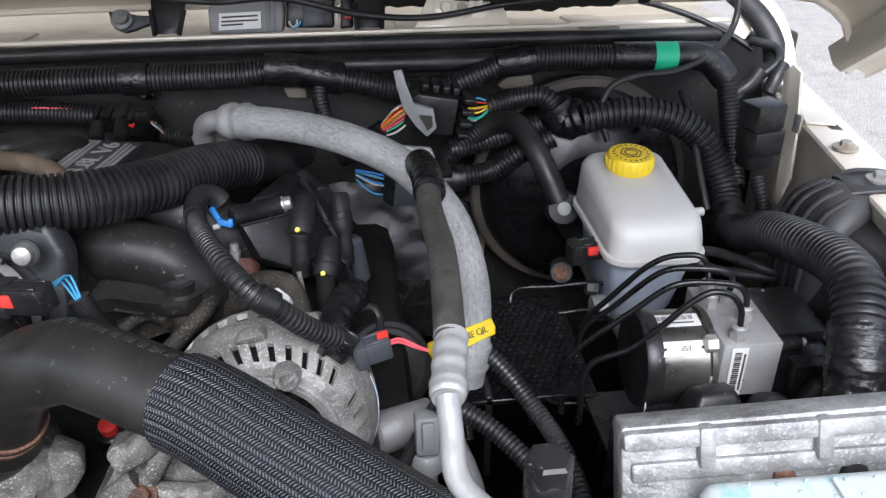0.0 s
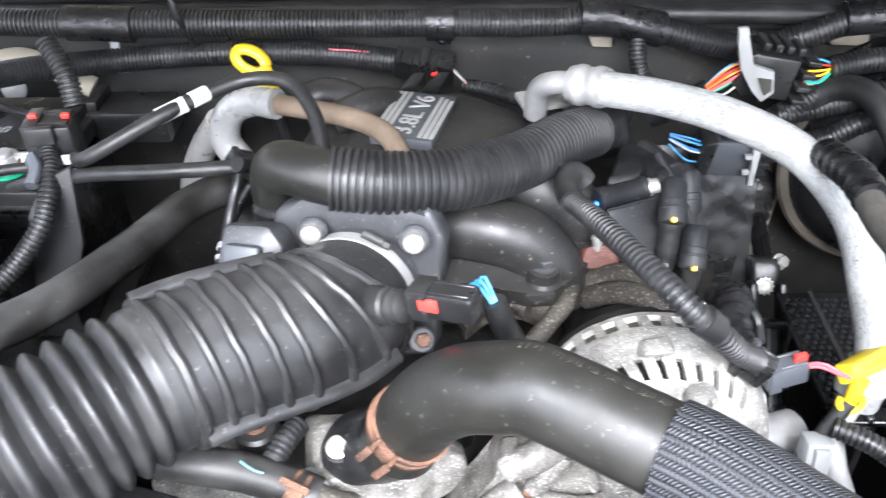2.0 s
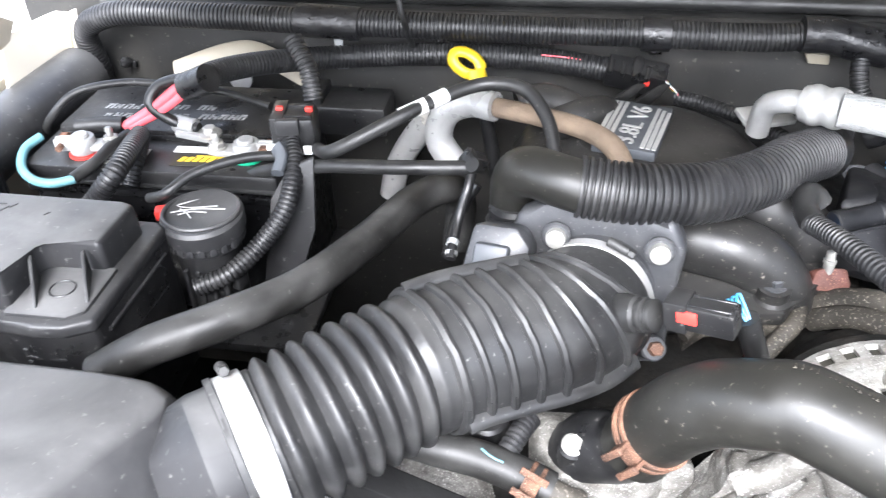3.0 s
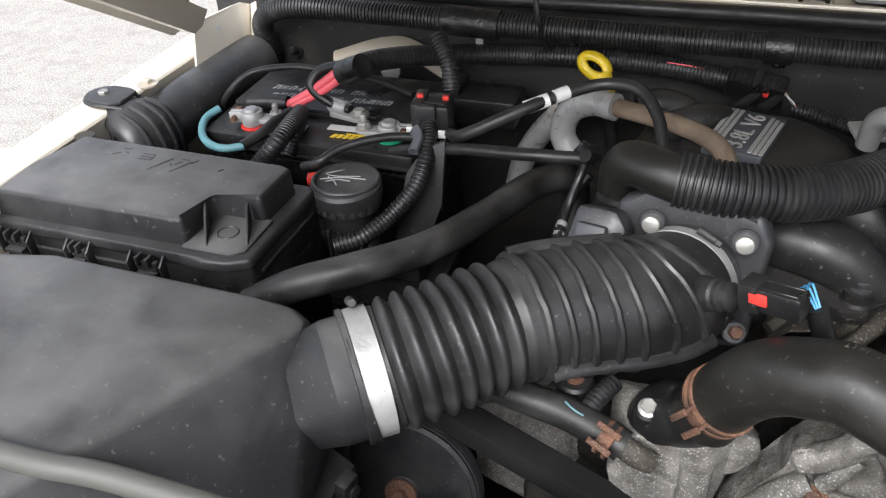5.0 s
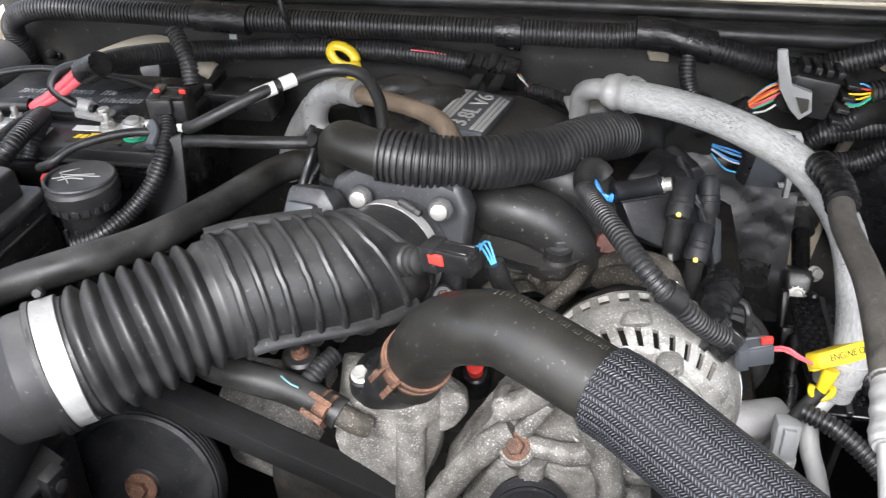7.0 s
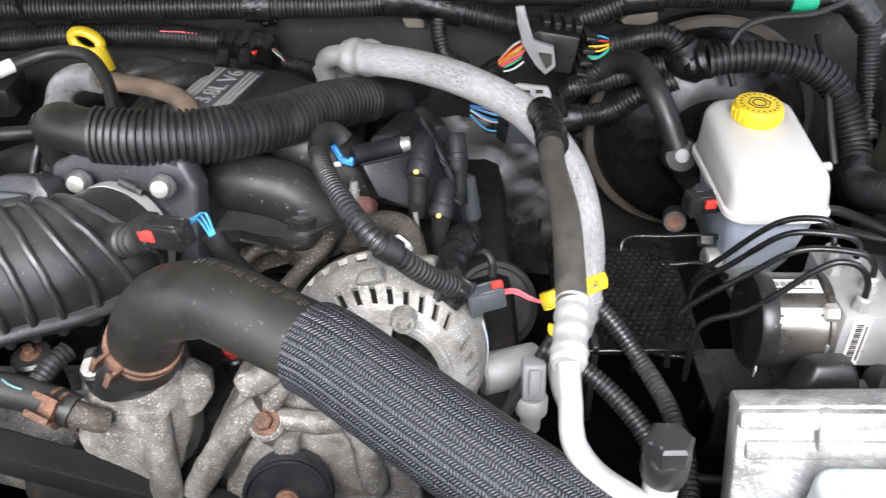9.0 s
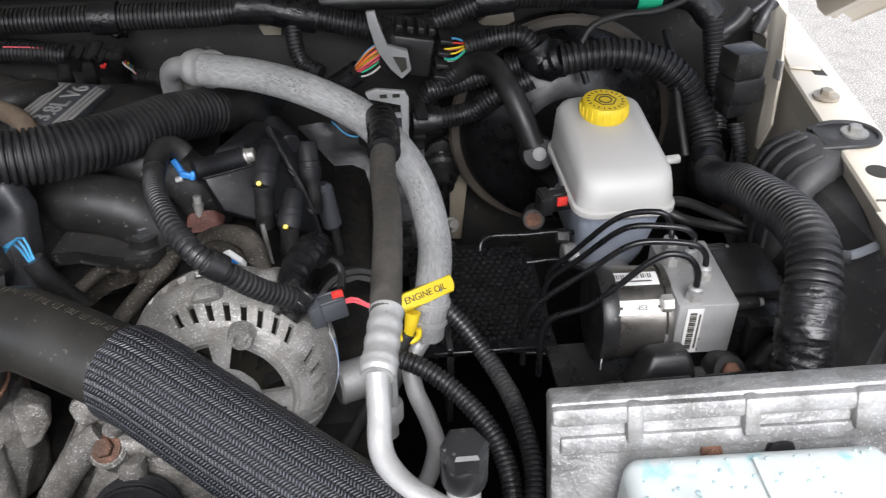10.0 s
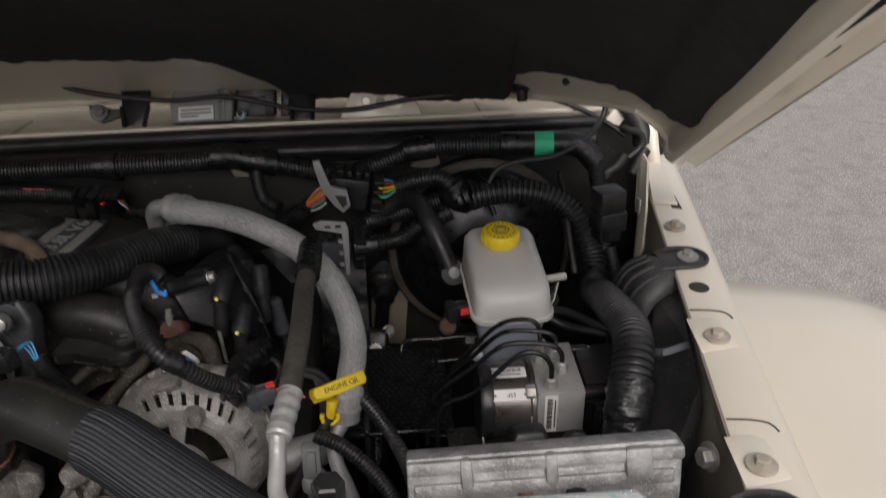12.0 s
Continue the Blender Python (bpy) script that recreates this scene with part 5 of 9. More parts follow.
def manifold():
    m = thing("intake_manifold", (-0.26, 0.75, 0.98), "black plastic upper intake manifold with dusty top", "intake manifold")
    bm = B()
    hull(bm, [(-0.375, 0.66, 1.02), (-0.375, 0.90, 1.03), (-0.12, 0.90, 1.03), (-0.12, 0.68, 1.02), (-0.345, 0.70, 1.066), (-0.335, 0.875, 1.062), (-0.185, 0.875, 1.060), (-0.16, 0.71, 1.066), (-0.36, 0.66, 0.93), (-0.13, 0.68, 0.93), (-0.36, 0.90, 0.93), (-0.12, 0.9, 0.93)], 0.018, 3)
    part("plenum", bm, MANIF, m)
    part("neck", lathe(B(), (-0.275, 0.60, 1.035), (0.25, 0.95, -0.05), [(0.050, 0), (0.050, 0.02), (0.046, 0.025), (0.046, 0.09)], 32), MANIF, m)
    bm = hull(B(), [(-0.262, 0.645, 1.010), (-0.135, 0.640, 1.010), (-0.106, 0.655, 1.010), (-0.262, 0.700, 1.050), (-0.20, 0.690, 1.055), (-0.120, 0.70, 1.050), (-0.262, 0.635, 0.97), (-0.10, 0.655, 0.97), (-0.26, 0.72, 0.97), (-0.10, 0.72, 0.97)], 0.010, 3)
    part("runner_body", bm, MANIF, m)
    part("runner", tube(B(), [(-0.275, 0.690, 1.040), (-0.232, 0.664, 1.056), (-0.190, 0.650, 1.060), (-0.158, 0.644, 1.052), (-0.138, 0.642, 1.030), (-0.132, 0.642, 1.000)], 0.0265, 26, 0.005), MANIF, m)
    part("runner", tube(B(), [(-0.245, 0.730, 1.050), (-0.190, 0.705, 1.072), (-0.145, 0.695, 1.070), (-0.115, 0.690, 1.048), (-0.106, 0.690, 1.010)], 0.0275, 26, 0.005), MANIF, m)
    bm = prism(B(), [(-0.086, -0.008), (-0.070, -0.018), (-0.040, -0.020), (-0.012, -0.012), (0.012, -0.020), (0.030, -0.030), (0.052, -0.028), (0.064, -0.010), (0.086, 0.010), (0.092, 0.06), (-0.086, 0.06)], basis((-0.190, 0.632, 1.022), (1, 0, 0), (0, 1, 0.12)), 0.014, 0.003)
    part("flange", bm, MANIF, m)
    q = V((-0.146, 0.622, 1.053))
    bm = lathe(B(), q - V((0, 0, 0.032)), (0, -0.05, 1), [(0.017, 0), (0.017, 0.012), (0.013, 0.015), (0.013, 0.024)], 24)
    part("bolt_boss", bm, MANIF, m)
    bolt(m, q - V((0, 0, 0.008)), (0, -0.05, 1), 0.0066, CARBON, 1.5)
    q = V((-0.262, 0.61, 1.02))
    part("bolt_boss", lathe(B(), q - V((0, 0, 0.04)), (0, -0.25, 1), [(0.019, 0), (0.019, 0.022), (0.015, 0.026), (0.015, 0.036), (0.010, 0.040)], 20), MANIF, m)
    for pts in ([(-0.366, 0.856, 1.070), (-0.343, 0.863, 1.075), (-0.314, 0.853, 1.072), (-0.301, 0.849, 1.060)], [(-0.330, 0.815, 1.070), (-0.302, 0.826, 1.078), (-0.283, 0.848, 1.072), (-0.275, 0.865, 1.060)]):
        part("runner_ridge", tube(B(), pts, 0.017, 16), MANIF, m)
    part("dome", hull(B(), [(-0.318, 0.772, 1.070), (-0.302, 0.884, 1.070), (-0.195, 0.880, 1.071), (-0.150, 0.840, 1.066), (-0.150, 0.770, 1.066), (-0.228, 0.738, 1.072),
                            (-0.350, 0.74, 1.025), (-0.338, 0.905, 1.025), (-0.165, 0.905, 1.025), (-0.100, 0.855, 1.020), (-0.095, 0.745, 1.020), (-0.24, 0.69, 1.035)], 0.016, 4), MANIF, m)
    # badge on its own raised plate
    tl, tr, bl, br = V((-0.268, 0.867, 1.078)), V((-0.212, 0.851, 1.078)), V((-0.292, 0.770, 1.081)), V((-0.235, 0.755, 1.081))
    up_ = (tl - bl).normalized()
    fb = basis((tl + tr + bl + br) / 4, tr - tl, up_)
    inv = fb.inverted()
    rim = [inv @ p for p in (bl, br, tr, tl)]
    part("badge_plate", prism(B(), [(p.x, p.y) for p in rim], fb @ Matrix.Translation((0, 0, -0.010)), 0.010, 0.0015, 2), DARKGREY, m)
    wide, tall = (rim[1] - rim[0]).length * 0.92, (rim[3] - rim[0]).length
    sk = (rim[3].x - rim[0].x) / (rim[3].y - rim[0].y)
    for k in range(11):
        if 2 < k < 8:
            continue
        x = wide * (k / 10 - 0.5)
        y = tall * (0.45 - (0.03 * (k - 7) if k > 7 else 0))
        part("badge_bar", hull(B(), [fb @ V((x + e + s_ * sk, s_, z)) for e in (-0.0021, 0.0021) for s_ in (-tall * 0.45, y) for z in (0, 0.0012)], 0.0004, 1), BADGE, m)
    words("badge_text", "3.8L V6", tall * 0.27, fb @ Matrix.Translation((0, 0, 0.0008)) @ Matrix.Rotation(radians(90), 4, "Z"), BADGE, m, "silver raised lettering", 0.0006)
    for a_, b_ in (((-0.248, 0.832, 1.112), (-0.270, 0.881, 1.072)), ((-0.225, 0.833, 1.112), (-0.244, 0.882, 1.072))):
        a_, b_ = V(a_), V(b_)
        part("tab", hull(B(), [a_ + V((e, 0, 0)) for e in (-0.005, 0.005)] + [a_ + V((e, 0.006, -0.004)) for e in (-0.005, 0.005)] + [b_ + V((e, 0, -0.01)) for e in (-0.009, 0.009)] + [b_ + V((e, 0.01, -0.01)) for e in (-0.009, 0.009)], 0.002), MANIF, m)
    return m


manifold()

# breather hose: smooth elbow, corrugated length
bh = thing("breather_hose", (-0.25, 0.65, 1.10), "black breather hose with a smooth elbow and corrugated length", "hose")
RT = [(-0.354, 0.662, 1.070), (-0.354, 0.660, 1.090), (-0.352, 0.654, 1.108), (-0.346, 0.643, 1.122), (-0.334, 0.630, 1.130), (-0.318, 0.620, 1.131), (-0.298, 0.614, 1.129)]
part("elbow", tube(B(), RT, 0.0200, 24), BROWNRUB, bh)
part("corrugated_tube", tube(B(), [(-0.303, 0.6145, 1.130), (-0.261, 0.615, 1.126), (-0.210, 0.631, 1.120), (-0.165, 0.668, 1.112), (-0.127, 0.716, 1.103), (-0.096, 0.757, 1.089)], 0.0232, 32, corr=(0.0056, 0.0030)), LOOM, bh)
part("end_sleeve", tube(B(), [(-0.100, 0.751, 1.091), (-0.090, 0.768, 1.085), (-0.078, 0.795, 1.072), (-0.070, 0.82, 1.05)], 0.0222, 28), RUBBER, bh, "smooth rubber end of the tube")
part("stub", rod(B(), (-0.352, 0.655, 1.085), (-0.352, 0.652, 1.04), 0.022, 20), BLACK, bh)
part("outlet_stub", rod(B(), (-0.098, 0.753, 1.092), (-0.052, 0.879, 1.050), 0.022, 20), BLACK, bh)
part("collar", lathe(B(), (-0.352, 0.654, 1.050), (0, 0.1, 1), [(0.025, 0), (0.025, 0.018), (0.022, 0.020)], 24), BLACK, bh)

# foil-wrapped pipe and brown fabric hose
hose("foil_pipe", [(-0.464, 0.900, 1.028), (-0.493, 0.920, 0.986), (-0.515, 0.930, 0.942), (-0.524, 0.930, 0.905)], 0.0150, "pale foil-wrapped pipe behind the throttle", "pipe", FOIL, group="foil pipes", seg=24)
hose("foil_pipe", [(-0.388, 0.845, 1.074), (-0.420, 0.860, 1.069), (-0.443, 0.865, 1.053), (-0.451, 0.865, 1.023), (-0.435, 0.860, 0.997)], 0.0152, "pale foil-wrapped bend behind the throttle", "pipe", FOIL, group="foil pipes", seg=24)
hose("fabric_hose", [(-0.394, 0.850, 1.072), (-0.340, 0.820, 1.078), (-0.295, 0.785, 1.084), (-0.272, 0.760, 1.082), (-0.260, 0.740, 1.069)], 0.0100, "brown fabric-covered vacuum hose", material=TAN, seg=16)
hose("black_vacuum_line", [(-0.541, 0.729, 1.082), (-0.517, 0.696, 1.100), (-0.460, 0.716, 1.125), (-0.429, 0.739, 1.133), (-0.389, 0.759, 1.140), (-0.355, 0.753, 1.140), (-0.333, 0.731, 1.125), (-0.322, 0.703, 1.100)], 0.0062, "thin black line arching over the engine", material=RUBBER)
hose("white_tape", [(-0.459, 0.720, 1.125), (-0.438, 0.732, 1.131)], 0.0069, "white tape round the thin black line", "tape", LABEL, seg=16)
hose("white_tape", [(-0.433, 0.734, 1.133), (-0.422, 0.744, 1.135)], 0.0069, "short white tape with a loose end", "tape", LABEL, seg=16)
hose("black_vacuum_line", [(-0.633, 0.749, 1.030), (-0.596, 0.738, 1.050), (-0.526, 0.712, 1.075), (-0.457, 0.700, 1.085), (-0.391, 0.700, 1.090), (-0.393, 0.695, 1.095)], 0.0066, "thin black line running to the throttle", material=RUBBER)
hose("heater_hose", [(-0.651, 0.486, 1.020), (-0.607, 0.495, 1.045), (-0.559, 0.518, 1.055), (-0.515, 0.568, 1.050), (-0.477, 0.644, 1.045), (-0.448, 0.719, 1.040), (-0.426, 0.749, 1.035), (-0.416, 0.780, 1.000), (-0.419, 0.772, 0.950)], 0.0155, "long plain black heater hose", material=HEATER, seg=20)
hose("heater_hose", [(-0.414, 0.498, 1.000), (-0.434, 0.486, 0.990), (-0.399, 0.477, 0.988), (-0.357, 0.473, 0.982), (-0.317, 0.463, 0.975), (-0.309, 0.461, 0.972)], 0.0138, "short black coolant hose with a spring clamp", material=HEATER, seg=20)
hose("coil_vent_hose", [(-0.391, 0.719, 1.060), (-0.410, 0.707, 1.030), (-0.412, 0.662, 1.020)], 0.0045, "thin black line with connector rings", material=BLACK)


def dipstick_ring():
    d = thing("gearbox_dipstick", (-0.427, 0.925, 1.03), "yellow plastic gearbox dipstick ring", "dipstick")
    c = V((-0.428, 0.925, 1.084))
    bm = B()
    tube(bm, [c + V((0.0155 * math.cos(a), 0.005 * math.sin(a), 0.0095 * math.sin(a) - 0.006 * math.cos(a))) for a in (2 * math.pi * k / 14 for k in range(14))] + [c + V((0.0155, 0, -0.006))], 0.0068, 10, 0.003, flat=0.8)
    part("ring", bm, YELLOW, d)
    q = V((-0.413, 0.918, 1.063))
    part("neck", tube(B(), [q + V((-0.005, 0.004, 0.016)), q, q + V((0.003, -0.002, -0.012))], 0.0115, 14, 0.004, flat=0.55), YELLOW, d)
    part("tube", rod(B(), q + V((0.004, -0.002, -0.014)), q + V((0.02, 0, -0.12)), 0.008, 12), BLACK, d)
    return d


dipstick_ring()


def radiator_hose():
    h = thing("radiator_hose", (-0.1, 0.40, 1.03), "thick upper radiator hose in a woven black sleeve", "hose")
    route = [(-0.252, 0.476, 1.010), (-0.246, 0.472, 1.028), (-0.237, 0.465, 1.050), (-0.226, 0.458, 1.070), (-0.210, 0.449, 1.088), (-0.190, 0.438, 1.101), (-0.175, 0.433, 1.106), (-0.157, 0.424, 1.105), (-0.098, 0.391, 1.098)]
    part("rubber", tube(B(), route, 0.0265, 28), BROWNRUB, h)
    route2 = [(-0.104, 0.394, 1.098), (-0.090, 0.384, 1.098), (-0.040, 0.346, 1.088), (0.02, 0.302, 1.074), (0.08, 0.258, 1.060), (0.14, 0.210, 1.045)]
    part("sleeve", tube(B(), route2, 0.0300, 36, 0.004, uv=True), BRAID, h, "woven black nylon sleeve")
    part("paint_dot", lathe(B(), (-0.203, 0.4445, 1.1062), (0, -0.3, 1), [(0.0016, 0), (0.001, 0.0006)], 10), LABEL, h)
    c = curve_points(route, 0.0022)
    k = 0
    for i in range(int(len(c) * 0.60), len(c) - 2):
        d = (c[i + 1] - c[i - 1]).normalized()
        out = V((0, 0, 1)) + V((0.28, 0.12, 0))
        out = (out - d * out.dot(d)).normalized()
        wide = d.cross(out)
        k += 1
        if k % 9 in (0, 5):
            continue
        p = c[i] + out * 0.02655
        h_ = 0.0028 if k % 3 else 0.0019
        bm = hull(B(), [p + d * a_ + wide * b_ + out * e_ - out * 0.0004 for a_ in (-0.0003, 0.0003) for b_ in (-h_, h_ * (0.4 if k % 2 else 1)) for e_ in (0, 0.0006)], 0)
        part("print_mark", bm, PRINT, h)
        if k % 4 == 1:
            bm = hull(B(), [p + d * a_ + wide * b_ + out * e_ - out * 0.0004 for a_ in (-0.001, 0.001) for b_ in (h_ - 0.0006, h_) for e_ in (0, 0.0006)], 0)
            part("print_mark", bm, PRINT, h)
    return h


radiator_hose()


def spring_clamp(at, axis, r, label):
    c = thing("spring_clamp", at, label, "hose clamp", "spring clamps")
    ax = V(axis).normalized()
    out = V((0.05, -0.72, 0.68))
    out = (out - ax * out.dot(ax)).normalized()
    tang = ax.cross(out)
    for off in (-0.0040, 0.0040):
        part("ring", lathe(B(), V(at) + ax * (off - 0.0018), ax, [(r - 0.001, 0), (r + 0.0004, 0.0003), (r + 0.0004, 0.0033), (r - 0.001, 0.0036)], 36), RUST, c)
    for k in (-1, 1):
        q = V(at) + out * (r + 0.003) + tang * (k * 0.0075)
        bm = hull(B(), [q + out * a_ + ax * b_ + tang * c_ for a_ in (-0.004, 0.0075) for b_ in (-0.0085, 0.0085) for c_ in (-0.0014, 0.0014)], 0.0008)
        hull(bm, [q + out * a_ + ax * b_ + tang * c_ for a_ in (0.0060, 0.0085) for b_ in (-0.0105, 0.0105) for c_ in (-0.0030, 0.0022)], 0.0008)
        part("ear", bm, RUST, c)
    part("bridge", hull(B(), [V(at) + out * (r + e) + ax * b_ + tang * c_ for e in (-0.001, 0.0024) for b_ in (-0.0060, 0.0060) for c_ in (-0.0085, 0.0085)], 0.0008), RUST, c)
    return c


spring_clamp((-0.244, 0.4705, 1.034), (0.44, -0.33, 0.83), 0.0279, "rusty spring clamp on the radiator hose")
spring_clamp((-0.321, 0.462, 0.975), (0.8, -0.3, -0.2), 0.0152, "rusty spring clamp on the coolant hose")
hose("coolant_stub", [(-0.312, 0.462, 0.973), (-0.298, 0.458, 0.968), (-0.288, 0.462, 0.960)], 0.0100, "dirty metal stub under the coolant hose", "pipe", PIPEDIRT, seg=16)


def water_outlet():
    w = thing("thermostat_housing", (-0.285, 0.50, 0.85), "pale oxidised cast thermostat housing under a black neck", "thermostat housing")
    part("neck", tube(B(), [(-0.243, 0.470, 1.035), (-0.250, 0.475, 1.018), (-0.262, 0.484, 0.998), (-0.278, 0.494, 0.985), (-0.284, 0.503, 0.965)], 0.0262, 28, radius=lambda u: 0.94 + 0.30 * max(0, u - 0.45)), BLACK, w, "black plastic outlet neck")
    part("neck_flange", hull(B(), [(-0.304, 0.482, 0.966), (-0.292, 0.477, 0.966), (-0.262, 0.484, 0.966), (-0.237, 0.505, 0.968), (-0.245, 0.53, 0.966), (-0.31, 0.53, 0.966), (-0.303, 0.487, 0.993), (-0.294, 0.510, 0.995), (-0.260, 0.487, 0.995), (-0.295, 0.479, 0.990)], 0.004, 3), BLACK, w)
    bm = hull(B(), [(-0.306, 0.476, 0.970), (-0.281, 0.470, 0.974), (-0.259, 0.468, 0.978), (-0.243, 0.471, 0.983), (-0.231, 0.480, 0.996), (-0.222, 0.488, 0.985), (-0.24, 0.540, 0.976), (-0.33, 0.54, 0.966),
                    (-0.322, 0.472, 0.926), (-0.318, 0.468, 0.914), (-0.304, 0.464, 0.898), (-0.268, 0.460, 0.889), (-0.243, 0.466, 0.896), (-0.230, 0.480, 0.930), (-0.30, 0.53, 0.86), (-0.24, 0.53, 0.86)], 0.003, 2)
    part("casting", rough_cast(bm), CAST, w)
    part("boss", rough_cast(tube(B(), [(-0.252, 0.468, 0.962), (-0.252, 0.462, 0.930), (-0.253, 0.456, 0.895), (-0.254, 0.452, 0.845)], 0.0125, 16, 0.008)), CAST, w)
    part("side_boss", rough_cast(hull(B(), [(-0.229, 0.480, 0.992), (-0.208, 0.484, 0.984), (-0.206, 0.484, 0.968), (-0.218, 0.482, 0.948), (-0.232, 0.478, 0.940), (-0.228, 0.505, 0.99), (-0.21, 0.505, 0.975), (-0.225, 0.505, 0.945)], 0.004), deep=0.001), CAST, w)
    part("nipple", rod(B(), (-0.310, 0.461, 0.972), (-0.32, 0.49, 0.950), 0.0115, 18), ALU, w)
    bolt(w, (-0.2945, 0.480, 1.0005), (0, -0.35, 0.94), 0.0062, STEEL, 1.35)
    part("bolt_tower", rod(B(), (-0.2955, 0.492, 0.962), (-0.2945, 0.4805, 0.9995), 0.0105, 18), BLACK, w)
    return w


water_outlet()


def tensioner_bracket():
    t = thing("pump_bracket", (-0.14, 0.46, 0.84), "rough cast aluminium accessory bracket with a bolt", "bracket")
    BRB = V((-0.165, 0.466, 0.953))
    web = [(-0.229, 0.890), (-0.214, 0.917), (-0.190, 0.952), (-0.186, 0.972), (-0.178, 0.986), (-0.166, 0.991), (-0.153, 0.999), (-0.136, 1.026), (-0.118, 1.016), (-0.100, 0.985), (-0.090, 0.950), (-0.080, 0.915), (-0.076, 0.86), (-0.21, 0.85), (-0.232, 0.874)]
    part("web", rough_cast(slab(B(), [(x, 0.484, z) for x, z in web], (0, 0.035, 0), 0.004)), CAST, t)
    for pts, r in (([(-0.236, 0.462, 0.868), (-0.208, 0.470, 0.915), (-0.184, 0.474, 0.946), (-0.168, 0.478, 0.958)], 0.0125),
                   ([(-0.180, 0.482, 0.978), (-0.158, 0.480, 0.992), (-0.140, 0.482, 1.014), (-0.128, 0.486, 1.022)], 0.0115),
                   ([(-0.128, 0.486, 1.018), (-0.110, 0.480, 0.985), (-0.098, 0.474, 0.955), (-0.088, 0.466, 0.925), (-0.082, 0.460, 0.88)], 0.0120),
                   ([(-0.160, 0.476, 0.962), (-0.150, 0.478, 0.980), (-0.142, 0.482, 0.992)], 0.0080),
                   ([(-0.158, 0.474, 0.950), (-0.138, 0.472, 0.947), (-0.116, 0.472, 0.945), (-0.100, 0.474, 0.955)], 0.0090),
                   ([(-0.150, 0.468, 0.938), (-0.152, 0.460, 0.905), (-0.156, 0.455, 0.86)], 0.0110)):
        part("arm", rough_cast(tube(B(), pts, r, 14, 0.007)), CAST, t)
    part("boss", rod(B(), BRB + V((0.003, 0.016, -0.026)), BRB + V((0, 0.0005, -0.001)), 0.0155, 24), CAST, t)
    bolt(t, BRB, (-0.1, -0.6, 0.78), 0.0078, RUST, 1.5, "bolt", "rusty bolt")
    part("lug", rod(B(), (-0.176, 0.497, 0.982), (-0.178, 0.476, 0.984), 0.0095, 18), CAST, t)
    part("plate", rough_cast(slab(B(), [(-0.212, 0.470, 0.868), (-0.180, 0.474, 0.922), (-0.109, 0.476, 0.926), (-0.050, 0.474, 0.890), (-0.040, 0.465, 0.825), (-0.205, 0.460, 0.830)], (0, 0.03, 0.0), 0.004)), CAST, t)
    return t


tensioner_bracket()


def pulley(name, at, axis, r, label, hub=None, w=0.024):
    p = thing(name, at, label, "pulley", "belt pulleys")
    part("wheel", lathe(B(), at, axis, [(r * 0.4, -w), (r, -w), (r, 0), (r * 0.95, 0.002), (r * 0.90, -0.004), (r * 0.35, -0.010), (r * 0.22, -0.002), (0.0, -0.002)], 48), COILP, p)
    for k in range(4):
        q = V(at) - V(axis).normalized() * (0.004 + k * 0.0045)
        part("groove", lathe(B(), q, axis, [(r + 0.0006, -0.001), (r + 0.0016, 0), (r + 0.0006, 0.001)], 48), COILP, p)
    part("bolt_plate", lathe(B(), V(at), axis, [(hub, -0.002), (hub, 0.001), (hub * 0.8, 0.002)], 24), RUST, p, "rusty washer")
    hexagon_bm = hexagon(B(), V(at) + V(axis).normalized() * 0.002, axis, hub * 0.5, hub * 0.4)
    part("bolt", hexagon_bm, RUST, p)
    return p


PU = V((-0.497, 0.434, 0.874))
pulley("pump_pulley", PU, (0.05, -0.94, 0.35), 0.072, "black steering pump pulley with a rusty centre bolt", 0.015)
pulley("idler_pulley", V((-0.149, 0.430, 0.899)), (0.05, -0.9, 0.42), 0.035, "small black idler pulley on the bracket", 0.010)
belt = B()
slab(belt, [(-0.492, 0.445, 0.996), (-0.461, 0.445, 0.983), (-0.106, 0.445, 0.811), (-0.111, 0.445, 0.787), (-0.468, 0.445, 0.966), (-0.494, 0.445, 0.973)], (0, 0.024, 0.004), 0.0015)
solo("drive_belt", belt, BELT, "flat black rubber drive belt", "belt")


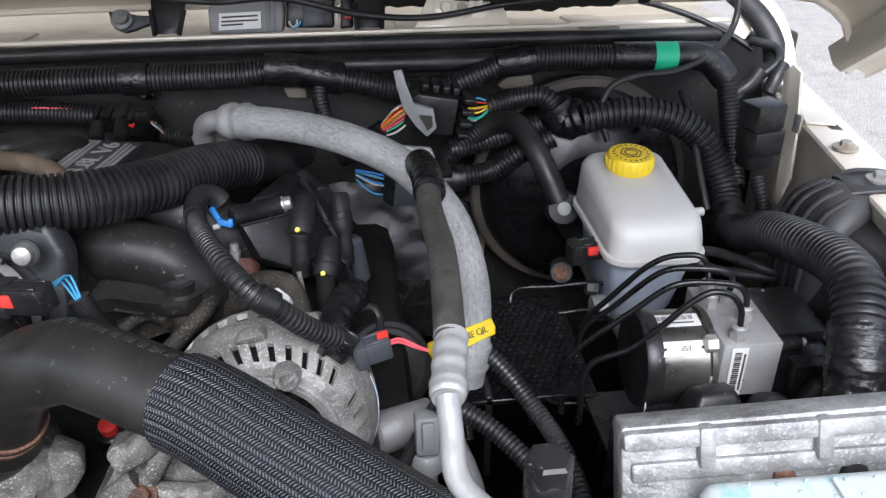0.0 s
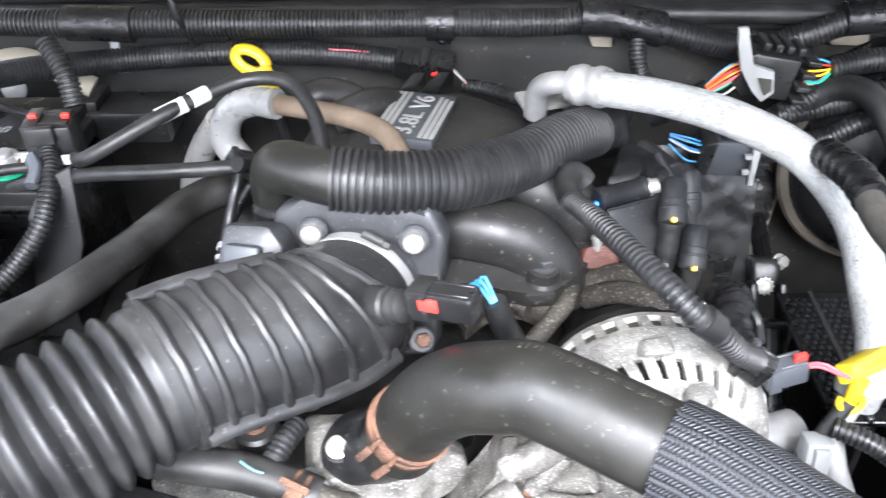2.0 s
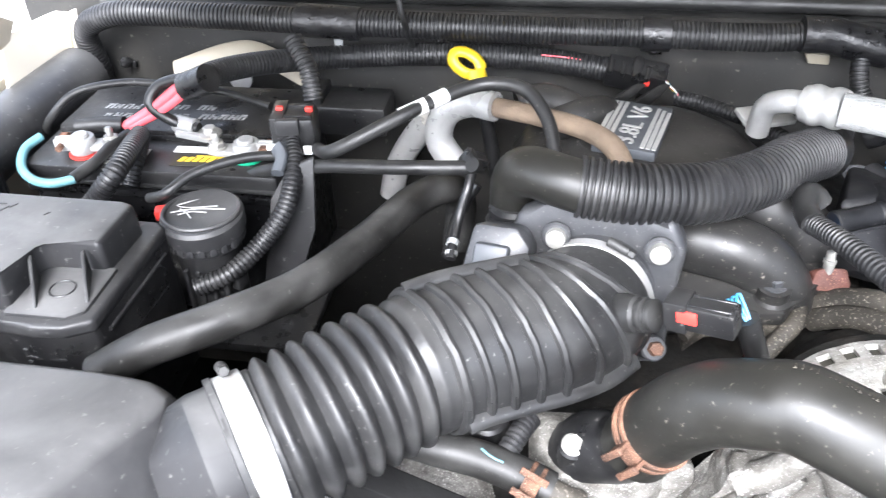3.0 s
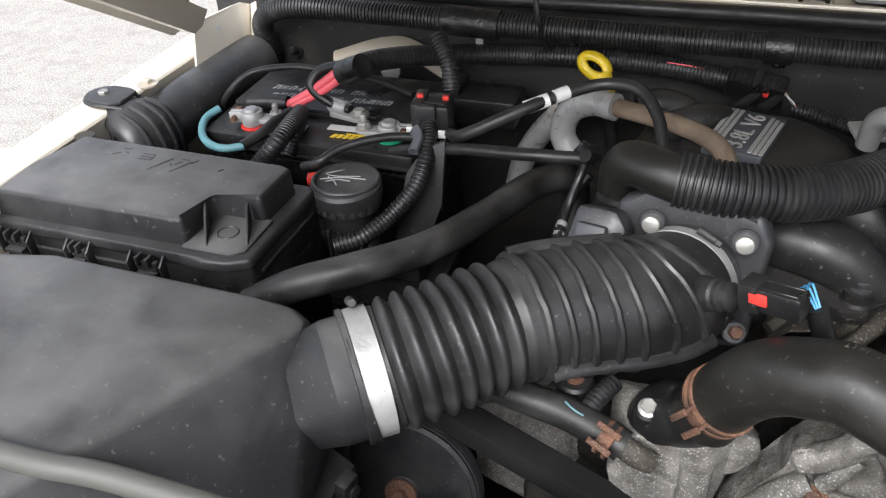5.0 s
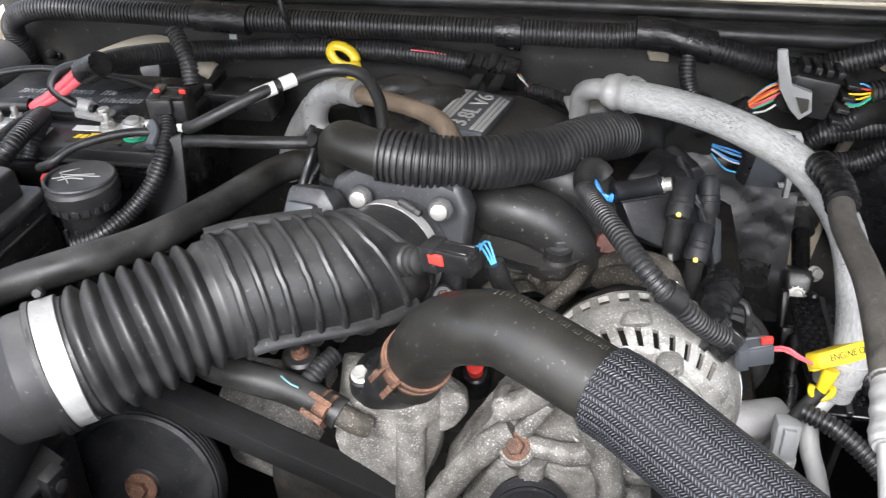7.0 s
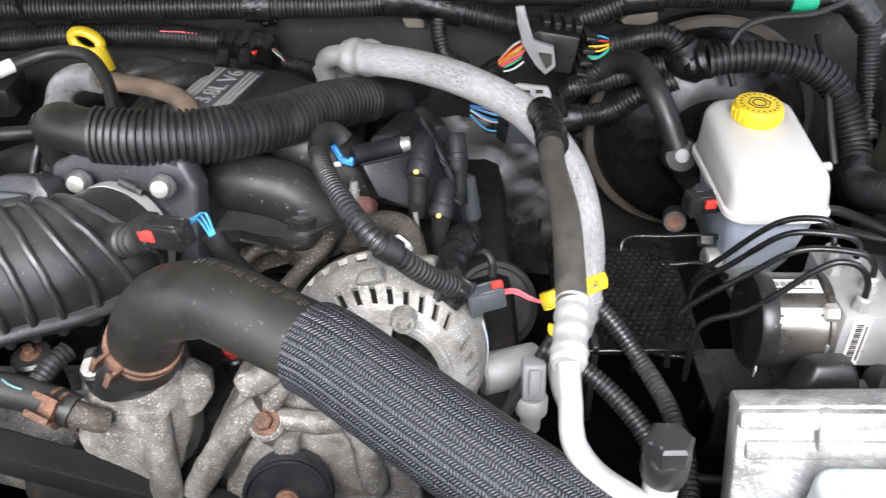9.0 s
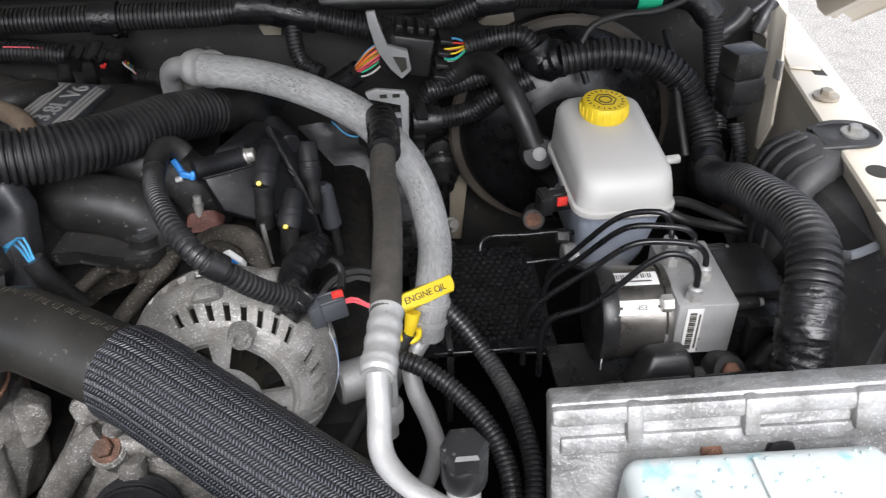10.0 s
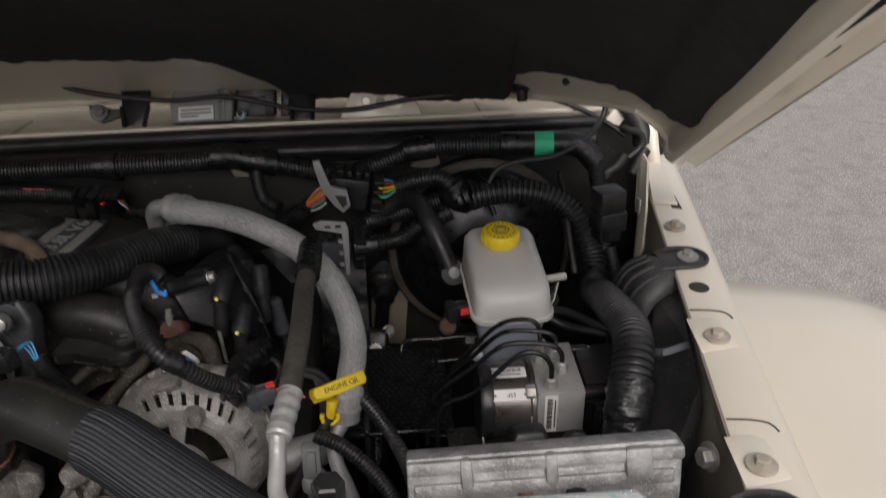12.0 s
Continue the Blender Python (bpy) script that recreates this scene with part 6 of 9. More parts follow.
def alternator():
    a = thing("alternator", (-0.073, 0.56, 0.89), "grey cast alternator with cooling slots, dull with oxide", "alternator")
    ax = V((-0.03, -0.985, 0.17)).normalized()
    c = V(ALT)
    R = 0.085
    # Drum takes the dark iron so it reads as a shaded gap.
    part("drum", lathe(B(), c - ax * 0.110, ax, [(R * 0.70, 0), (R * 0.84, 0.012), (R * 0.88, 0.035), (R * 0.88, 0.050)], 56), CASTDARK, a, "rear drum, coloured dark like the shaded gap behind the shell")
    part("stator_band", lathe(B(), c - ax * 0.074, ax, [(R * 0.93, 0), (R * 0.96, 0.002), (R * 0.96, 0.014), (R * 0.93, 0.016)], 56), CASTDARK, a, "dark laminated steel band")
    m = frame_at(c, ax)
    # front shell: hub, open bays between spokes, flat ring, shoulder with its ring of slots, skirt
    rads = [(0.16, 0.010), (0.33, 0.010), (0.345, 0.006), (0.61, 0.006), (0.63, 0.002), (0.665, 0.001), (0.68, 0.004), (0.76, 0.003), (0.80, 0.000), (0.86, -0.005), (0.915, -0.011), (0.955, -0.018), (0.985, -0.027), (1.0, -0.036), (1.0, -0.040), (1.0, -0.054), (0.99, -0.060)]
    n_ = 288
    bm = B()
    grid = [[bm.verts.new(m @ V((R * r * math.cos(2 * math.pi * (k + 1.1 * max(0, i - 8)) / n_), R * r * math.sin(2 * math.pi * (k + 1.1 * max(0, i - 8)) / n_), z))) for k in range(n_)] for i, (r, z) in enumerate(rads)]
    for i in range(len(rads) - 1):
        for k in range(n_):
            turn = (k + ALT_SPOKE) % 72
            bay = i == 2 and turn > 15
            slot = (8 <= i <= 9 and k % 8 < 3 and not 30 < turn < 42) or (i == 14 and k % 9 < 5)
            if not bay and not slot:
                bm.faces.new((grid[i][k], grid[i][(k + 1) % n_], grid[i + 1][(k + 1) % n_], grid[i + 1][k]))
    thicken(bm, -0.0045)
    for v in bm.verts:
        v.co += ax * (0.0009 * noise.noise(v.co * 90))
    part("front_shell", bm, PALECAST, a, "slotted cast front shell")
    # Black disc in place of the shade inside the shell.
    part("dark_inside", lathe(B(), c, ax, [(R * 0.95, -0.060), (R * 0.93, -0.030), (R * 0.5, -0.026), (0.01, -0.026)], 32), INK_HOLE, a, "black disc for the unlit inside behind the slots")
    for k in range(11):
        t0 = 2 * math.pi * k / 11
        part("fan_blade", slab(B(), [m @ V((r * math.cos(t0 + w), r * math.sin(t0 + w), -0.024)) for r, w in ((0.026, 0.0), (0.040, 0.10), (0.056, 0.30))] + [m @ V((r * math.cos(t0 + w), r * math.sin(t0 + w), -0.008)) for r, w in ((0.054, 0.30), (0.040, 0.10), (0.028, 0.0))], (0.0015, 0, 0.0015), 0), GREYCAST, a)
    part("bearing_boss", lathe(B(), c, ax, [(0.019, -0.004), (0.019, 0.014), (0.014, 0.017), (0.011, 0.012)], 28), PALECAST, a)
    for q in ((-0.053, 0.486, 1.036), (-0.016, 0.498, 0.932), (-0.118, 0.498, 0.930)):
        part("bolt_boss", lathe(B(), V(q) - ax * 0.010, ax, [(0.0105, 0), (0.0098, 0.009), (0.0085, 0.0115), (0.0052, 0.0115), (0.0045, 0.006)], 22), PALECAST, a)
    part("lug", rough_cast(hull(B(), [(-0.094, 0.518, 1.046), (-0.066, 0.518, 1.048), (-0.086, 0.510, 1.056), (-0.070, 0.510, 1.060), (-0.070, 0.528, 1.058), (-0.088, 0.530, 1.054), (-0.09, 0.54, 1.04), (-0.068, 0.54, 1.045)], 0.003), deep=0.0008), PALECAST, a)
    part("regulator_cover", rough_cast(hull(B(), [(-0.050, 0.540, 1.030), (-0.026, 0.540, 1.026), (-0.048, 0.545, 1.042), (-0.030, 0.545, 1.042), (-0.044, 0.556, 1.047), (-0.032, 0.556, 1.046), (-0.050, 0.58, 1.03), (-0.024, 0.58, 1.03)], 0.006, 3), deep=0.0006), PALECAST, a, "pale grey rounded cover")
    part("label", arc_band(B(), c - ax * 0.040, ax, R * 1.003, -0.7, 0.35, -0.004, 0.002), LABEL, a, "white printed label round the drum")
    part("print", arc_band(B(), c - ax * 0.040, ax, R * 1.006, -0.6, 0.25, -0.002, 0.0005), BLUE, a, "blue printed band")
    return a


ALT = (-0.073, 0.492, 0.974)
ALT_SPOKE = 10       # where the first spoke of its front shell stands
alternator()


def coil_pack():
    c = thing("coil_pack", (-0.06, 0.69, 0.97), "black ignition coil pack with plug towers", "coil pack")
    o = V((-0.0965, 0.6585, 1.0785))
    right, down = V((0.910, 0.414, 0.0)), V((0.30, -0.42, -0.86)).normalized()
    out = right.cross(down).normalized()
    if out.y > 0:
        out = -out
    def at(x, y, z=0.0):
        return o + right * x + down * y + out * z
    part("body", hull(B(), [at(0, 0), at(0.052, 0), at(0.056, 0.056), at(0.040, 0.060), at(0.006, 0.037)] + [at(0.002, 0, -0.05), at(0.052, 0, -0.05), at(0.052, 0.056, -0.05), at(0.008, 0.040, -0.05)], 0.0022), COILP, c)
    part("top_bar", lathe(B(), at(-0.004, -0.004, -0.004), right, [(0.0085, 0), (0.0098, 0.0012), (0.0098, 0.010), (0.0092, 0.0108), (0.0092, 0.040), (0.0100, 0.041), (0.0100, 0.045), (0.0086, 0.046)], 24), COILP, c)
    part("bar_lip", hull(B(), [at(x, y, z) for x in (-0.001, 0.044) for y, z in ((0.004, 0.0032), (0.0062, 0.0030), (0.004, -0.004), (0.0062, -0.004))], 0.0006, 1), COILP, c)
    part("bolt", lathe(B(), at(0.042, -0.004, -0.001), right * 0.9 + out * 0.45, [(0.0074, -0.004), (0.0074, 0.003), (0.0062, 0.0034), (0.0062, 0.0085), (0.005, 0.0095)], 20), STEEL, c, "bright bolt head")
    part("rear_block", hull(B(), [(-0.090, 0.690, 1.082), (-0.058, 0.704, 1.084), (-0.064, 0.772, 1.070), (-0.030, 0.775, 1.064), (-0.024, 0.740, 1.066), (-0.040, 0.700, 1.082), (-0.09, 0.70, 1.02), (-0.02, 0.69, 1.01), (-0.06, 0.78, 1.02), (-0.015, 0.77, 1.01), (-0.018, 0.755, 1.064)], 0.005, 3), COILP, c)
    part("ridge", rod(B(), (-0.044, 0.775, 1.062), (-0.024, 0.730, 1.062), 0.0105, 20), COILP, c)
    part("side_block", hull(B(), [at(0.046, -0.012, 0.002), at(0.046, 0.064, 0.002), at(0.074, -0.026, -0.036), at(0.084, -0.018, -0.036), at(0.086, 0.050, -0.022), at(0.092, 0.085, -0.034), at(0.060, 0.075, -0.004), at(0.05, -0.02, -0.06), at(0.085, 0.0, -0.06), at(0.09, 0.08, -0.06), at(0.05, 0.07, -0.06)], 0.003), COILP, c)
    for y in (0.000, 0.017, 0.034, 0.050):
        part("fin", hull(B(), [at(x, y + e, z) for x, z in ((0.046, 0.0045), (0.084, -0.026), (0.046, -0.02), (0.084, -0.04)) for e in (0, 0.0024)], 0.0007, 1), COILP, c)
    for a_, m_, e_ in (((-0.038, 0.682, 1.085), (-0.0438, 0.652, 1.066), (-0.046, 0.644, 1.028)), ((-0.019, 0.664, 1.052), (-0.0245, 0.640, 1.030), (-0.027, 0.632, 0.993)), ((-0.010, 0.740, 1.060), (-0.008, 0.722, 1.030), (-0.006, 0.715, 0.995))):
        a_, m_, e_ = V(a_), V(m_), V(e_)
        tw = part("tower", lathe(B(), a_, m_ - a_, [(0.0085, 0), (0.0104, 0.003), (0.0104, (m_ - a_).length * 0.55), (0.0112, (m_ - a_).length * 0.57), (0.0112, (m_ - a_).length), (0.0096, (m_ - a_).length + 0.003)], 24), COILP, c)
        part("collar", lathe(B(), m_ - (m_ - a_) * 0.28, m_ - a_, [(0.0112, 0), (0.0117, 0.0006), (0.0117, 0.0020), (0.0112, 0.0026)], 24), COILP, tw)
        part("boot", tube(B(), [m_, m_ * 0.6 + e_ * 0.4 + V((0, -0.001, 0)), e_], 0.0082, 18, 0.003, radius=lambda u: 1.0 + (0.12 if u < 0.12 or 0.55 < u < 0.66 else 0)), RUBBER, tw, "black rubber boot")
    part("boot", rod(B(), (0.000, 0.748, 1.006), (0.008, 0.742, 0.955), 0.0105, 20, 0.4), DARKGREY, c, "grey rubber boot")
    part("lead", tube(B(), [(0.008, 0.742, 0.956), (0.012, 0.738, 0.93), (0.016, 0.74, 0.89)], 0.006, 12), RUBBER, c)
    part("rod", rod(B(), (-0.0475, 0.636, 1.036), (-0.043, 0.628, 0.995), 0.0024, 10), STEEL, c, "thin bright rod")
    for p in ((-0.0455, 0.6405, 1.0755), (-0.0265, 0.628, 1.0375)):
        part("paint_dot", lathe(B(), p, (0, -0.75, 0.6), [(0.0024, -0.003), (0.0024, 0.0008), (0.0018, 0.0014)], 12), YELLOW, c, "yellow paint dot")
    part("strap", tube(B(), [(-0.043, 0.728, 1.083), (-0.030, 0.704, 1.066), (-0.014, 0.690, 1.034), (-0.002, 0.684, 0.990)], 0.0036, 10, 0.006, flat=0.55), COILP, c)
    for q in ((-0.022, 0.696, 1.052), (-0.009, 0.687, 1.015)):
        part("strap_clip", box(B(), q, (0.010, 0.006, 0.006), (20, 40, -30), 0.0015), COILP, c)
    return c


coil_pack()
lb = thing("lift_bracket", (-0.1015, 0.645, 1.03), "red-brown engine bracket with a stud", "bracket")
LB = V((-0.1015, 0.645, 1.043))
part("foot", hull(B(), [LB + V((-0.014, -0.010, -0.012)), LB + V((0.020, -0.010, -0.012)), LB + V((-0.009, -0.002, 0.006)), LB + V((0.013, 0.0, 0.007)), LB + V((0.018, 0.010, -0.004)), LB + V((-0.014, 0.016, -0.012)), LB + V((0.020, 0.016, -0.012))], 0.003), REDOX, lb)
part("stud", lathe(B(), LB, (0, 0.2, 1), [(0.0042, -0.004), (0.0042, 0.009), (0.0050, 0.0095), (0.0050, 0.012), (0.0038, 0.0125), (0.0038, 0.0185), (0.0028, 0.0195)], 16), STEEL, lb)
hose("coolant_pipe", [(-0.104, 0.640, 1.016), (-0.088, 0.628, 1.031), (-0.070, 0.612, 1.043), (-0.054, 0.597, 1.046), (-0.045, 0.575, 1.034), (-0.044, 0.560, 1.012), (-0.048, 0.552, 0.985)], 0.0095, "dirty brown curved metal pipe above the alternator", "pipe", PIPEDIRT, group="coolant pipes", seg=20)
hose("coolant_pipe", [(-0.108, 0.630, 1.006), (-0.092, 0.615, 1.024), (-0.076, 0.597, 1.036), (-0.064, 0.580, 1.036), (-0.060, 0.562, 1.020), (-0.062, 0.548, 0.995)], 0.0095, "dirty brown curved metal pipe above the alternator", "pipe", PIPEDIRT, group="coolant pipes", seg=20)
lc = thing("lower_manifold", (-0.16, 0.61, 0.96), "dirt-caked cast lower manifold flange below the runners", "manifold")
part("plate", rough_cast(slab(B(), [(-0.207, 0.612, 0.992), (-0.188, 0.626, 1.002), (-0.165, 0.618, 1.016), (-0.150, 0.604, 1.016), (-0.138, 0.598, 1.014), (-0.128, 0.612, 1.016), (-0.118, 0.640, 1.018), (-0.122, 0.66, 1.016), (-0.215, 0.66, 0.998)], (0, 0.004, -0.022), 0.002), deep=0.001), PIPEDIRT, lc)
part("rim", tube(B(), [(-0.118, 0.644, 1.020), (-0.127, 0.610, 1.019), (-0.140, 0.596, 1.012), (-0.153, 0.584, 1.003), (-0.168, 0.570, 0.990), (-0.180, 0.560, 0.970)], 0.0075, 16), PIPEDIRT, lc)
part("rim", tube(B(), [(-0.210, 0.608, 0.996), (-0.192, 0.624, 1.004), (-0.172, 0.618, 1.014), (-0.158, 0.606, 1.013)], 0.0060, 16), PIPEDIRT, lc)
al_loom = loom("alternator_loom", [(-0.128, 0.640, 1.095), (-0.118, 0.590, 1.112), (-0.104, 0.545, 1.120), (-0.087, 0.508, 1.120), (-0.070, 0.490, 1.110), (-0.053, 0.490, 1.094), (-0.034, 0.500, 1.070), (-0.014, 0.512, 1.050)], 0.0086, "corrugated loom running to the alternator plug", (0.0046, 0.0015), seg=16)
hose("loom_end", [(-0.111, 0.677, 1.088), (-0.117, 0.677, 1.095), (-0.126, 0.668, 1.100), (-0.129, 0.650, 1.098), (-0.127, 0.630, 1.099)], 0.0096, "smooth bent sleeve at the loom's end", "sleeve", RUBBER, seg=16)
bc = thing("blue_clip", (-0.112, 0.662, 1.077), "small bright blue T-shaped connector clip", "clip")
part("stem", box(B(), (-0.1155, 0.666, 1.0805), (0.0050, 0.005, 0.018), (-25, -35, 0), 0.0012), BLUE, bc)
part("crossbar", box(B(), (-0.108, 0.661, 1.0755), (0.014, 0.006, 0.0055), (-20, 12, -10), 0.0012), BLUE, bc)
part("latch", box(B(), (-0.1035, 0.660, 1.0760), (0.004, 0.008, 0.0075), (-20, 12, -10), 0.001), BLUE, bc)
part("nub", rod(B(), (-0.119, 0.660, 1.0725), (-0.113, 0.660, 1.0735), 0.0026, 10), LABEL, bc, "white plastic nub")


def plug(name, at, rot, size, label, material=BLACK, tab=None, tab_at=(0, -0.5, 0.2)):
    p = thing(name, at, label, "connector", "wire connectors")
    m = pose(*at, *rot)
    part("shell", box(B(), at, size, rot, min(size) * 0.12), material, p)
    w, d, h = size
    part("collar", box(B(), m @ V((-w * 0.30, 0, 0)), (w * 0.3, d * 1.16, h * 1.16), rot, 0.001), material, p)
    for k in (-1, 1):
        part("rib", box(B(), m @ V((w * 0.15, k * d * 0.32, h * 0.5)), (w * 0.6, d * 0.14, h * 0.14), rot, 0.0005, 1), material, p)
    if tab:
        part("lock_tab", box(B(), m @ V((tab_at[0] * w, tab_at[1] * d, tab_at[2] * h)), (w * 0.3, d * 0.25, h * 0.5), rot, 0.001), tab, p, "coloured locking tab")
    return p


sb = thing("sensor_boss", (-0.255, 0.519, 1.094), "ribbed black rubber boss under the air sensor plug", "sensor boss")
part("boss", lathe(B(), (-0.262, 0.524, 1.088), (0.80, -0.46, 0.38), [(0.0140, -0.010), (0.0130, 0.004), (0.0110, 0.006), (0.0120, 0.008), (0.0120, 0.011), (0.0100, 0.012), (0.0100, 0.014), (0.0112, 0.015), (0.0112, 0.018), (0.008, 0.020)], 32), RUBBER, sb)
plug("sensor_plug", (-0.222, 0.500, 1.112), (0, -10, -25), (0.046, 0.017, 0.019), "black air sensor plug with a red lock", BLACK, RED, (-0.15, -0.46, 0.1))
for k in range(3):
    o = V((0.0030 * (k - 1), 0.002 * k, 0.001 * k))
    hose("sensor_wire", [V((-0.206, 0.491, 1.114)) + o, V((-0.200, 0.519, 1.112)) + o, V((-0.190, 0.510, 1.100)) + o * 0.4], 0.0009, "light blue wire at the air sensor", "wire", CYAN, group="sensor wires", seg=8)
hose("sensor_loom", [(-0.191, 0.513, 1.101), (-0.185, 0.512, 1.085), (-0.172, 0.522, 1.050)], 0.0082, "short black sleeve on the sensor wires", "sleeve", RUBBER)
plug("alternator_plug", (-0.014, 0.515, 1.044), (0, 25, -30), (0.024, 0.018, 0.020), "black alternator plug with a red lock", BLACK, RED, (-0.2, -0.4, 0.4))
plug("sensor_plug", (0.010, 0.520, 1.032), (0, -8, 12), (0.030, 0.016, 0.018), "blue-grey sensor plug with a red lock", DARKGREY, RED, (0.35, -0.1, 0.55))
for k in range(2):
    hose("red_wire", [V((0.021, 0.520, 1.035)) + V((0, 0, 0.002 * k)), V((0.032, 0.515, 1.041)) + V((0, 0, 0.003 * k)), V((0.042, 0.510, 1.039)) + V((0, 0, 0.002 * k)), (0.053, 0.512, 1.033)], 0.0012, "thin red sensor wire", "wire", REDCABLE, group="sensor wires", seg=8)
solo("taped_lead", wrinkle(tube(B(), [(-0.004, 0.620, 1.020), (-0.001, 0.600, 1.031), (-0.012, 0.570, 1.040), (-0.017, 0.545, 1.042), (-0.014, 0.520, 1.044)], 0.0135, 28, 0.0018, radius=lambda u: 1.05 - 0.3 * u), 0.0022, 150, (-0.1, -0.9, 0.2)), TAPE, "wiring lead wrapped in crumpled black tape", "taped lead")
hose("compressor_wire", [(0.000, 0.600, 1.013), (0.013, 0.600, 1.019), (0.020, 0.595, 1.010), (0.019, 0.580, 1.003)], 0.0035, "black wire on the compressor", "wire", RUBBER, seg=8)
ep = thing("engine_plug", (-0.241, 0.930, 1.075), "black multi-way wiring plug with thin coloured wires", "connector", "wire connectors")
EPQ = V((-0.245, 0.930, 1.075))
EPM = basis(EPQ, V((-0.217, 0.925, 1.070)) - V((-0.270, 0.935, 1.075)), (0, 0.4, 0.9))
for nm, x0, x1, h in (("shell", -0.034, -0.004, 0.013), ("collar", -0.008, 0.004, 0.017), ("front_shell", 0.002, 0.030, 0.0145)):
    part(nm, box(B(), EPM @ V(((x0 + x1) / 2, 0, -0.006)), (x1 - x0, 0.026, h * 2), (20, 8, -8), 0.003), BLACK, ep)
for k in range(4):
    part("rib", box(B(), EPM @ V((-0.028 + 0.013 * k, 0.004, 0.010)), (0.005, 0.020, 0.006), (20, 8, -8), 0.001), BLACK, ep)
part("lock_tab", box(B(), EPM @ V((0.012, -0.006, 0.012)), (0.006, 0.006, 0.004), (20, 8, -8), 0.001), RED, ep, "small red lock")
for k, c_ in enumerate((WHITEW, REDCABLE, YLABEL, CYAN, TAN)):
    o = V((0.002 * k, 0.001 * k, -0.0028 * k + 0.004))
    hose("plug_wire", [EPM @ V((0.028, 0, -0.004)) + o, V((-0.214, 0.915, 1.070)) + o, V((-0.205, 0.910, 1.065)) + o * 0.8, V((-0.202, 0.915, 1.058)) + o * 0.4], 0.0010, "thin coloured wire leaving the plug", "wire", c_, group="plug wires", seg=6)
hose("engine_loom", [(-0.204, 0.918, 1.058), (-0.184, 0.910, 1.058), (-0.153, 0.890, 1.057), (-0.122, 0.865, 1.056), (-0.095, 0.835, 1.050), (-0.080, 0.82, 1.04)], 0.0080, "corrugated loom running from the plug to the coil pack", "wiring loom", LOOM, (0.0044, 0.0013))

# dark bulk below: block and heads
eb = thing("engine_block", (-0.15, 0.7, 0.60), "dirty metal engine block and heads, gap shade in the colour", "engine block")
part("block", hull(B(), [(-0.36, 0.52, 0.90), (0.05, 0.52, 0.90), (0.05, 0.93, 0.95), (-0.38, 0.93, 0.95), (-0.36, 0.50, 0.60), (0.05, 0.50, 0.60), (0.03, 0.93, 0.60), (-0.36, 0.93, 0.60)], 0.02), CASTDARK, eb)
part("front_cover", hull(B(), [(-0.40, 0.48, 0.86), (-0.02, 0.48, 0.86), (-0.06, 0.46, 0.62), (-0.38, 0.46, 0.62), (-0.40, 0.54, 0.88), (-0.02, 0.54, 0.88), (-0.06, 0.54, 0.62), (-0.38, 0.54, 0.62)], 0.015), CASTDARK, eb)
part("pump_casting", hull(B(), [(-0.46, 0.53, 0.90), (-0.38, 0.50, 0.89), (-0.34, 0.51, 0.85), (-0.45, 0.51, 0.83), (-0.46, 0.58, 0.91), (-0.35, 0.58, 0.91), (-0.40, 0.58, 0.80), (-0.36, 0.49, 0.82)], 0.004), CAST, eb)
part("rocker_cover", hull(B(), [(-0.10, 0.60, 1.00), (-0.05, 0.58, 0.985), (-0.02, 0.60, 0.93), (-0.12, 0.60, 0.93), (-0.10, 0.90, 1.01), (-0.03, 0.90, 1.0), (0.02, 0.90, 0.93), (-0.12, 0.90, 0.93)], 0.012), CASTDARK, eb)

hose("red_wire", [(-0.348, 0.945, 1.088), (-0.313, 0.943, 1.086), (-0.269, 0.940, 1.079)], 0.0009, "thin pink wire running along the loom", "wire", REDCABLE, seg=8)

cp = thing("ac_compressor", (0.030, 0.672, 0.895), "dull grey round compressor body behind the alternator", "compressor")
CQ = V((0.030, 0.672, 0.895))
cax = V((0.25, -0.72, 0.55)).normalized()
part("drum", lathe(B(), CQ - cax * 0.06, cax, [(0.046, 0), (0.049, 0.004), (0.049, 0.055), (0.046, 0.060), (0.041, 0.061), (0.039, 0.058), (0.020, 0.058), (0.0, 0.060)], 44), GREYCAST, cp)
part("lower_sleeve", rod(B(), (0.008, 0.550, 0.917), (0.063, 0.570, 0.914), 0.019, 24), MACHINED, cp, "bright metal sleeve")
rp = thing("sender_plug", (-0.194, 0.516, 0.975), "black sender with a red top below the radiator hose", "sender")
RQ = V((-0.213, 0.565, 0.938))
part("cap", lathe(B(), RQ, (0, -0.3, 1), [(0.007, -0.006), (0.008, 0), (0.008, 0.005), (0.006, 0.006)], 20), RED, rp, "red cap")
part("body", rod(B(), RQ + V((0, 0.002, -0.005)), RQ + V((0, 0.012, -0.07)), 0.013, 18), BLACK, rp)

band(al_loom, "clip", [(-0.066, 0.489, 1.107), (-0.056, 0.490, 1.098)], 0.0104, BLACK, "black loom clip")
part("clip_tag", slab(B(), [(-0.062, 0.516, 1.090), (-0.056, 0.514, 1.094), (-0.048, 0.516, 1.084), (-0.046, 0.520, 1.076), (-0.052, 0.520, 1.080)], (0.001, 0.004, 0.002), 0.001), LABEL, al_loom, "white clip tag with a blue smear")
part("tag_print", slab(B(), [(-0.059, 0.5145, 1.0895), (-0.054, 0.5145, 1.0900), (-0.050, 0.5165, 1.0835), (-0.053, 0.5170, 1.0830)], (0, -0.0014, 0.0004), 0), BLUE, al_loom)

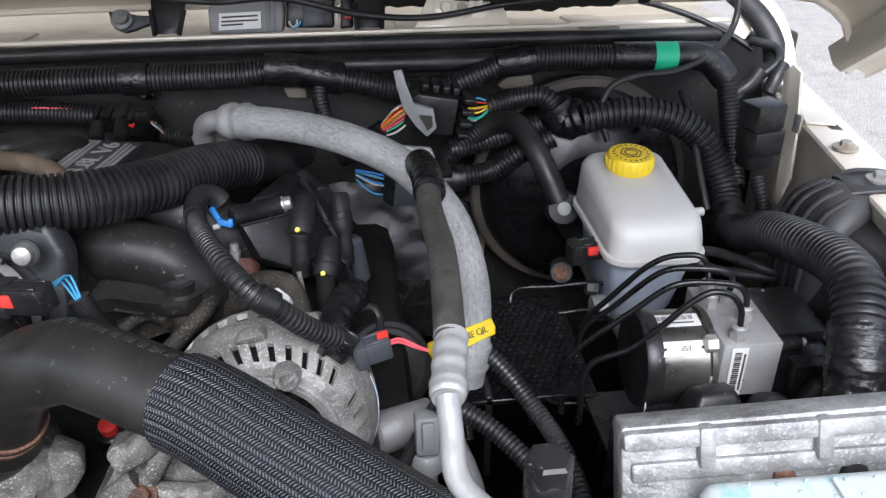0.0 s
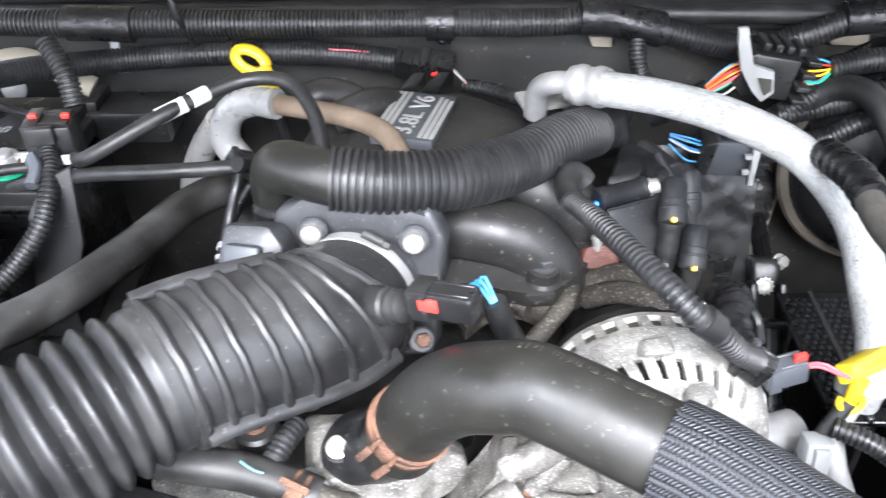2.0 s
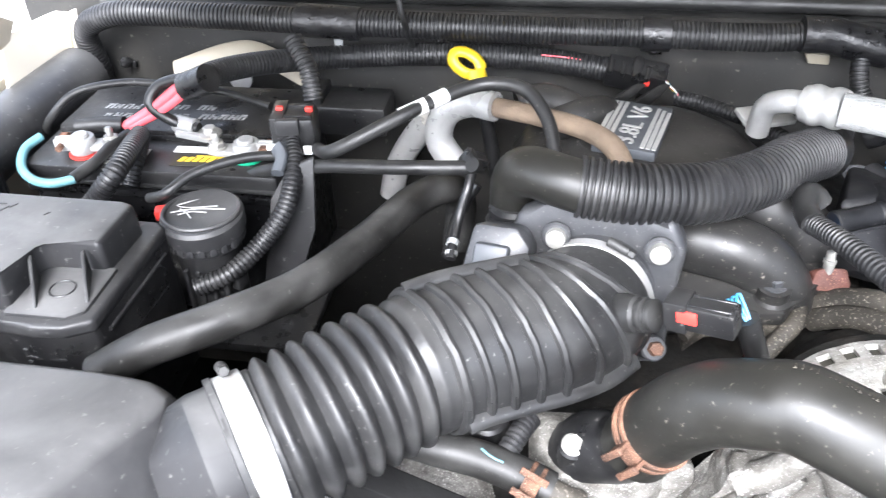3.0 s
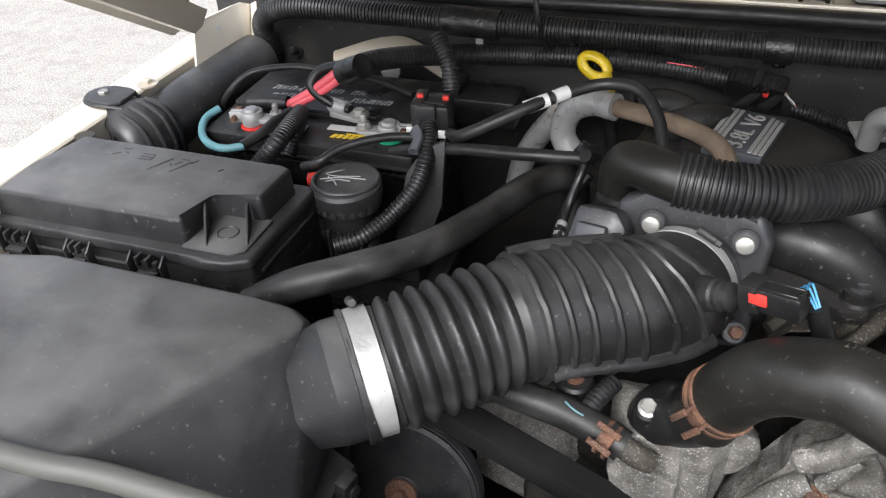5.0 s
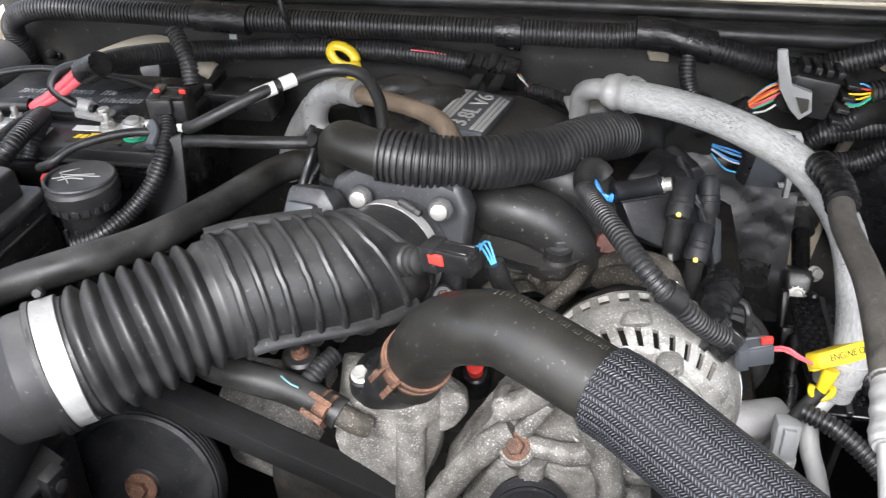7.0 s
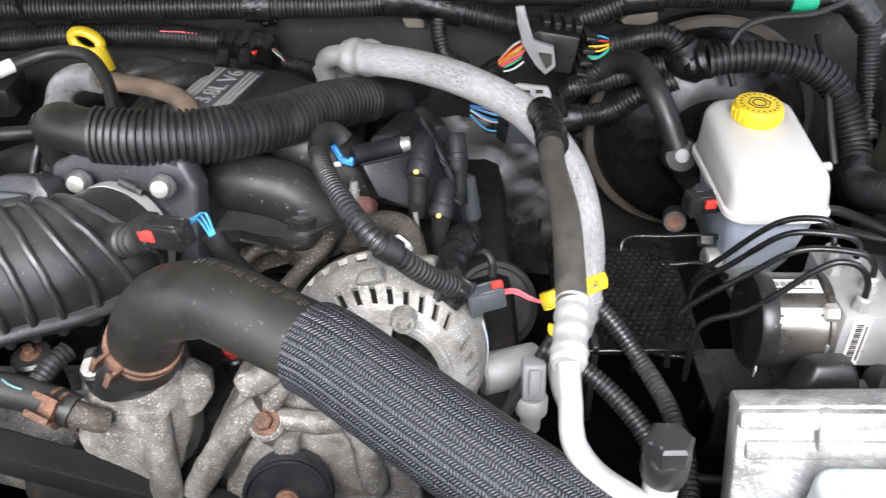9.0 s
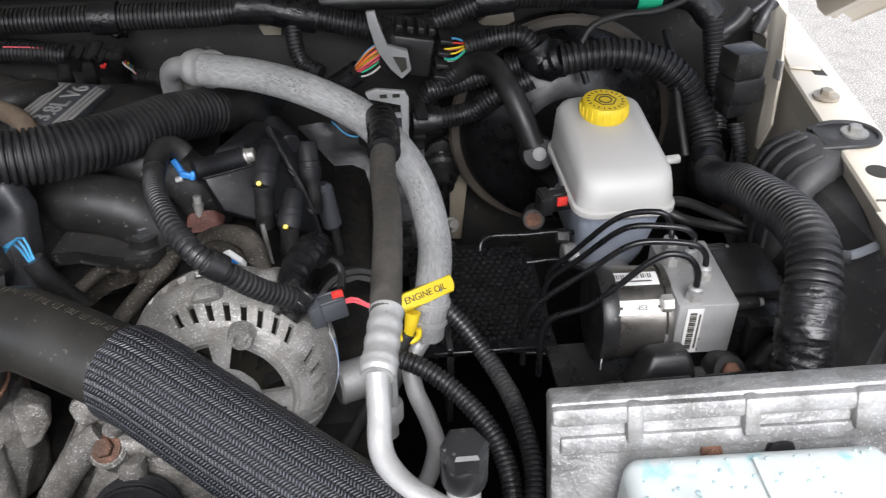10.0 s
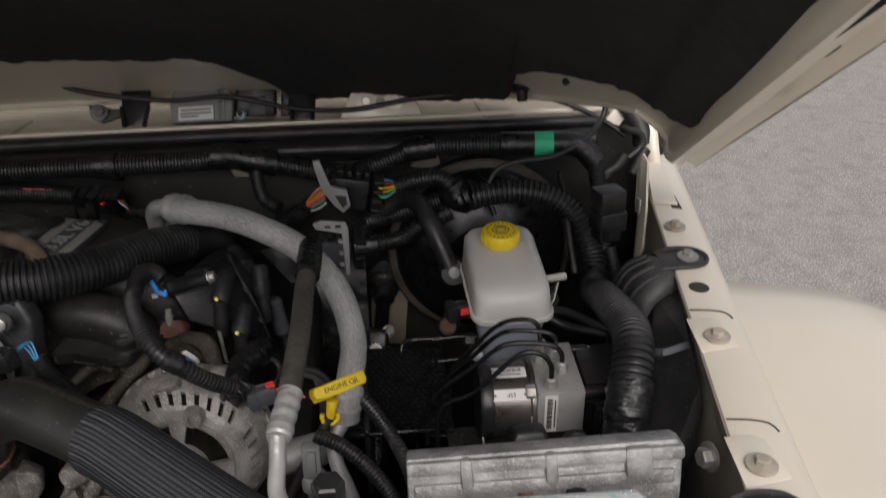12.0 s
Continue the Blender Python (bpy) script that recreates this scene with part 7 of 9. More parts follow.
q = V((-0.393, 0.709, 1.090))
plug("hose_junction", q, (20, 30, 40), (0.022, 0.014, 0.014), "black plastic hose junction behind the throttle", BLACK)
hose("junction_line", [q, (-0.396, 0.691, 1.075), (-0.403, 0.677, 1.050), (-0.406, 0.645, 1.030)], 0.0046, "thin black line with pale connector rings", "hose", BLACK)
for a, b in (((-0.405, 0.661, 1.038), (-0.406, 0.656, 1.036)), ((-0.406, 0.652, 1.033), (-0.406, 0.649, 1.031))):
    hose("connector_ring", [a, b], 0.0056, "pale grey ring on the thin line", "ring", GREYP, group="connector rings")

# small fittings under the intake tube
eb_ = V((-0.359, 0.513, 0.985))
ey = thing("sensor_stud", eb_, "rusty nut on a black round sensor under the intake tube", "sensor")
part("body", rod(B(), eb_ - V((0, -0.004, 0.05)), eb_, 0.017, 22), BLACK, ey)
part("washer", lathe(B(), eb_, (0, -0.2, 1), [(0.0085, -0.001), (0.0085, 0.0012), (0.007, 0.0015)], 20), RUST, ey)
part("nut", hexagon(B(), eb_ + V((0, 0, 0.001)), (0, -0.2, 1), 0.0046, 0.007), RUST, ey)
hose("sensor_loom", [(-0.326, 0.509, 0.992), (-0.334, 0.494, 0.990), (-0.341, 0.480, 0.985)], 0.0085, "short corrugated sleeve under the intake tube", "wiring loom", LOOM, (0.0042, 0.0013))
hose("paint_mark", [(-0.358, 0.467, 1.002), (-0.350, 0.462, 1.000), (-0.342, 0.461, 0.997)], 0.0009, "pale green paint stripe on the coolant hose", "paint mark", TEAL, seg=6)
q = V((-0.239, 0.554, 1.030))
nb = thing("intake_clamp_bolt", q, "rusty bolt head below the throttle", "bolt")
part("head", hexagon(B(), q, (0.2, -0.7, 0.6), 0.0058, 0.007), RUST, nb)
part("shank", rod(B(), q, q + V((-0.01, 0.04, -0.03)), 0.010, 14), CARBON, nb)

# ---- right side: air conditioning lines, brakes, washer ----
ac = thing("ac_suction_hose", (0.05, 0.65, 1.0), "weathered pale grey air-conditioning hose with a metal end", "hose")
part("hose", tube(B(), [(-0.095, 0.741, 1.139), (-0.045, 0.725, 1.137), (0.005, 0.690, 1.135), (0.052, 0.662, 1.118), (0.088, 0.635, 1.080), (0.102, 0.605, 1.033), (0.095, 0.555, 1.007), (0.090, 0.55, 0.97)], 0.0147, 24, uv=True), GREYHOSE, ac)
part("ferrule", tube(B(), [(-0.112, 0.778, 1.125), (-0.085, 0.757, 1.131)], 0.0172, 24, 0.003, radius=lambda u: 1.0 - 0.06 * math.cos(u * 12)), ALU, ac)
part("pipe_end", tube(B(), [(-0.108, 0.775, 1.126), (-0.126, 0.787, 1.122), (-0.138, 0.800, 1.110), (-0.140, 0.808, 1.08)], 0.0105, 16), MACHINED, ac)
part("bracket", box(B(), (-0.13, 0.83, 1.085), (0.05, 0.03, 0.006), (10, 0, 20), 0.002), ALU, ac)

ad = thing("ac_discharge_hose", (0.055, 0.45, 1.05), "black rubber air-conditioning hose crimped onto an aluminium pipe", "hose")
part("hose", tube(B(), [(0.062, 0.650, 1.128), (0.063, 0.60, 1.137), (0.060, 0.557, 1.133), (0.060, 0.480, 1.137), (0.054, 0.393, 1.129)], 0.0098, 20), DULL, ad)
part("crimp", tube(B(), [(0.055, 0.397, 1.129), (0.047, 0.351, 1.120)], 0.0112, 24, 0.0015, radius=lambda u: 0.92 + 0.035 * math.cos(u * 4.0 * 2 * math.pi) + (0.06 if 0.78 < u < 0.93 else 0) - (0.16 if u > 0.94 else 0)), ALU, ad, "bright ringed crimp sleeve")
part("pipe", tube(B(), [(0.047, 0.352, 1.122), (0.047, 0.335, 1.110), (0.047, 0.314, 1.100), (0.056, 0.298, 1.095), (0.078, 0.279, 1.092), (0.110, 0.250, 1.086), (0.15, 0.215, 1.078)], 0.0068, 20, 0.003), ALU, ad, "bright bent aluminium pipe")
part("wrap", tube(B(), [(0.062, 0.652, 1.127), (0.063, 0.60, 1.137), (0.062, 0.575, 1.1365)], 0.0125, 18, 0.002, radius=lambda u: 1.0 + 0.05 * math.sin(u * 40)), TAPE, ad, "black braided tie wrap")
SC = V((0.088, 0.287, 1.104))
sv = thing("service_port", SC, "black hexagonal service port cap on the aluminium pipe", "service port")
part("stem", rod(B(), SC - V((0, 0, 0.020)), SC + V((0, 0, 0.006)), 0.009, 20), ALU, sv)
cap = part("cap", lathe(B(), SC + V((0, 0, 0.002)), (0, 0.03, 1), [(0.0113, 0), (0.0120, 0.003), (0.0120, 0.016), (0.0110, 0.018)], 32), BLACK, sv)
part("hex_top", hexagon(B(), SC + V((0, 0, 0.0185)), (0, 0.03, 1), 0.0122, 0.012), BLACK, cap)

part("end_collar", lathe(B(), (0.0945, 0.556, 1.006), (-0.15, -0.2, -1), [(0.0158, 0), (0.0172, 0.0015), (0.0172, 0.006), (0.0150, 0.0075), (0.0150, 0.016), (0.0172, 0.018), (0.0172, 0.022), (0.011, 0.025)], 28), ALU, ac, "ringed aluminium end")
ap = thing("ac_pipe", (0.09, 0.50, 0.85), "dull aluminium suction pipe below the dipstick", "pipe")
part("pipe", tube(B(), [(0.091, 0.553, 0.972), (0.075, 0.540, 0.949), (0.077, 0.528, 0.926), (0.087, 0.518, 0.900), (0.093, 0.508, 0.877), (0.088, 0.500, 0.853), (0.075, 0.490, 0.828)], 0.0082, 18), MACHINED, ap)
part("collar", lathe(B(), (0.089, 0.552, 0.978), (0.1, 0.4, 1), [(0.017, 0), (0.018, 0.004), (0.017, 0.012)], 24), ALU, ap)
ps = thing("pressure_switch", (0.052, 0.52, 0.90), "grey plug on an aluminium pressure switch", "pressure switch")
c = V((0.052, 0.518, 0.945))
part("plug_shell", box(B(), c, (0.020, 0.018, 0.036), (-10, 0, 0), 0.003), GREYP, ps)
part("latch", box(B(), c + V((0, -0.010, 0.004)), (0.010, 0.005, 0.026), (-10, 0, 0), 0.0015), GREYP, ps)
part("fitting", lathe(B(), c - V((0, 0, 0.06)), (0, 0, 1), [(0.009, 0), (0.009, 0.02), (0.014, 0.022), (0.014, 0.036), (0.011, 0.040)], 24), ALU, ps)


def oil_dipstick():
    d = thing("oil_dipstick", (0.08, 0.535, 0.95), "yellow engine oil dipstick with a lettered handle", "dipstick")
    a, b = V((0.060, 0.527, 1.022)), V((0.112, 0.560, 1.016))
    mid = (a + b) / 2
    m = basis(mid, b - a, (-0.3, 0.55, 0.78))
    part("handle", prism(B(), [(-0.030, -0.0062), (0.0, -0.0072), (0.029, -0.0066), (0.0315, 0.0), (0.0305, 0.0078), (0.0, 0.0070), (-0.030, 0.0066), (-0.032, 0.0)], m @ Matrix.Translation((0, 0, -0.010)), 0.0145, 0.0014), YELLOW, d)
    part("lip", prism(B(), [(-0.029, -0.0085), (0.029, -0.0085), (0.030, -0.0045), (-0.030, -0.0045)], m @ Matrix.Translation((0, 0, -0.011)), 0.006, 0.001), YELLOW, d)
    words("lettering", "ENGINE OIL", 0.0078, m @ Matrix.Translation((0.001, 0.0002, 0.0046)), INK_HOLE, d, "black printed lettering", 0.0003)
    s = mid + V((-0.008, -0.004, -0.014))
    part("stem", tube(B(), [s, s + V((-0.002, -0.003, -0.010)), s + V((-0.004, -0.004, -0.020))], 0.009, 14, 0.003, radius=lambda u: 0.75 - 0.25 * u), YELLOW, d)
    hub = s + V((-0.004, -0.006, -0.018))
    part("loop", tube(B(), [hub + V((0.0085 * math.cos(t), 0.002 * math.sin(t), 0.0075 * math.sin(t))) for t in (math.pi * (0.85 + 1.3 * k / 10) for k in range(11))], 0.0026, 10, 0.002), YELLOW, d)
    part("tube", rod(B(), s + V((-0.004, -0.004, -0.02)), (0.0, 0.50, 0.86), 0.006, 12), RUBBER, d)
    return d


oil_dipstick()
hose("branch_loom", [(0.098, 0.560, 1.000), (0.118, 0.545, 0.985), (0.140, 0.515, 0.965), (0.155, 0.47, 0.955), (0.160, 0.42, 0.94), (0.150, 0.37, 0.92)], 0.0078, "corrugated loom curving past the dipstick", "wiring loom", LOOM, (0.0042, 0.0013), "dipstick looms")
hose("branch_loom", [(0.060, 0.520, 0.975), (0.085, 0.505, 0.972), (0.115, 0.480, 0.958), (0.138, 0.445, 0.940), (0.143, 0.40, 0.915), (0.13, 0.36, 0.88)], 0.0082, "corrugated loom curving past the dipstick", "wiring loom", LOOM, (0.0042, 0.0013), "dipstick looms")


def brake_fluid():
    r = thing("brake_fluid_reservoir", (0.29, 0.72, 0.92), "white brake fluid reservoir with a yellow cap", "fluid reservoir")
    def loft(bm, secs):
        rings = []
        for (x0, x1, y0, y1, z, q) in secs:
            pts = []
            for cx, cy, s in ((x1 - q, y1 - q, 0), (x0 + q, y1 - q, 90), (x0 + q, y0 + q, 180), (x1 - q, y0 + q, 270)):
                for k in range(5):
                    an = radians(s + 22.5 * k)
                    pts.append((cx + q * math.cos(an), cy + q * math.sin(an)))
            zz = z if isinstance(z, tuple) else (z, z)
            rings.append([bm.verts.new((x, y, zz[0] + (zz[1] - zz[0]) * (y - y0) / (y1 - y0))) for x, y in pts])
        for a, b in zip(rings, rings[1:]):
            n = len(a)
            for k in range(n):
                bm.faces.new((a[k], a[(k + 1) % n], b[(k + 1) % n], b[k]))
        bm.faces.new(rings[0][::-1])
        bm.faces.new(rings[-1])
        return bm
    part("seam", loft(B(), [(0.244, 0.340, 0.653, 0.803, 1.006, 0.020), (0.2415, 0.3425, 0.6505, 0.8050, 1.008, 0.021), (0.2415, 0.3425, 0.6505, 0.8050, 1.013, 0.021), (0.244, 0.340, 0.653, 0.803, 1.015, 0.020)]), WHITEP, r)
    part("upper_tank", loft(B(), [(0.247, 0.337, 0.657, 0.800, 1.010, 0.020), (0.244, 0.340, 0.653, 0.802, 1.015, 0.020), (0.245, 0.339, 0.654, 0.801, (1.026, 1.028), 0.020), (0.246, 0.338, 0.656, 0.801, (1.034, 1.044), 0.020), (0.247, 0.337, 0.660, 0.801, (1.042, 1.057), 0.020), (0.251, 0.333, 0.667, 0.798, (1.047, 1.063), 0.018), (0.258, 0.327, 0.676, 0.793, (1.050, 1.066), 0.015)]), WHITEP, r)
    part("lower_tank", loft(B(), [(0.265, 0.322, 0.690, 0.785, 0.920, 0.014), (0.259, 0.326, 0.678, 0.790, 0.94, 0.016), (0.250, 0.334, 0.661, 0.794, 1.000, 0.018), (0.250, 0.334, 0.661, 0.794, 1.012, 0.018)]), BLUEP, r, "bluish fluid-filled lower tank")
    c = V((0.291, 0.762, 1.060))
    bm = lathe(B(), c, (0, -0.06, 1), [(0.0230, 0), (0.0240, 0.002), (0.0240, 0.014), (0.0222, 0.0170), (0.012, 0.0175), (0.0, 0.0175)], 48)
    cap = part("cap", bm, YELLOW, r, "yellow ribbed screw cap")
    for k in range(24):
        an = 2 * math.pi * k / 24
        part("rib", box(B(), c + V((0.0239 * math.cos(an), 0.0239 * math.sin(an), 0.008)), (0.0026, 0.0020, 0.011), (0, 0, math.degrees(an)), 0.0006, 1), YELLOW, cap)
    mt = frame_at(c, (0, -0.06, 1))
    ring = [mt @ V((0.0112 * math.cos(a), 0.0112 * math.sin(a), 0.0177)) for a in (math.pi / 3 * k for k in range(7))]
    for a, b in zip(ring, ring[1:]):
        part("print", tube(B(), [a, b], 0.0006, 6, 0.01), INK_HOLE, cap)
    part("print", tube(B(), [mt @ V((0.0063 * math.cos(a), 0.0063 * math.sin(a), 0.0177)) for a in (2 * math.pi * k / 16 for k in range(17))], 0.0007, 6, 0.002), INK_HOLE, cap)
    for k in range(20):
        an = 2 * math.pi * k / 20
        q = mt @ V((0.0175 * math.cos(an), 0.0175 * math.sin(an), 0.0175))
        part("print", box(B(), q, (0.0032, 0.0012, 0.0005), (0, 0, math.degrees(an) + (0 if k % 3 else 40)), 0, 1), INK_HOLE, cap)
    part("spout", rod(B(), (0.335, 0.752, 1.005), (0.378, 0.757, 1.006), 0.005, 12), WHITEP, r)
    part("label", box(B(), (0.350, 0.735, 0.978), (0.002, 0.045, 0.05), (0, 25, -20), 0.0004, 1), LABEL, r, "white barcode label")
    for k in range(9):
        part("bar", box(B(), V((0.352, 0.735, 0.978)) + V((0.0, -0.016 + 0.004 * k, 0.0)), (0.002, 0.0018 if k % 2 else 0.0010, 0.040), (0, 25, -20), 0, 1), INK_HOLE, r)
    return r


brake_fluid()
bb = thing("brake_booster", (0.29, 0.92, 0.84), "large black steel brake booster drum", "brake booster")
BC = V((0.290, 0.975, 0.960))
part("drum", lathe(B(), BC, (0, -1, 0.06), [(0.128, 0), (0.132, 0.012), (0.132, 0.035), (0.136, 0.038), (0.136, 0.046), (0.128, 0.050), (0.120, 0.075), (0.098, 0.095), (0.060, 0.105), (0.05, 0.13)], 72), TAR, bb)
part("rim", lathe(B(), BC + V((0, -0.048, 0.003)), (0, -1, 0.06), [(0.1365, -0.004), (0.1395, 0), (0.1365, 0.004)], 56), DARKBROWN, bb, "dirty brown seam rim")
mc = thing("master_cylinder", (0.28, 0.75, 0.90), "grey metal brake master cylinder under the reservoir", "master cylinder")
part("barrel", rod(B(), (0.290, 0.86, 0.915), (0.290, 0.645, 0.915), 0.024, 24), MACHINED, mc)
part("boss", rod(B(), (0.245, 0.70, 0.93), (0.262, 0.70, 0.93), 0.014, 18), MACHINED, mc)
part("fitting", hexagon(B(), (0.250, 0.705, 0.952), (-1, 0, 0.1), 0.008, 0.012), GREYCAST, mc)
plug("brake_fluid_plug", (0.231, 0.697, 1.003), (0, 0, 10), (0.036, 0.018, 0.018), "black fluid level plug with a red lock", BLACK, RED, (0.1, -0.55, 0.2))
CPQ = V((0.220, 0.735, 0.954))
part("pressure_sensor", lathe(B(), CPQ, (-0.25, -0.9, 0.35), [(0.010, -0.03), (0.0125, -0.028), (0.0125, -0.002), (0.011, 0)], 24), GREYCAST, mc)
part("sensor_face", lathe(B(), CPQ, (-0.25, -0.9, 0.35), [(0.0085, -0.001), (0.0085, 0.0012), (0.005, 0.002)], 20), RUST, mc, "rusty sensor face")
for pts in ([(0.343, 0.700, 0.990), (0.360, 0.690, 0.996), (0.378, 0.670, 0.998), (0.395, 0.650, 0.998), (0.418, 0.640, 0.993)], [(0.340, 0.690, 0.989), (0.359, 0.680, 0.982), (0.381, 0.660, 0.986), (0.404, 0.645, 0.989), (0.415, 0.630, 0.995)]):
    hose("reservoir_line", pts, 0.0052, "thin black rubber line beside the fluid reservoir", "hose", RUBBER, group="reservoir lines", seg=12)

vh = thing("vacuum_hose", (0.22, 0.83, 1.0), "black vacuum hose ending in a white-centred check valve", "hose")
part("hose", tube(B(), [(0.150, 0.90, 1.045), (0.172, 0.890, 1.066), (0.192, 0.868, 1.072), (0.208, 0.835, 1.055), (0.222, 0.812, 1.025), (0.230, 0.802, 1.005)], 0.0128, 18), RUBBER, vh)
part("valve", lathe(B(), (0.236, 0.810, 0.993), (-0.05, -0.9, 0.35), [(0.019, -0.012), (0.020, -0.004), (0.020, 0.010), (0.017, 0.015)], 28), BLACK, vh)
part("valve_face", lathe(B(), (0.2355, 0.796, 0.9985), (-0.05, -0.9, 0.35), [(0.0076, -0.001), (0.0076, 0.0012), (0.0068, 0.0016)], 20), LEVER, vh, "white round valve centre")


def abs_unit():
    a = thing("abs_unit", (0.31, 0.54, 0.93), "aluminium brake pressure unit with pump motor and black controller", "brake unit")
    rz = -2
    part("valve_block", box(B(), (0.3155, 0.546, 0.996), (0.049, 0.088, 0.052), (0, 0, rz), 0.0014), MACHINED, a)
    part("block_ear", box(B(), (0.2895, 0.512, 0.984), (0.012, 0.018, 0.014), (0, 0, rz), 0.0012), MACHINED, a)
    part("motor", lathe(B(), (0.2905, 0.545, 0.982), (-1, 0.02, 0.02), [(0.043, 0), (0.043, 0.005), (0.0405, 0.006), (0.0400, 0.007), (0.0400, 0.044), (0.0390, 0.047), (0.0390, 0.053), (0.036, 0.057), (0.012, 0.058)], 64), MOTOR, a, "dark metal motor can")
    part("end_cap", lathe(B(), (0.2400, 0.546, 0.983), (-1, 0.02, 0.02), [(0.0412, -0.006), (0.0418, -0.004), (0.0418, 0.005), (0.040, 0.008), (0.012, 0.009)], 48), BLACK, a, "black end cap")
    part("label", box(B(), (0.262, 0.5168, 1.0116), (0.042, 0.0125, 0.001), (42, 0, rz), 0.0003, 1), LABEL, a, "white printed label")
    words("lettering", "ESP", 0.0062, pose(0.264, 0.5162, 1.0124, 42, 0, rz) @ Matrix.Rotation(math.pi, 4, "Z"), INK_HOLE, a, "small black lettering", 0.0001)
    for x, w in ((0.2455, 0.005), (0.2795, 0.0045)):
        part("bar", box(B(), (x, 0.5162, 1.0122), (w, 0.0022, 0.001), (42, 0, rz + 10), 0, 1), INK_HOLE, a)
    part("label", box(B(), (0.262, 0.541, 1.0225), (0.042, 0.015, 0.001), (6, 0, rz), 0.0003, 1), LABEL, a, "white barcode label")
    for k in range(18):
        part("bar", box(B(), (0.2450 + 0.0019 * k, 0.5435, 1.0229), (0.0011 if k % 3 else 0.0005, 0.005, 0.001), (6, 0, rz), 0, 1), INK_HOLE, a)
    part("bar", box(B(), (0.262, 0.5375, 1.0226), (0.030, 0.0012, 0.001), (6, 0, rz), 0, 1), PRINT, a)
    part("label", box(B(), (0.3030, 0.5012, 0.996), (0.0135, 0.001, 0.047), (0, 0, rz), 0.0003, 1), LABEL, a, "white barcode label")
    for k in range(20):
        part("bar", box(B(), (0.3015, 0.5005, 0.977 + 0.0020 * k), (0.0055, 0.001, 0.0011 if k % 3 else 0.0005), (0, 0, rz), 0, 1), INK_HOLE, a)
    part("bar", box(B(), (0.3070, 0.5003, 0.996), (0.0014, 0.001, 0.036), (0, 0, rz), 0, 1), PRINT, a)
    part("label", box(B(), (0.2355, 0.514, 0.958), (0.001, 0.012, 0.016), (25, 0, -20), 0.0003, 1), LABEL, a, "small white sticker")
    for x, z, r_ in ((0.3205, 1.003, 0.0030), (0.3315, 1.008, 0.0030), (0.3135, 0.980, 0.0055)):
        part("port_hole", lathe(B(), (x, 0.5035, z), (0, -1, 0), [(r_ * 1.25, 0), (r_ * 1.25, 0.0014), (r_, 0.0014), (r_ * 0.9, 0.0004)], 18), GREYCAST if r_ < 0.005 else INK_HOLE, a)
    for x, y in ((0.304, 0.512), (0.321, 0.538), (0.318, 0.563), (0.306, 0.580), (0.300, 0.560)):
        nut = part("port_nut", hexagon(B(), (x, y, 1.021), (0, 0, 1), 0.0072, 0.008), STEEL, a)
        part("neck", lathe(B(), (x, y, 1.028), (0, 0, 1), [(0.0062, 0), (0.0062, 0.005), (0.0045, 0.0065)], 18), MACHINED, nut)
    part("controller", box(B(), (0.372, 0.552, 0.968), (0.060, 0.094, 0.072), (0, 0, rz), 0.003), TAR, a, "black plastic controller")
    part("controller_lid", box(B(), (0.368, 0.560, 1.008), (0.044, 0.070, 0.010), (0, 0, rz), 0.002), BLACK, a)
    part("lid_rim", box(B(), (0.392, 0.555, 1.000), (0.010, 0.092, 0.014), (0, 0, rz), 0.002), BLACK, a)
    for y in (0.515, 0.590):
        part("screw_boss", rod(B(), (0.340, y, 1.010), (0.362, y, 1.010), 0.0055, 14), BLACK, a)
        part("screw", rod(B(), (0.360, y, 1.010), (0.366, y, 1.010), 0.0038, 12), STEEL, a, "bright screw end")
    part("connector", box(B(), (0.372, 0.500, 0.985), (0.046, 0.016, 0.036), (0, 0, rz), 0.003), BLACK, a)
    part("side_nut", hexagon(B(), (0.288, 0.515, 1.016), (-1, 0, 0), 0.0075, 0.009), STEEL, a)
    return a


abs_unit()


def brake_line(pts, label="thin black steel brake line over the pressure unit"):
    return hose("brake_line", pts, 0.0027, label, "brake line", TAR, group="brake lines", seg=12, step=0.004)


brake_line([(0.304, 0.512, 1.022), (0.304, 0.512, 1.036), (0.303, 0.514, 1.049), (0.294, 0.516, 1.061), (0.279, 0.518, 1.064), (0.266, 0.520, 1.056), (0.242, 0.525, 1.027), (0.224, 0.530, 1.006), (0.195, 0.540, 0.985), (0.189, 0.540, 0.969), (0.187, 0.535, 0.924)])
brake_line([(0.321, 0.538, 1.022), (0.321, 0.538, 1.036), (0.321, 0.540, 1.042), (0.314, 0.542, 1.051), (0.299, 0.545, 1.054), (0.269, 0.550, 1.053), (0.257, 0.552, 1.048), (0.232, 0.560, 1.021), (0.191, 0.570, 0.978), (0.181, 0.570, 0.961), (0.178, 0.560, 0.915)])
brake_line([(0.318, 0.563, 1.022), (0.318, 0.563, 1.036), (0.321, 0.566, 1.042), (0.313, 0.568, 1.050), (0.295, 0.572, 1.052), (0.269, 0.580, 1.048), (0.258, 0.585, 1.039), (0.231, 0.600, 1.000), (0.210, 0.610, 0.972), (0.205, 0.610, 0.952), (0.200, 0.590, 0.913)])
brake_line([(0.306, 0.580, 1.022), (0.306, 0.580, 1.036), (0.306, 0.586, 1.045), (0.299, 0.588, 1.054), (0.290, 0.592, 1.054), (0.274, 0.600, 1.048), (0.261, 0.605, 1.038), (0.233, 0.620, 0.995), (0.215, 0.630, 0.964), (0.212, 0.630, 0.942), (0.209, 0.610, 0.901)])
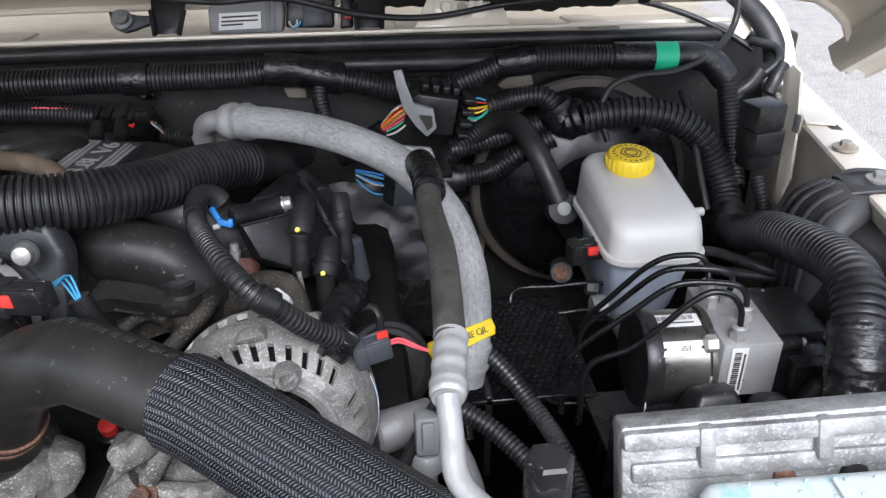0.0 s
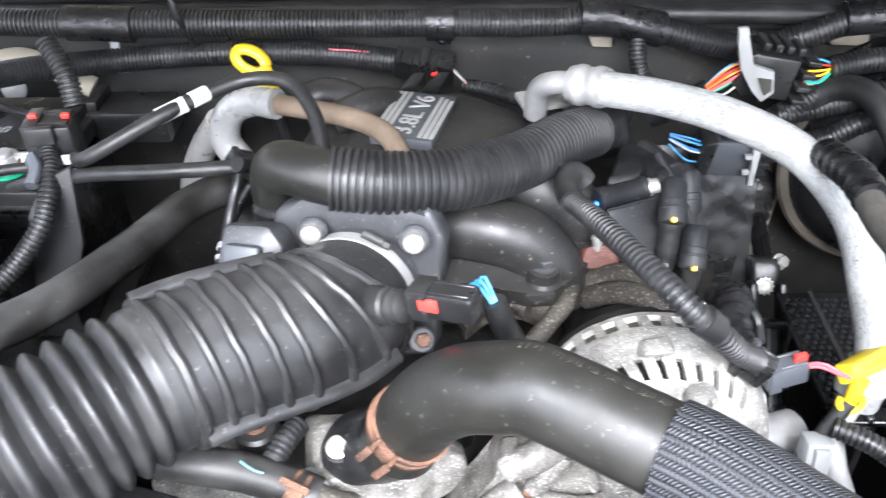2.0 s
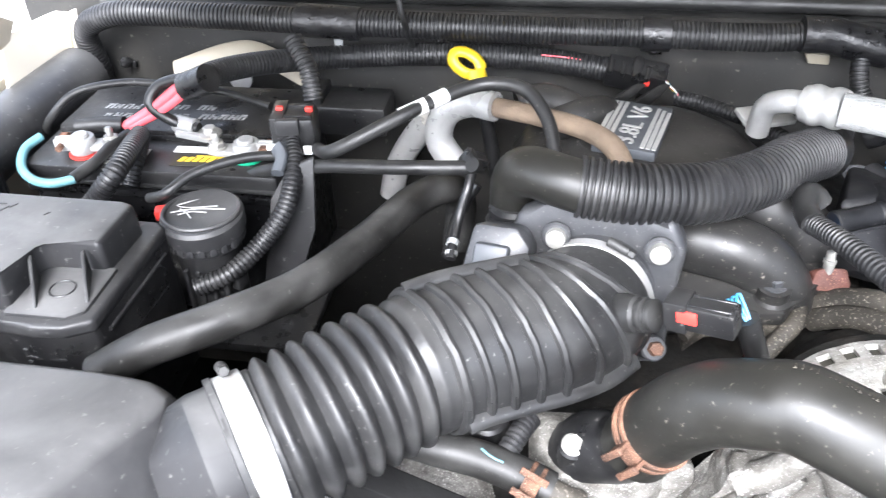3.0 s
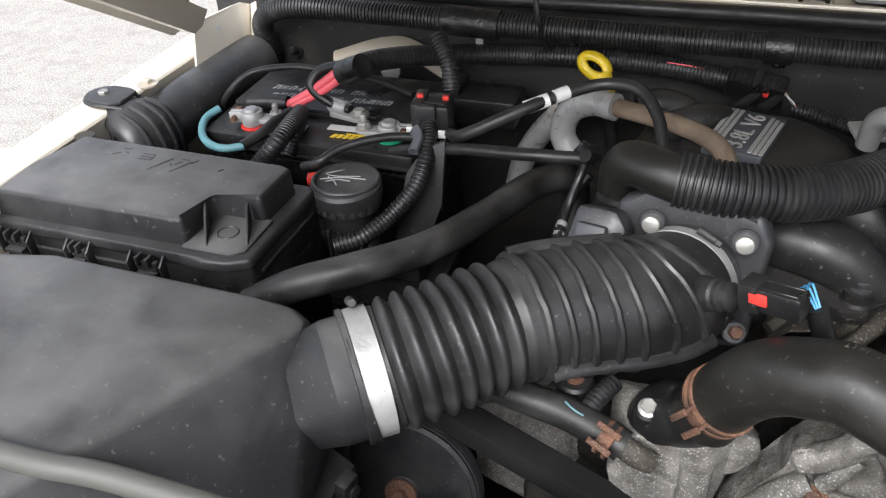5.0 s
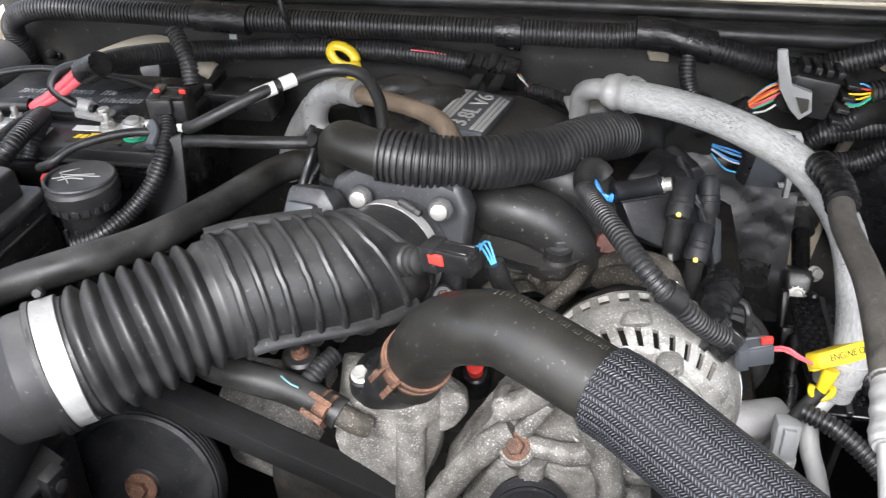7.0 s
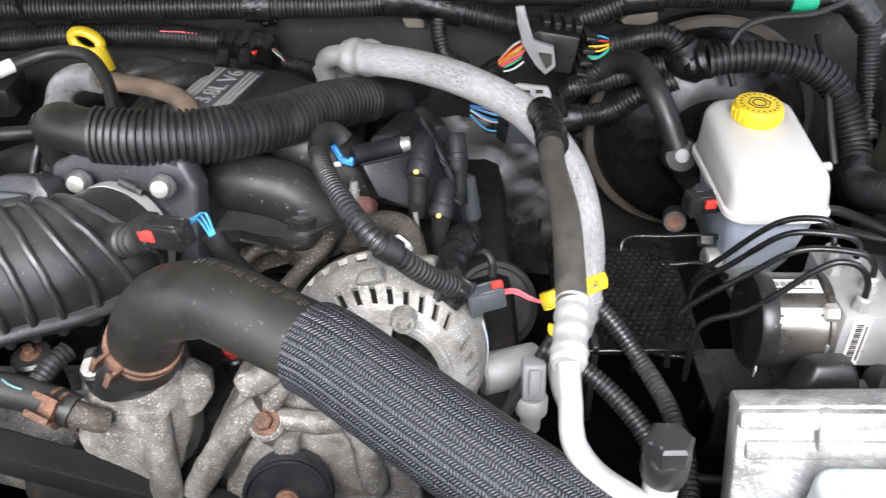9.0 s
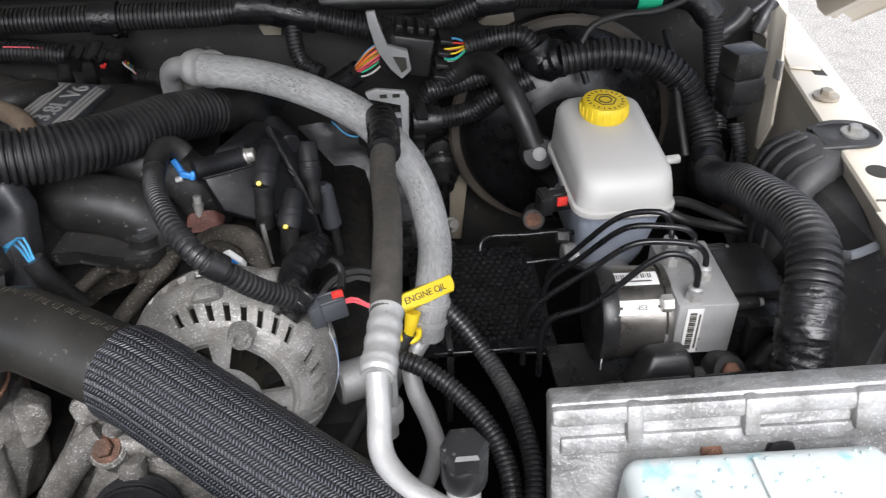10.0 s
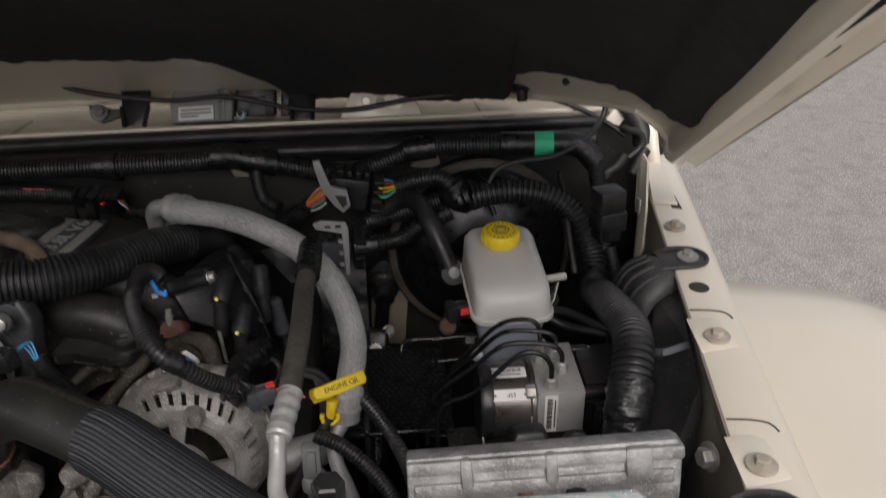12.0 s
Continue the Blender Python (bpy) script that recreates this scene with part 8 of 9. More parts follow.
brake_line([(0.262, 0.705, 0.955), (0.239, 0.705, 0.958), (0.205, 0.705, 0.957), (0.167, 0.705, 0.957), (0.159, 0.700, 0.955), (0.157, 0.690, 0.939), (0.165, 0.66, 0.86)])
brake_line([(0.262, 0.672, 0.93), (0.232, 0.672, 0.947), (0.204, 0.672, 0.946), (0.178, 0.672, 0.945), (0.168, 0.668, 0.943), (0.166, 0.655, 0.923), (0.17, 0.63, 0.84)])
brake_line([(0.165, 0.62, 0.90), (0.18, 0.60, 0.895), (0.21, 0.59, 0.895), (0.225, 0.575, 0.88), (0.215, 0.55, 0.87)])

# mounting frame under the pressure unit
mf = thing("abs_bracket", (0.29, 0.50, 0.85), "black steel bracket with rubber mounts", "bracket")
part("plate", box(B(), (0.30, 0.50, 0.925), (0.20, 0.14, 0.006), bevel=0.002), BLACK, mf)
part("front_wall", box(B(), (0.315, 0.452, 0.935), (0.17, 0.006, 0.05), (-10, 0, 0), 0.002), BLACK, mf)
for x in (0.276, 0.378):
    part("mount", hull(B(), [(x - 0.046, 0.458, 0.940), (x + 0.026, 0.458, 0.945), (x - 0.020, 0.466, 0.988), (x + 0.020, 0.466, 0.990), (x - 0.014, 0.474, 0.999), (x + 0.014, 0.474, 1.000), (x - 0.040, 0.494, 0.935), (x + 0.026, 0.494, 0.935), (x - 0.018, 0.492, 0.996), (x + 0.016, 0.492, 0.996)], 0.005, 3), BLACK, mf)
for x in (0.205, 0.257, 0.310, 0.362):
    part("rail_pad", hull(B(), [(x - 0.0245, 0.439, 1.000), (x + 0.0245, 0.437, 1.004), (x - 0.0245, 0.448, 1.001), (x + 0.0245, 0.446, 1.004), (x - 0.0245, 0.439, 0.93), (x + 0.0245, 0.437, 0.93), (x - 0.0245, 0.449, 0.93), (x + 0.0245, 0.447, 0.93)], 0.002), TAR, mf)
part("grommet", lathe(B(), (0.327, 0.475, 0.975), (0, -0.8, 0.6), [(0.014, -0.020), (0.015, 0), (0.0125, 0.005), (0.008, 0.005)], 28), RUBBER, mf)
part("grommet_bolt", hexagon(B(), (0.327, 0.4705, 0.9785), (0, -0.8, 0.6), 0.0075, 0.005), RUST, mf, "rusty bolt")
part("saddle", box(B(), (0.330, 0.482, 0.948), (0.06, 0.018, 0.04), (0, 0, 0), 0.004), BLACK, mf)
bm = B()
for i in range(16):
    for k in range(20):
        q = V((0.087 + i * 0.0074 + (0.0037 if k % 2 else 0), 0.694 - k * 0.0066, 0.9492 - k * 0.0004))
        lathe(bm, q, (0, -0.06, 1), [(0.0036, -0.0006), (0.0030, 0.0014), (0.0012, 0.0024)], 8)
hs = thing("heat_shield", (0.165, 0.63, 0.90), "black embossed heat shield below the brake lines", "heat shield")
tagged(part("emboss", bm, TAR, hs), kind="stuff")
part("sheet", hull(B(), [(x, y, z) for x in (0.082, 0.208) for y, z in ((0.705, 0.9495), (0.555, 0.9405), (0.705, 0.944), (0.555, 0.935))], 0.001, 1), TAR, hs)
part("fold", hull(B(), [(x, y, z) for x in (0.108, 0.114) for y, z in ((0.705, 0.9525), (0.555, 0.9445), (0.705, 0.85), (0.555, 0.85))], 0.001, 1), BLACK, hs)
part("rail", tube(B(), [(0.17, 0.46, 0.885), (0.24, 0.455, 0.89), (0.26, 0.47, 0.90)], 0.004, 10), SATIN, hs)

st = thing("steering_shaft", (0.15, 0.75, 0.80), "black steering shaft with a clamped universal joint", "steering shaft")
lobe = [(0.113, 0.890), (0.118, 0.912), (0.132, 0.930), (0.148, 0.934), (0.165, 0.920), (0.170, 0.898), (0.158, 0.868), (0.136, 0.858), (0.119, 0.868)]
part("boot_plate", slab(B(), [(x, 0.955, z) for x, z in lobe], (0, 0.012, 0), 0.003), RUBBER, st)
part("boot", lathe(B(), (0.142, 0.957, 0.893), (-0.02, -0.92, -0.30), [(0.028, 0), (0.027, 0.006), (0.022, 0.010), (0.021, 0.020), (0.016, 0.022), (0.016, 0.034), (0.012, 0.036)], 32), RUBBER, st)
part("stud", rod(B(), (0.1435, 0.957, 0.916), (0.1440, 0.940, 0.914), 0.0032, 12), STEEL, st, "short bright stud")
part("plate_hole", lathe(B(), (0.127, 0.9555, 0.911), (0, -1, 0), [(0.0045, 0), (0.0045, 0.002)], 14), INK_HOLE, st)
part("shaft", rod(B(), (0.142, 0.940, 0.889), (0.133, 0.850, 0.866), 0.0105, 20), TAR, st)
part("clamp_body", hull(B(), [(0.114, 0.868, 0.872), (0.146, 0.866, 0.874), (0.113, 0.842, 0.884), (0.144, 0.838, 0.886), (0.112, 0.824, 0.862), (0.142, 0.822, 0.864), (0.116, 0.860, 0.848), (0.144, 0.858, 0.850), (0.114, 0.826, 0.846), (0.140, 0.824, 0.848)], 0.005, 3), BLACK, st)
part("washer", lathe(B(), (0.1445, 0.845, 0.878), (0.35, -0.75, 0.55), [(0.0095, -0.001), (0.0095, 0.0012), (0.0075, 0.0018)], 24), STEEL, st)
part("bolt", hexagon(B(), V((0.1450, 0.8435, 0.8792)), (0.35, -0.75, 0.55), 0.0072, 0.007), STEEL, st, "bright pinch bolt")
part("bearing_ring", lathe(B(), (0.1245, 0.8205, 0.8635), (-0.05, -0.85, 0.52), [(0.0090, -0.003), (0.0090, 0.0010), (0.0070, 0.0014), (0.0064, -0.0008)], 28), STEEL, st, "worn bright bearing ring")
for k in range(12):
    t = 2 * math.pi * k / 12
    part("stake_mark", lathe(B(), frame_at((0.1245, 0.8205, 0.8635), (-0.05, -0.85, 0.52)) @ V((0.0098 * math.cos(t), 0.0098 * math.sin(t), 0)), (-0.05, -0.85, 0.52), [(0.0011, -0.001), (0.0009, 0.0010)], 8), STEEL, st)
for x in (0.111, 0.143):
    part("fork_arm", hull(B(), [(x + e, y, z) for e in (-0.004, 0.004) for y, z in ((0.836, 0.860), (0.815, 0.872), (0.788, 0.832), (0.802, 0.818))], 0.003), BLACK, st)
part("fork_base", hull(B(), [(x, y, z) for x in (0.108, 0.146) for y, z in ((0.800, 0.836), (0.786, 0.842), (0.776, 0.820), (0.792, 0.812))], 0.004), BLACK, st)
part("lower_shaft", rod(B(), (0.127, 0.790, 0.828), (0.118, 0.700, 0.755), 0.0145, 24), TAR, st)
fs = thing("foil_shield", (0.06, 0.86, 0.80), "crumpled black heat shield on the firewall", "heat shield")
bm = B()
def crease(x, y, deep):
    return deep * noise.noise(V((x * 22, y * 30, 3.1))) + deep * 0.35 * (1 - 2 * abs(noise.noise(V((x * 34, y * 48, 7.7)))))
grid = [[bm.verts.new((-0.03 + 0.0042 * i, 0.905 - 0.0020 * k + crease(i * 0.0036, k * 0.0045, 0.006), 0.990 - 0.0052 * k + crease(i * 0.0036, k * 0.0045, 0.004))) for i in range(36)] for k in range(36)]
for a, b in zip(grid, grid[1:]):
    for k in range(35):
        bm.faces.new((a[k], a[k + 1], b[k + 1], b[k]))
thicken(bm, 0.0012)
part("sheet", bm, DARKFOIL, fs)
bm = B()
grid = [[bm.verts.new((0.050 + 0.0030 * i + crease(i * 0.003, k * 0.004, 0.003), 0.845 + crease(i * 0.004, k * 0.004, 0.008), 0.888 - 0.0034 * k)) for i in range(16)] for k in range(12)]
for a, b in zip(grid, grid[1:]):
    for k in range(15):
        bm.faces.new((a[k], a[k + 1], b[k + 1], b[k]))
thicken(bm, 0.0012)
part("foil_patch", bm, SHINY, fs, "bright crumpled foil corner")

# ---- looms and connectors behind ----
def lever_connector(at, rot, label, wires):
    c = thing("lever_connector", at, label, "connector", "lever connectors")
    m = pose(*at, *rot)
    part("shell", box(B(), at, (0.046, 0.034, 0.044), rot, 0.003), DARKGREY if wires else BLACK, c)
    part("wire_cover", hull(B(), [m @ V(q) for q in ((-0.034, -0.014, 0.016), (-0.034, 0.014, 0.016), (-0.034, -0.014, -0.016), (-0.034, 0.014, -0.016), (-0.022, -0.018, 0.024), (-0.022, 0.018, 0.024), (-0.022, -0.018, -0.024), (-0.022, 0.018, -0.024))], 0.002), BLACK, c)
    for k in range(4):
        part("rib", box(B(), m @ V((0.036, 0, -0.021 + 0.014 * k)), (0.014, 0.036, 0.005), rot, 0.001), BLACK, c)
        part("rib", box(B(), m @ V((-0.018 + 0.012 * k, -0.004, 0.031)), (0.007, 0.030, 0.008), rot, 0.001), BLACK, c)
    bm = B()
    if wires:
        slab(bm, [(0.050, 0.852, 1.054), (0.062, 0.852, 1.058), (0.094, 0.852, 1.054), (0.098, 0.850, 1.046), (0.096, 0.848, 0.975), (0.089, 0.848, 0.975), (0.090, 0.850, 1.040), (0.054, 0.850, 1.046)], (0, 0.006, 0), 0.0015)
        for x in (0.066, 0.080):
            part("slot", slab(B(), [(x, 0.8500, 1.0525), (x + 0.008, 0.8500, 1.0525), (x + 0.008, 0.8500, 1.0485), (x, 0.8500, 1.0485)], (0, -0.0008, 0), 0), INK_HOLE, c, "dark opening in the frame")
        for z in (1.028, 1.010, 0.992):
            slab(bm, [(0.082, 0.850, z), (0.092, 0.850, z), (0.092, 0.850, z - 0.005), (0.084, 0.850, z - 0.005)], (0, 0.006, 0), 0.0008)
    else:
        slab(bm, [(0.056, 0.872, 1.137), (0.066, 0.872, 1.138), (0.072, 0.871, 1.116), (0.076, 0.870, 1.099), (0.099, 0.870, 1.094), (0.103, 0.868, 1.071), (0.092, 0.868, 1.061), (0.080, 0.868, 1.073), (0.065, 0.870, 1.096), (0.059, 0.872, 1.121)], (0, 0.006, 0), 0.0015)
        part("slot", slab(B(), [(0.083, 0.868, 1.088), (0.097, 0.868, 1.086), (0.098, 0.867, 1.075), (0.092, 0.867, 1.070)], (0, -0.002, 0), 0), INK_HOLE, c, "dark opening in the lever")
    part("lever", bm, LEVER, c, "pale grey locking lever")
    return c


C1, C2 = V((0.104, 0.900, 1.080)), V((0.074, 0.880, 1.000))
lever_connector(C1, (0, 10, 0), "black wiring connector with a grey lever", 0)
lever_connector(C2, (10, 5, 5), "dark blue-grey wiring connector with a grey lever", 1)
cols = (REDCABLE, ORANGE, YELLOW, RED, WHITEW, CYAN, GREENT)
rnd = random.Random(3)
for k in range(9):
    o = V((0, rnd.uniform(-0.008, 0.008), rnd.uniform(-0.012, 0.012)))
    hose("connector_wire", [C1 + V((-0.030, -0.008, 0.004)) + o, C1 + V((-0.045, -0.012, -0.004)) + o * 1.2, C1 + V((-0.062, -0.008, -0.018)) + o * 0.6], 0.0012, "thin coloured wire at the connector", "wire", cols[k % 7], group="connector wires", seg=7)
    o = V((0, rnd.uniform(-0.006, 0.006), rnd.uniform(-0.014, 0.014)))
    hose("connector_wire", [C1 + V((0.038, -0.004, 0.0)) + o, C1 + V((0.05, -0.006, 0.001)) + o * 1.1, C1 + V((0.062, -0.004, 0.004)) + o * 0.4], 0.0012, "thin coloured wire at the connector", "wire", cols[(k * 3 + 2) % 7], group="connector wires", seg=7)
    o = V((0, rnd.uniform(-0.006, 0.006), rnd.uniform(-0.012, 0.012)))
    hose("connector_wire", [C2 + V((-0.030, -0.008, 0.0)) + o, C2 + V((-0.046, -0.012, 0.006)) + o * 1.1, C2 + V((-0.064, -0.002, 0.014)) + o * 0.5], 0.0011, "thin coloured wire at the connector", "wire", (CYAN, BLUE, WHITEW, BLUE, REDCABLE)[k % 5], group="connector wires", seg=7)
hose("tape_wrap", [C1 + V((-0.058, -0.006, -0.018)), C1 + V((-0.082, 0.0, -0.036)), C1 + V((-0.11, 0.01, -0.055))], 0.013, "taped end of the connector loom", "tape", TAPE)
BIG = (0.0070, 0.0026)
hose("booster_loom", [C1 + V((0.060, -0.004, 0.004)), (0.191, 0.900, 1.089), (0.229, 0.895, 1.093), (0.244, 0.890, 1.078)], 0.0125, "corrugated loom leaving the connector", "wiring loom", LOOM, CON, "booster looms", seg=18)
bo_loom = loom("booster_loom", [(0.270, 0.872, 1.073), (0.309, 0.870, 1.079), (0.348, 0.865, 1.079), (0.382, 0.858, 1.069), (0.407, 0.848, 1.050), (0.424, 0.835, 1.021), (0.430, 0.815, 0.996), (0.426, 0.790, 0.978)], 0.0172, "thick corrugated loom over the brake booster", BIG, "booster looms", 20)
band(bo_loom, "tape", [(0.240, 0.890, 1.085), (0.254, 0.885, 1.066), (0.274, 0.875, 1.076)], 0.021, TAPE, "thick black tape where the looms join", seg=16, radius=lambda u: 1 + 0.06 * math.sin(u * 23))
hose("booster_loom", [C2 + V((0.055, 0.0, 0.004)), (0.169, 0.885, 1.008), (0.201, 0.880, 1.030), (0.240, 0.880, 1.049)], 0.0125, "corrugated loom from the lower connector", "wiring loom", LOOM, CON, "booster looms", seg=18)
hose("booster_loom", [C2 + V((0.050, 0.02, 0.030)), (0.145, 0.900, 1.035), (0.190, 0.895, 1.049), (0.228, 0.890, 1.062)], 0.0125, "corrugated loom behind the vacuum hose", "wiring loom", LOOM, CON, "booster looms", seg=18)
hose("tape_wrap", [C2 + V((0.03, 0.0, 0.002)), C2 + V((0.062, 0.0, 0.004))], 0.016, "taped end of the loom at the connector", "tape", TAPE)
hose("vacuum_ribbed_hose", [(0.120, 0.905, 1.02), (0.140, 0.900, 1.04), (0.165, 0.895, 1.062)], 0.0125, "ribbed sleeve on the vacuum hose", "hose", LOOM, CON)
ma_loom = loom("main_loom", [(0.424, 0.780, 0.974), (0.412, 0.735, 0.990), (0.398, 0.655, 1.035), (0.391, 0.590, 1.060), (0.389, 0.535, 1.074), (0.380, 0.492, 1.078), (0.370, 0.462, 1.060), (0.363, 0.445, 1.038)], 0.0205, "thick corrugated loom beside the brake unit", (0.0068, 0.0030), seg=22)
part("tape", wrinkle(tube(B(), [(0.372, 0.466, 1.062), (0.364, 0.446, 1.038), (0.360, 0.430, 1.005), (0.360, 0.424, 0.985)], 0.0222, 40, 0.0012, radius=lambda u: 1 + 0.03 * math.sin(u * 23)), 0.0016, 210, (0.2, 0.75, 0.8)), TAPE, ma_loom, "wrinkled black tape round the thick loom")
band(ma_loom, "split_conduit", [(0.354, 0.428, 0.995), (0.347, 0.420, 0.97), (0.340, 0.415, 0.94)], 0.0135, LOOM, "corrugated loom split off below the tape", corr=(0.0060, 0.0024))
band(ma_loom, "split_conduit", [(0.368, 0.428, 0.995), (0.371, 0.420, 0.97), (0.372, 0.415, 0.94)], 0.0135, LOOM, "corrugated loom split off below the tape", corr=(0.0060, 0.0024))
band(ma_loom, "tape", [(0.430, 0.800, 0.981), (0.417, 0.770, 0.974), (0.422, 0.740, 0.977)], 0.020, TAPE, "smooth tape at the loom's bend", seg=16)
hose("corner_loom", [(0.445, 0.890, 1.107), (0.449, 0.880, 1.075), (0.451, 0.860, 1.034), (0.448, 0.830, 0.997)], 0.0120, "dark loom down the cowl corner", "wiring loom", LOOM, CON, seg=16)
hose("cowl_cable", [(0.299, 0.860, 1.049), (0.290, 0.870, 1.080), (0.303, 0.880, 1.106), (0.333, 0.885, 1.116), (0.382, 0.885, 1.121), (0.430, 0.900, 1.138), (0.463, 0.930, 1.161), (0.467, 0.940, 1.191), (0.465, 0.960, 1.219)], 0.0040, "thin black washer line clipped up to the hood", "washer line", RUBBER, seg=10)
hose("washer_line", [(0.503, 0.950, 1.121), (0.478, 0.970, 1.136), (0.424, 1.000, 1.157), (0.341, 1.010, 1.175), (0.216, 1.010, 1.172), (0.108, 1.010, 1.158), (0.028, 1.010, 1.164), (-0.066, 1.010, 1.186), (-0.145, 1.010, 1.184), (-0.258, 1.010, 1.202), (-0.287, 1.010, 1.214), (-0.272, 0.985, 1.252)], 0.0038, "thin black washer line under the hood's rear edge", "washer line", RUBBER, seg=10)
hose("thin_cable", [(0.397, 0.900, 1.090), (0.397, 0.860, 1.066), (0.397, 0.820, 1.023), (0.399, 0.790, 0.989)], 0.0045, "thin black cable in front of the loom", "cable", RUBBER, seg=10)
hose("corner_cable", [(0.490, 0.900, 1.112), (0.475, 0.895, 1.095), (0.451, 0.890, 1.083)], 0.009, "black cable at the cowl corner", "cable", RUBBER)
rb = thing("relay_box", (0.435, 0.762, 1.102), "black stacked relay boxes on the bracket", "relay")
RB = V((0.435, 0.762, 1.102))
part("relay", box(B(), RB + V((-0.008, 0, 0.010)), (0.036, 0.030, 0.028), (0, 0, 15), 0.003), BLACK, rb)
part("relay", box(B(), RB + V((-0.006, 0, -0.018)), (0.038, 0.032, 0.028), (0, 0, 15), 0.003), BLACK, rb)
part("base", box(B(), RB + V((-0.006, 0.004, -0.040)), (0.030, 0.026, 0.018), (0, 0, 15), 0.003), BLACK, rb)
part("clip", box(B(), RB + V((0.030, -0.004, 0.0)), (0.003, 0.010, 0.02), (0, 0, 15), 0.001), STEEL, rb)
hose("relay_loom", [RB + V((0.0, 0, -0.06)), RB + V((0.004, -0.02, -0.10)), RB + V((-0.02, -0.03, -0.14))], 0.008, "thin corrugated loom under the relays", "wiring loom", LOOM, (0.0042, 0.0013))
cb = thing("cowl_bracket", (0.49, 0.90, 1.0), "beige steel bracket plate beside the relay boxes", "bracket", "cowl brackets")
part("plate", slab(B(), [(0.490, 0.848, 1.127), (0.492, 0.836, 1.139), (0.493, 0.818, 1.135), (0.493, 0.816, 1.121), (0.491, 0.800, 1.078), (0.488, 0.787, 1.023), (0.485, 0.797, 0.988), (0.484, 0.807, 0.988), (0.487, 0.812, 1.036), (0.488, 0.815, 1.057), (0.488, 0.835, 1.064), (0.489, 0.841, 1.103)], (0.003, 0, 0), 0.0006), PAINT, cb)
part("tie", hull(B(), [(0.50, 0.80, 1.083), (0.53, 0.79, 1.083), (0.53, 0.93, 1.088), (0.55, 0.93, 1.088), (0.50, 0.80, 1.086), (0.53, 0.79, 1.086), (0.53, 0.93, 1.091), (0.55, 0.93, 1.091)], 0.0006, 1), PAINT, cb)

fender_duct(V((0.490, 0.646, 1.089)) + V((0, 0, -0.010)), 1, "black ribbed plastic vent bolted to the fender")
fender_duct(V((0.413, 0.253, 1.093)) + V((0, 0, -0.004)), 1, "black ribbed plastic vent beside the washer tank", 1.5)
vd = thing("fender_duct", (0.44, 0.50, 0.85), "smooth black plastic duct along the fender", "duct")
part("body", hull(B(), [(0.479, 0.644, 1.066), (0.461, 0.565, 1.066), (0.444, 0.506, 1.065), (0.435, 0.452, 1.058), (0.439, 0.445, 1.035), (0.447, 0.625, 1.055), (0.415, 0.526, 1.035), (0.408, 0.466, 0.990), (0.455, 0.62, 0.88), (0.385, 0.62, 0.88), (0.38, 0.42, 0.88), (0.415, 0.42, 0.88)], 0.010, 3), SATIN, vd)
part("strap", tube(B(), [(0.399, 0.490, 1.072), (0.412, 0.490, 1.073), (0.429, 0.496, 1.073), (0.442, 0.505, 1.069)], 0.0036, 8, 0.004, flat=0.35), DARKGREY, vd, "dark cable tie")
part("buckle", box(B(), (0.402, 0.487, 1.074), (0.012, 0.010, 0.008), (0, 0, -20), 0.002), BLACK, vd)


def control_module():
    c = thing("engine_control_module", (0.26, 0.345, 1.0), "weathered cast aluminium engine control module with ribs", "control module")
    a, b = V((0.147, 0.353, 1.087)), V((0.369, 0.336, 1.100))
    m = basis(a, b - a, (0, 0.32, 0.95))
    w = (b - a).length
    part("plate", prism(B(), [(-0.004, -0.13), (w - 0.012, -0.13), (w, 0.0), (w - 0.006, 0.006), (0, 0.004)], m @ Matrix.Translation((0, 0, -0.012)), 0.022, 0.003), MODULE, c)
    e = [math.degrees(q) for q in m.to_euler()]
    part("top_rail", box(B(), m @ V((w / 2, -0.004, 0.0)), (w, 0.012, 0.030), e, 0.003), MODULE, c)
    for x, ww in ((0.048, 0.010), (0.116, 0.010), (0.186, 0.022)):
        part("rib", box(B(), m @ V((x, -0.010, 0.011)), (ww, 0.026, 0.012), e, 0.003), MODULE, c)
    part("step", box(B(), m @ V((w / 2 - 0.002, -0.024, 0.010)), (w * 0.94, 0.012, 0.006), e, 0.002), MODULE, c)
    part("stud", lathe(B(), m @ V((0.094, -0.034, 0.010)), m.to_3x3() @ V((0, 0.2, 1)), [(0.0065, 0), (0.0065, 0.002), (0.004, 0.004)], 18), RUST, c, "rusty fastener")
    part("plug_hole", lathe(B(), m @ V((0.135, -0.036, 0.010)), m.to_3x3() @ V((0, 0, 1)), [(0.009, 0), (0.008, 0.003)], 18), BLACK, c)
    return c


control_module()


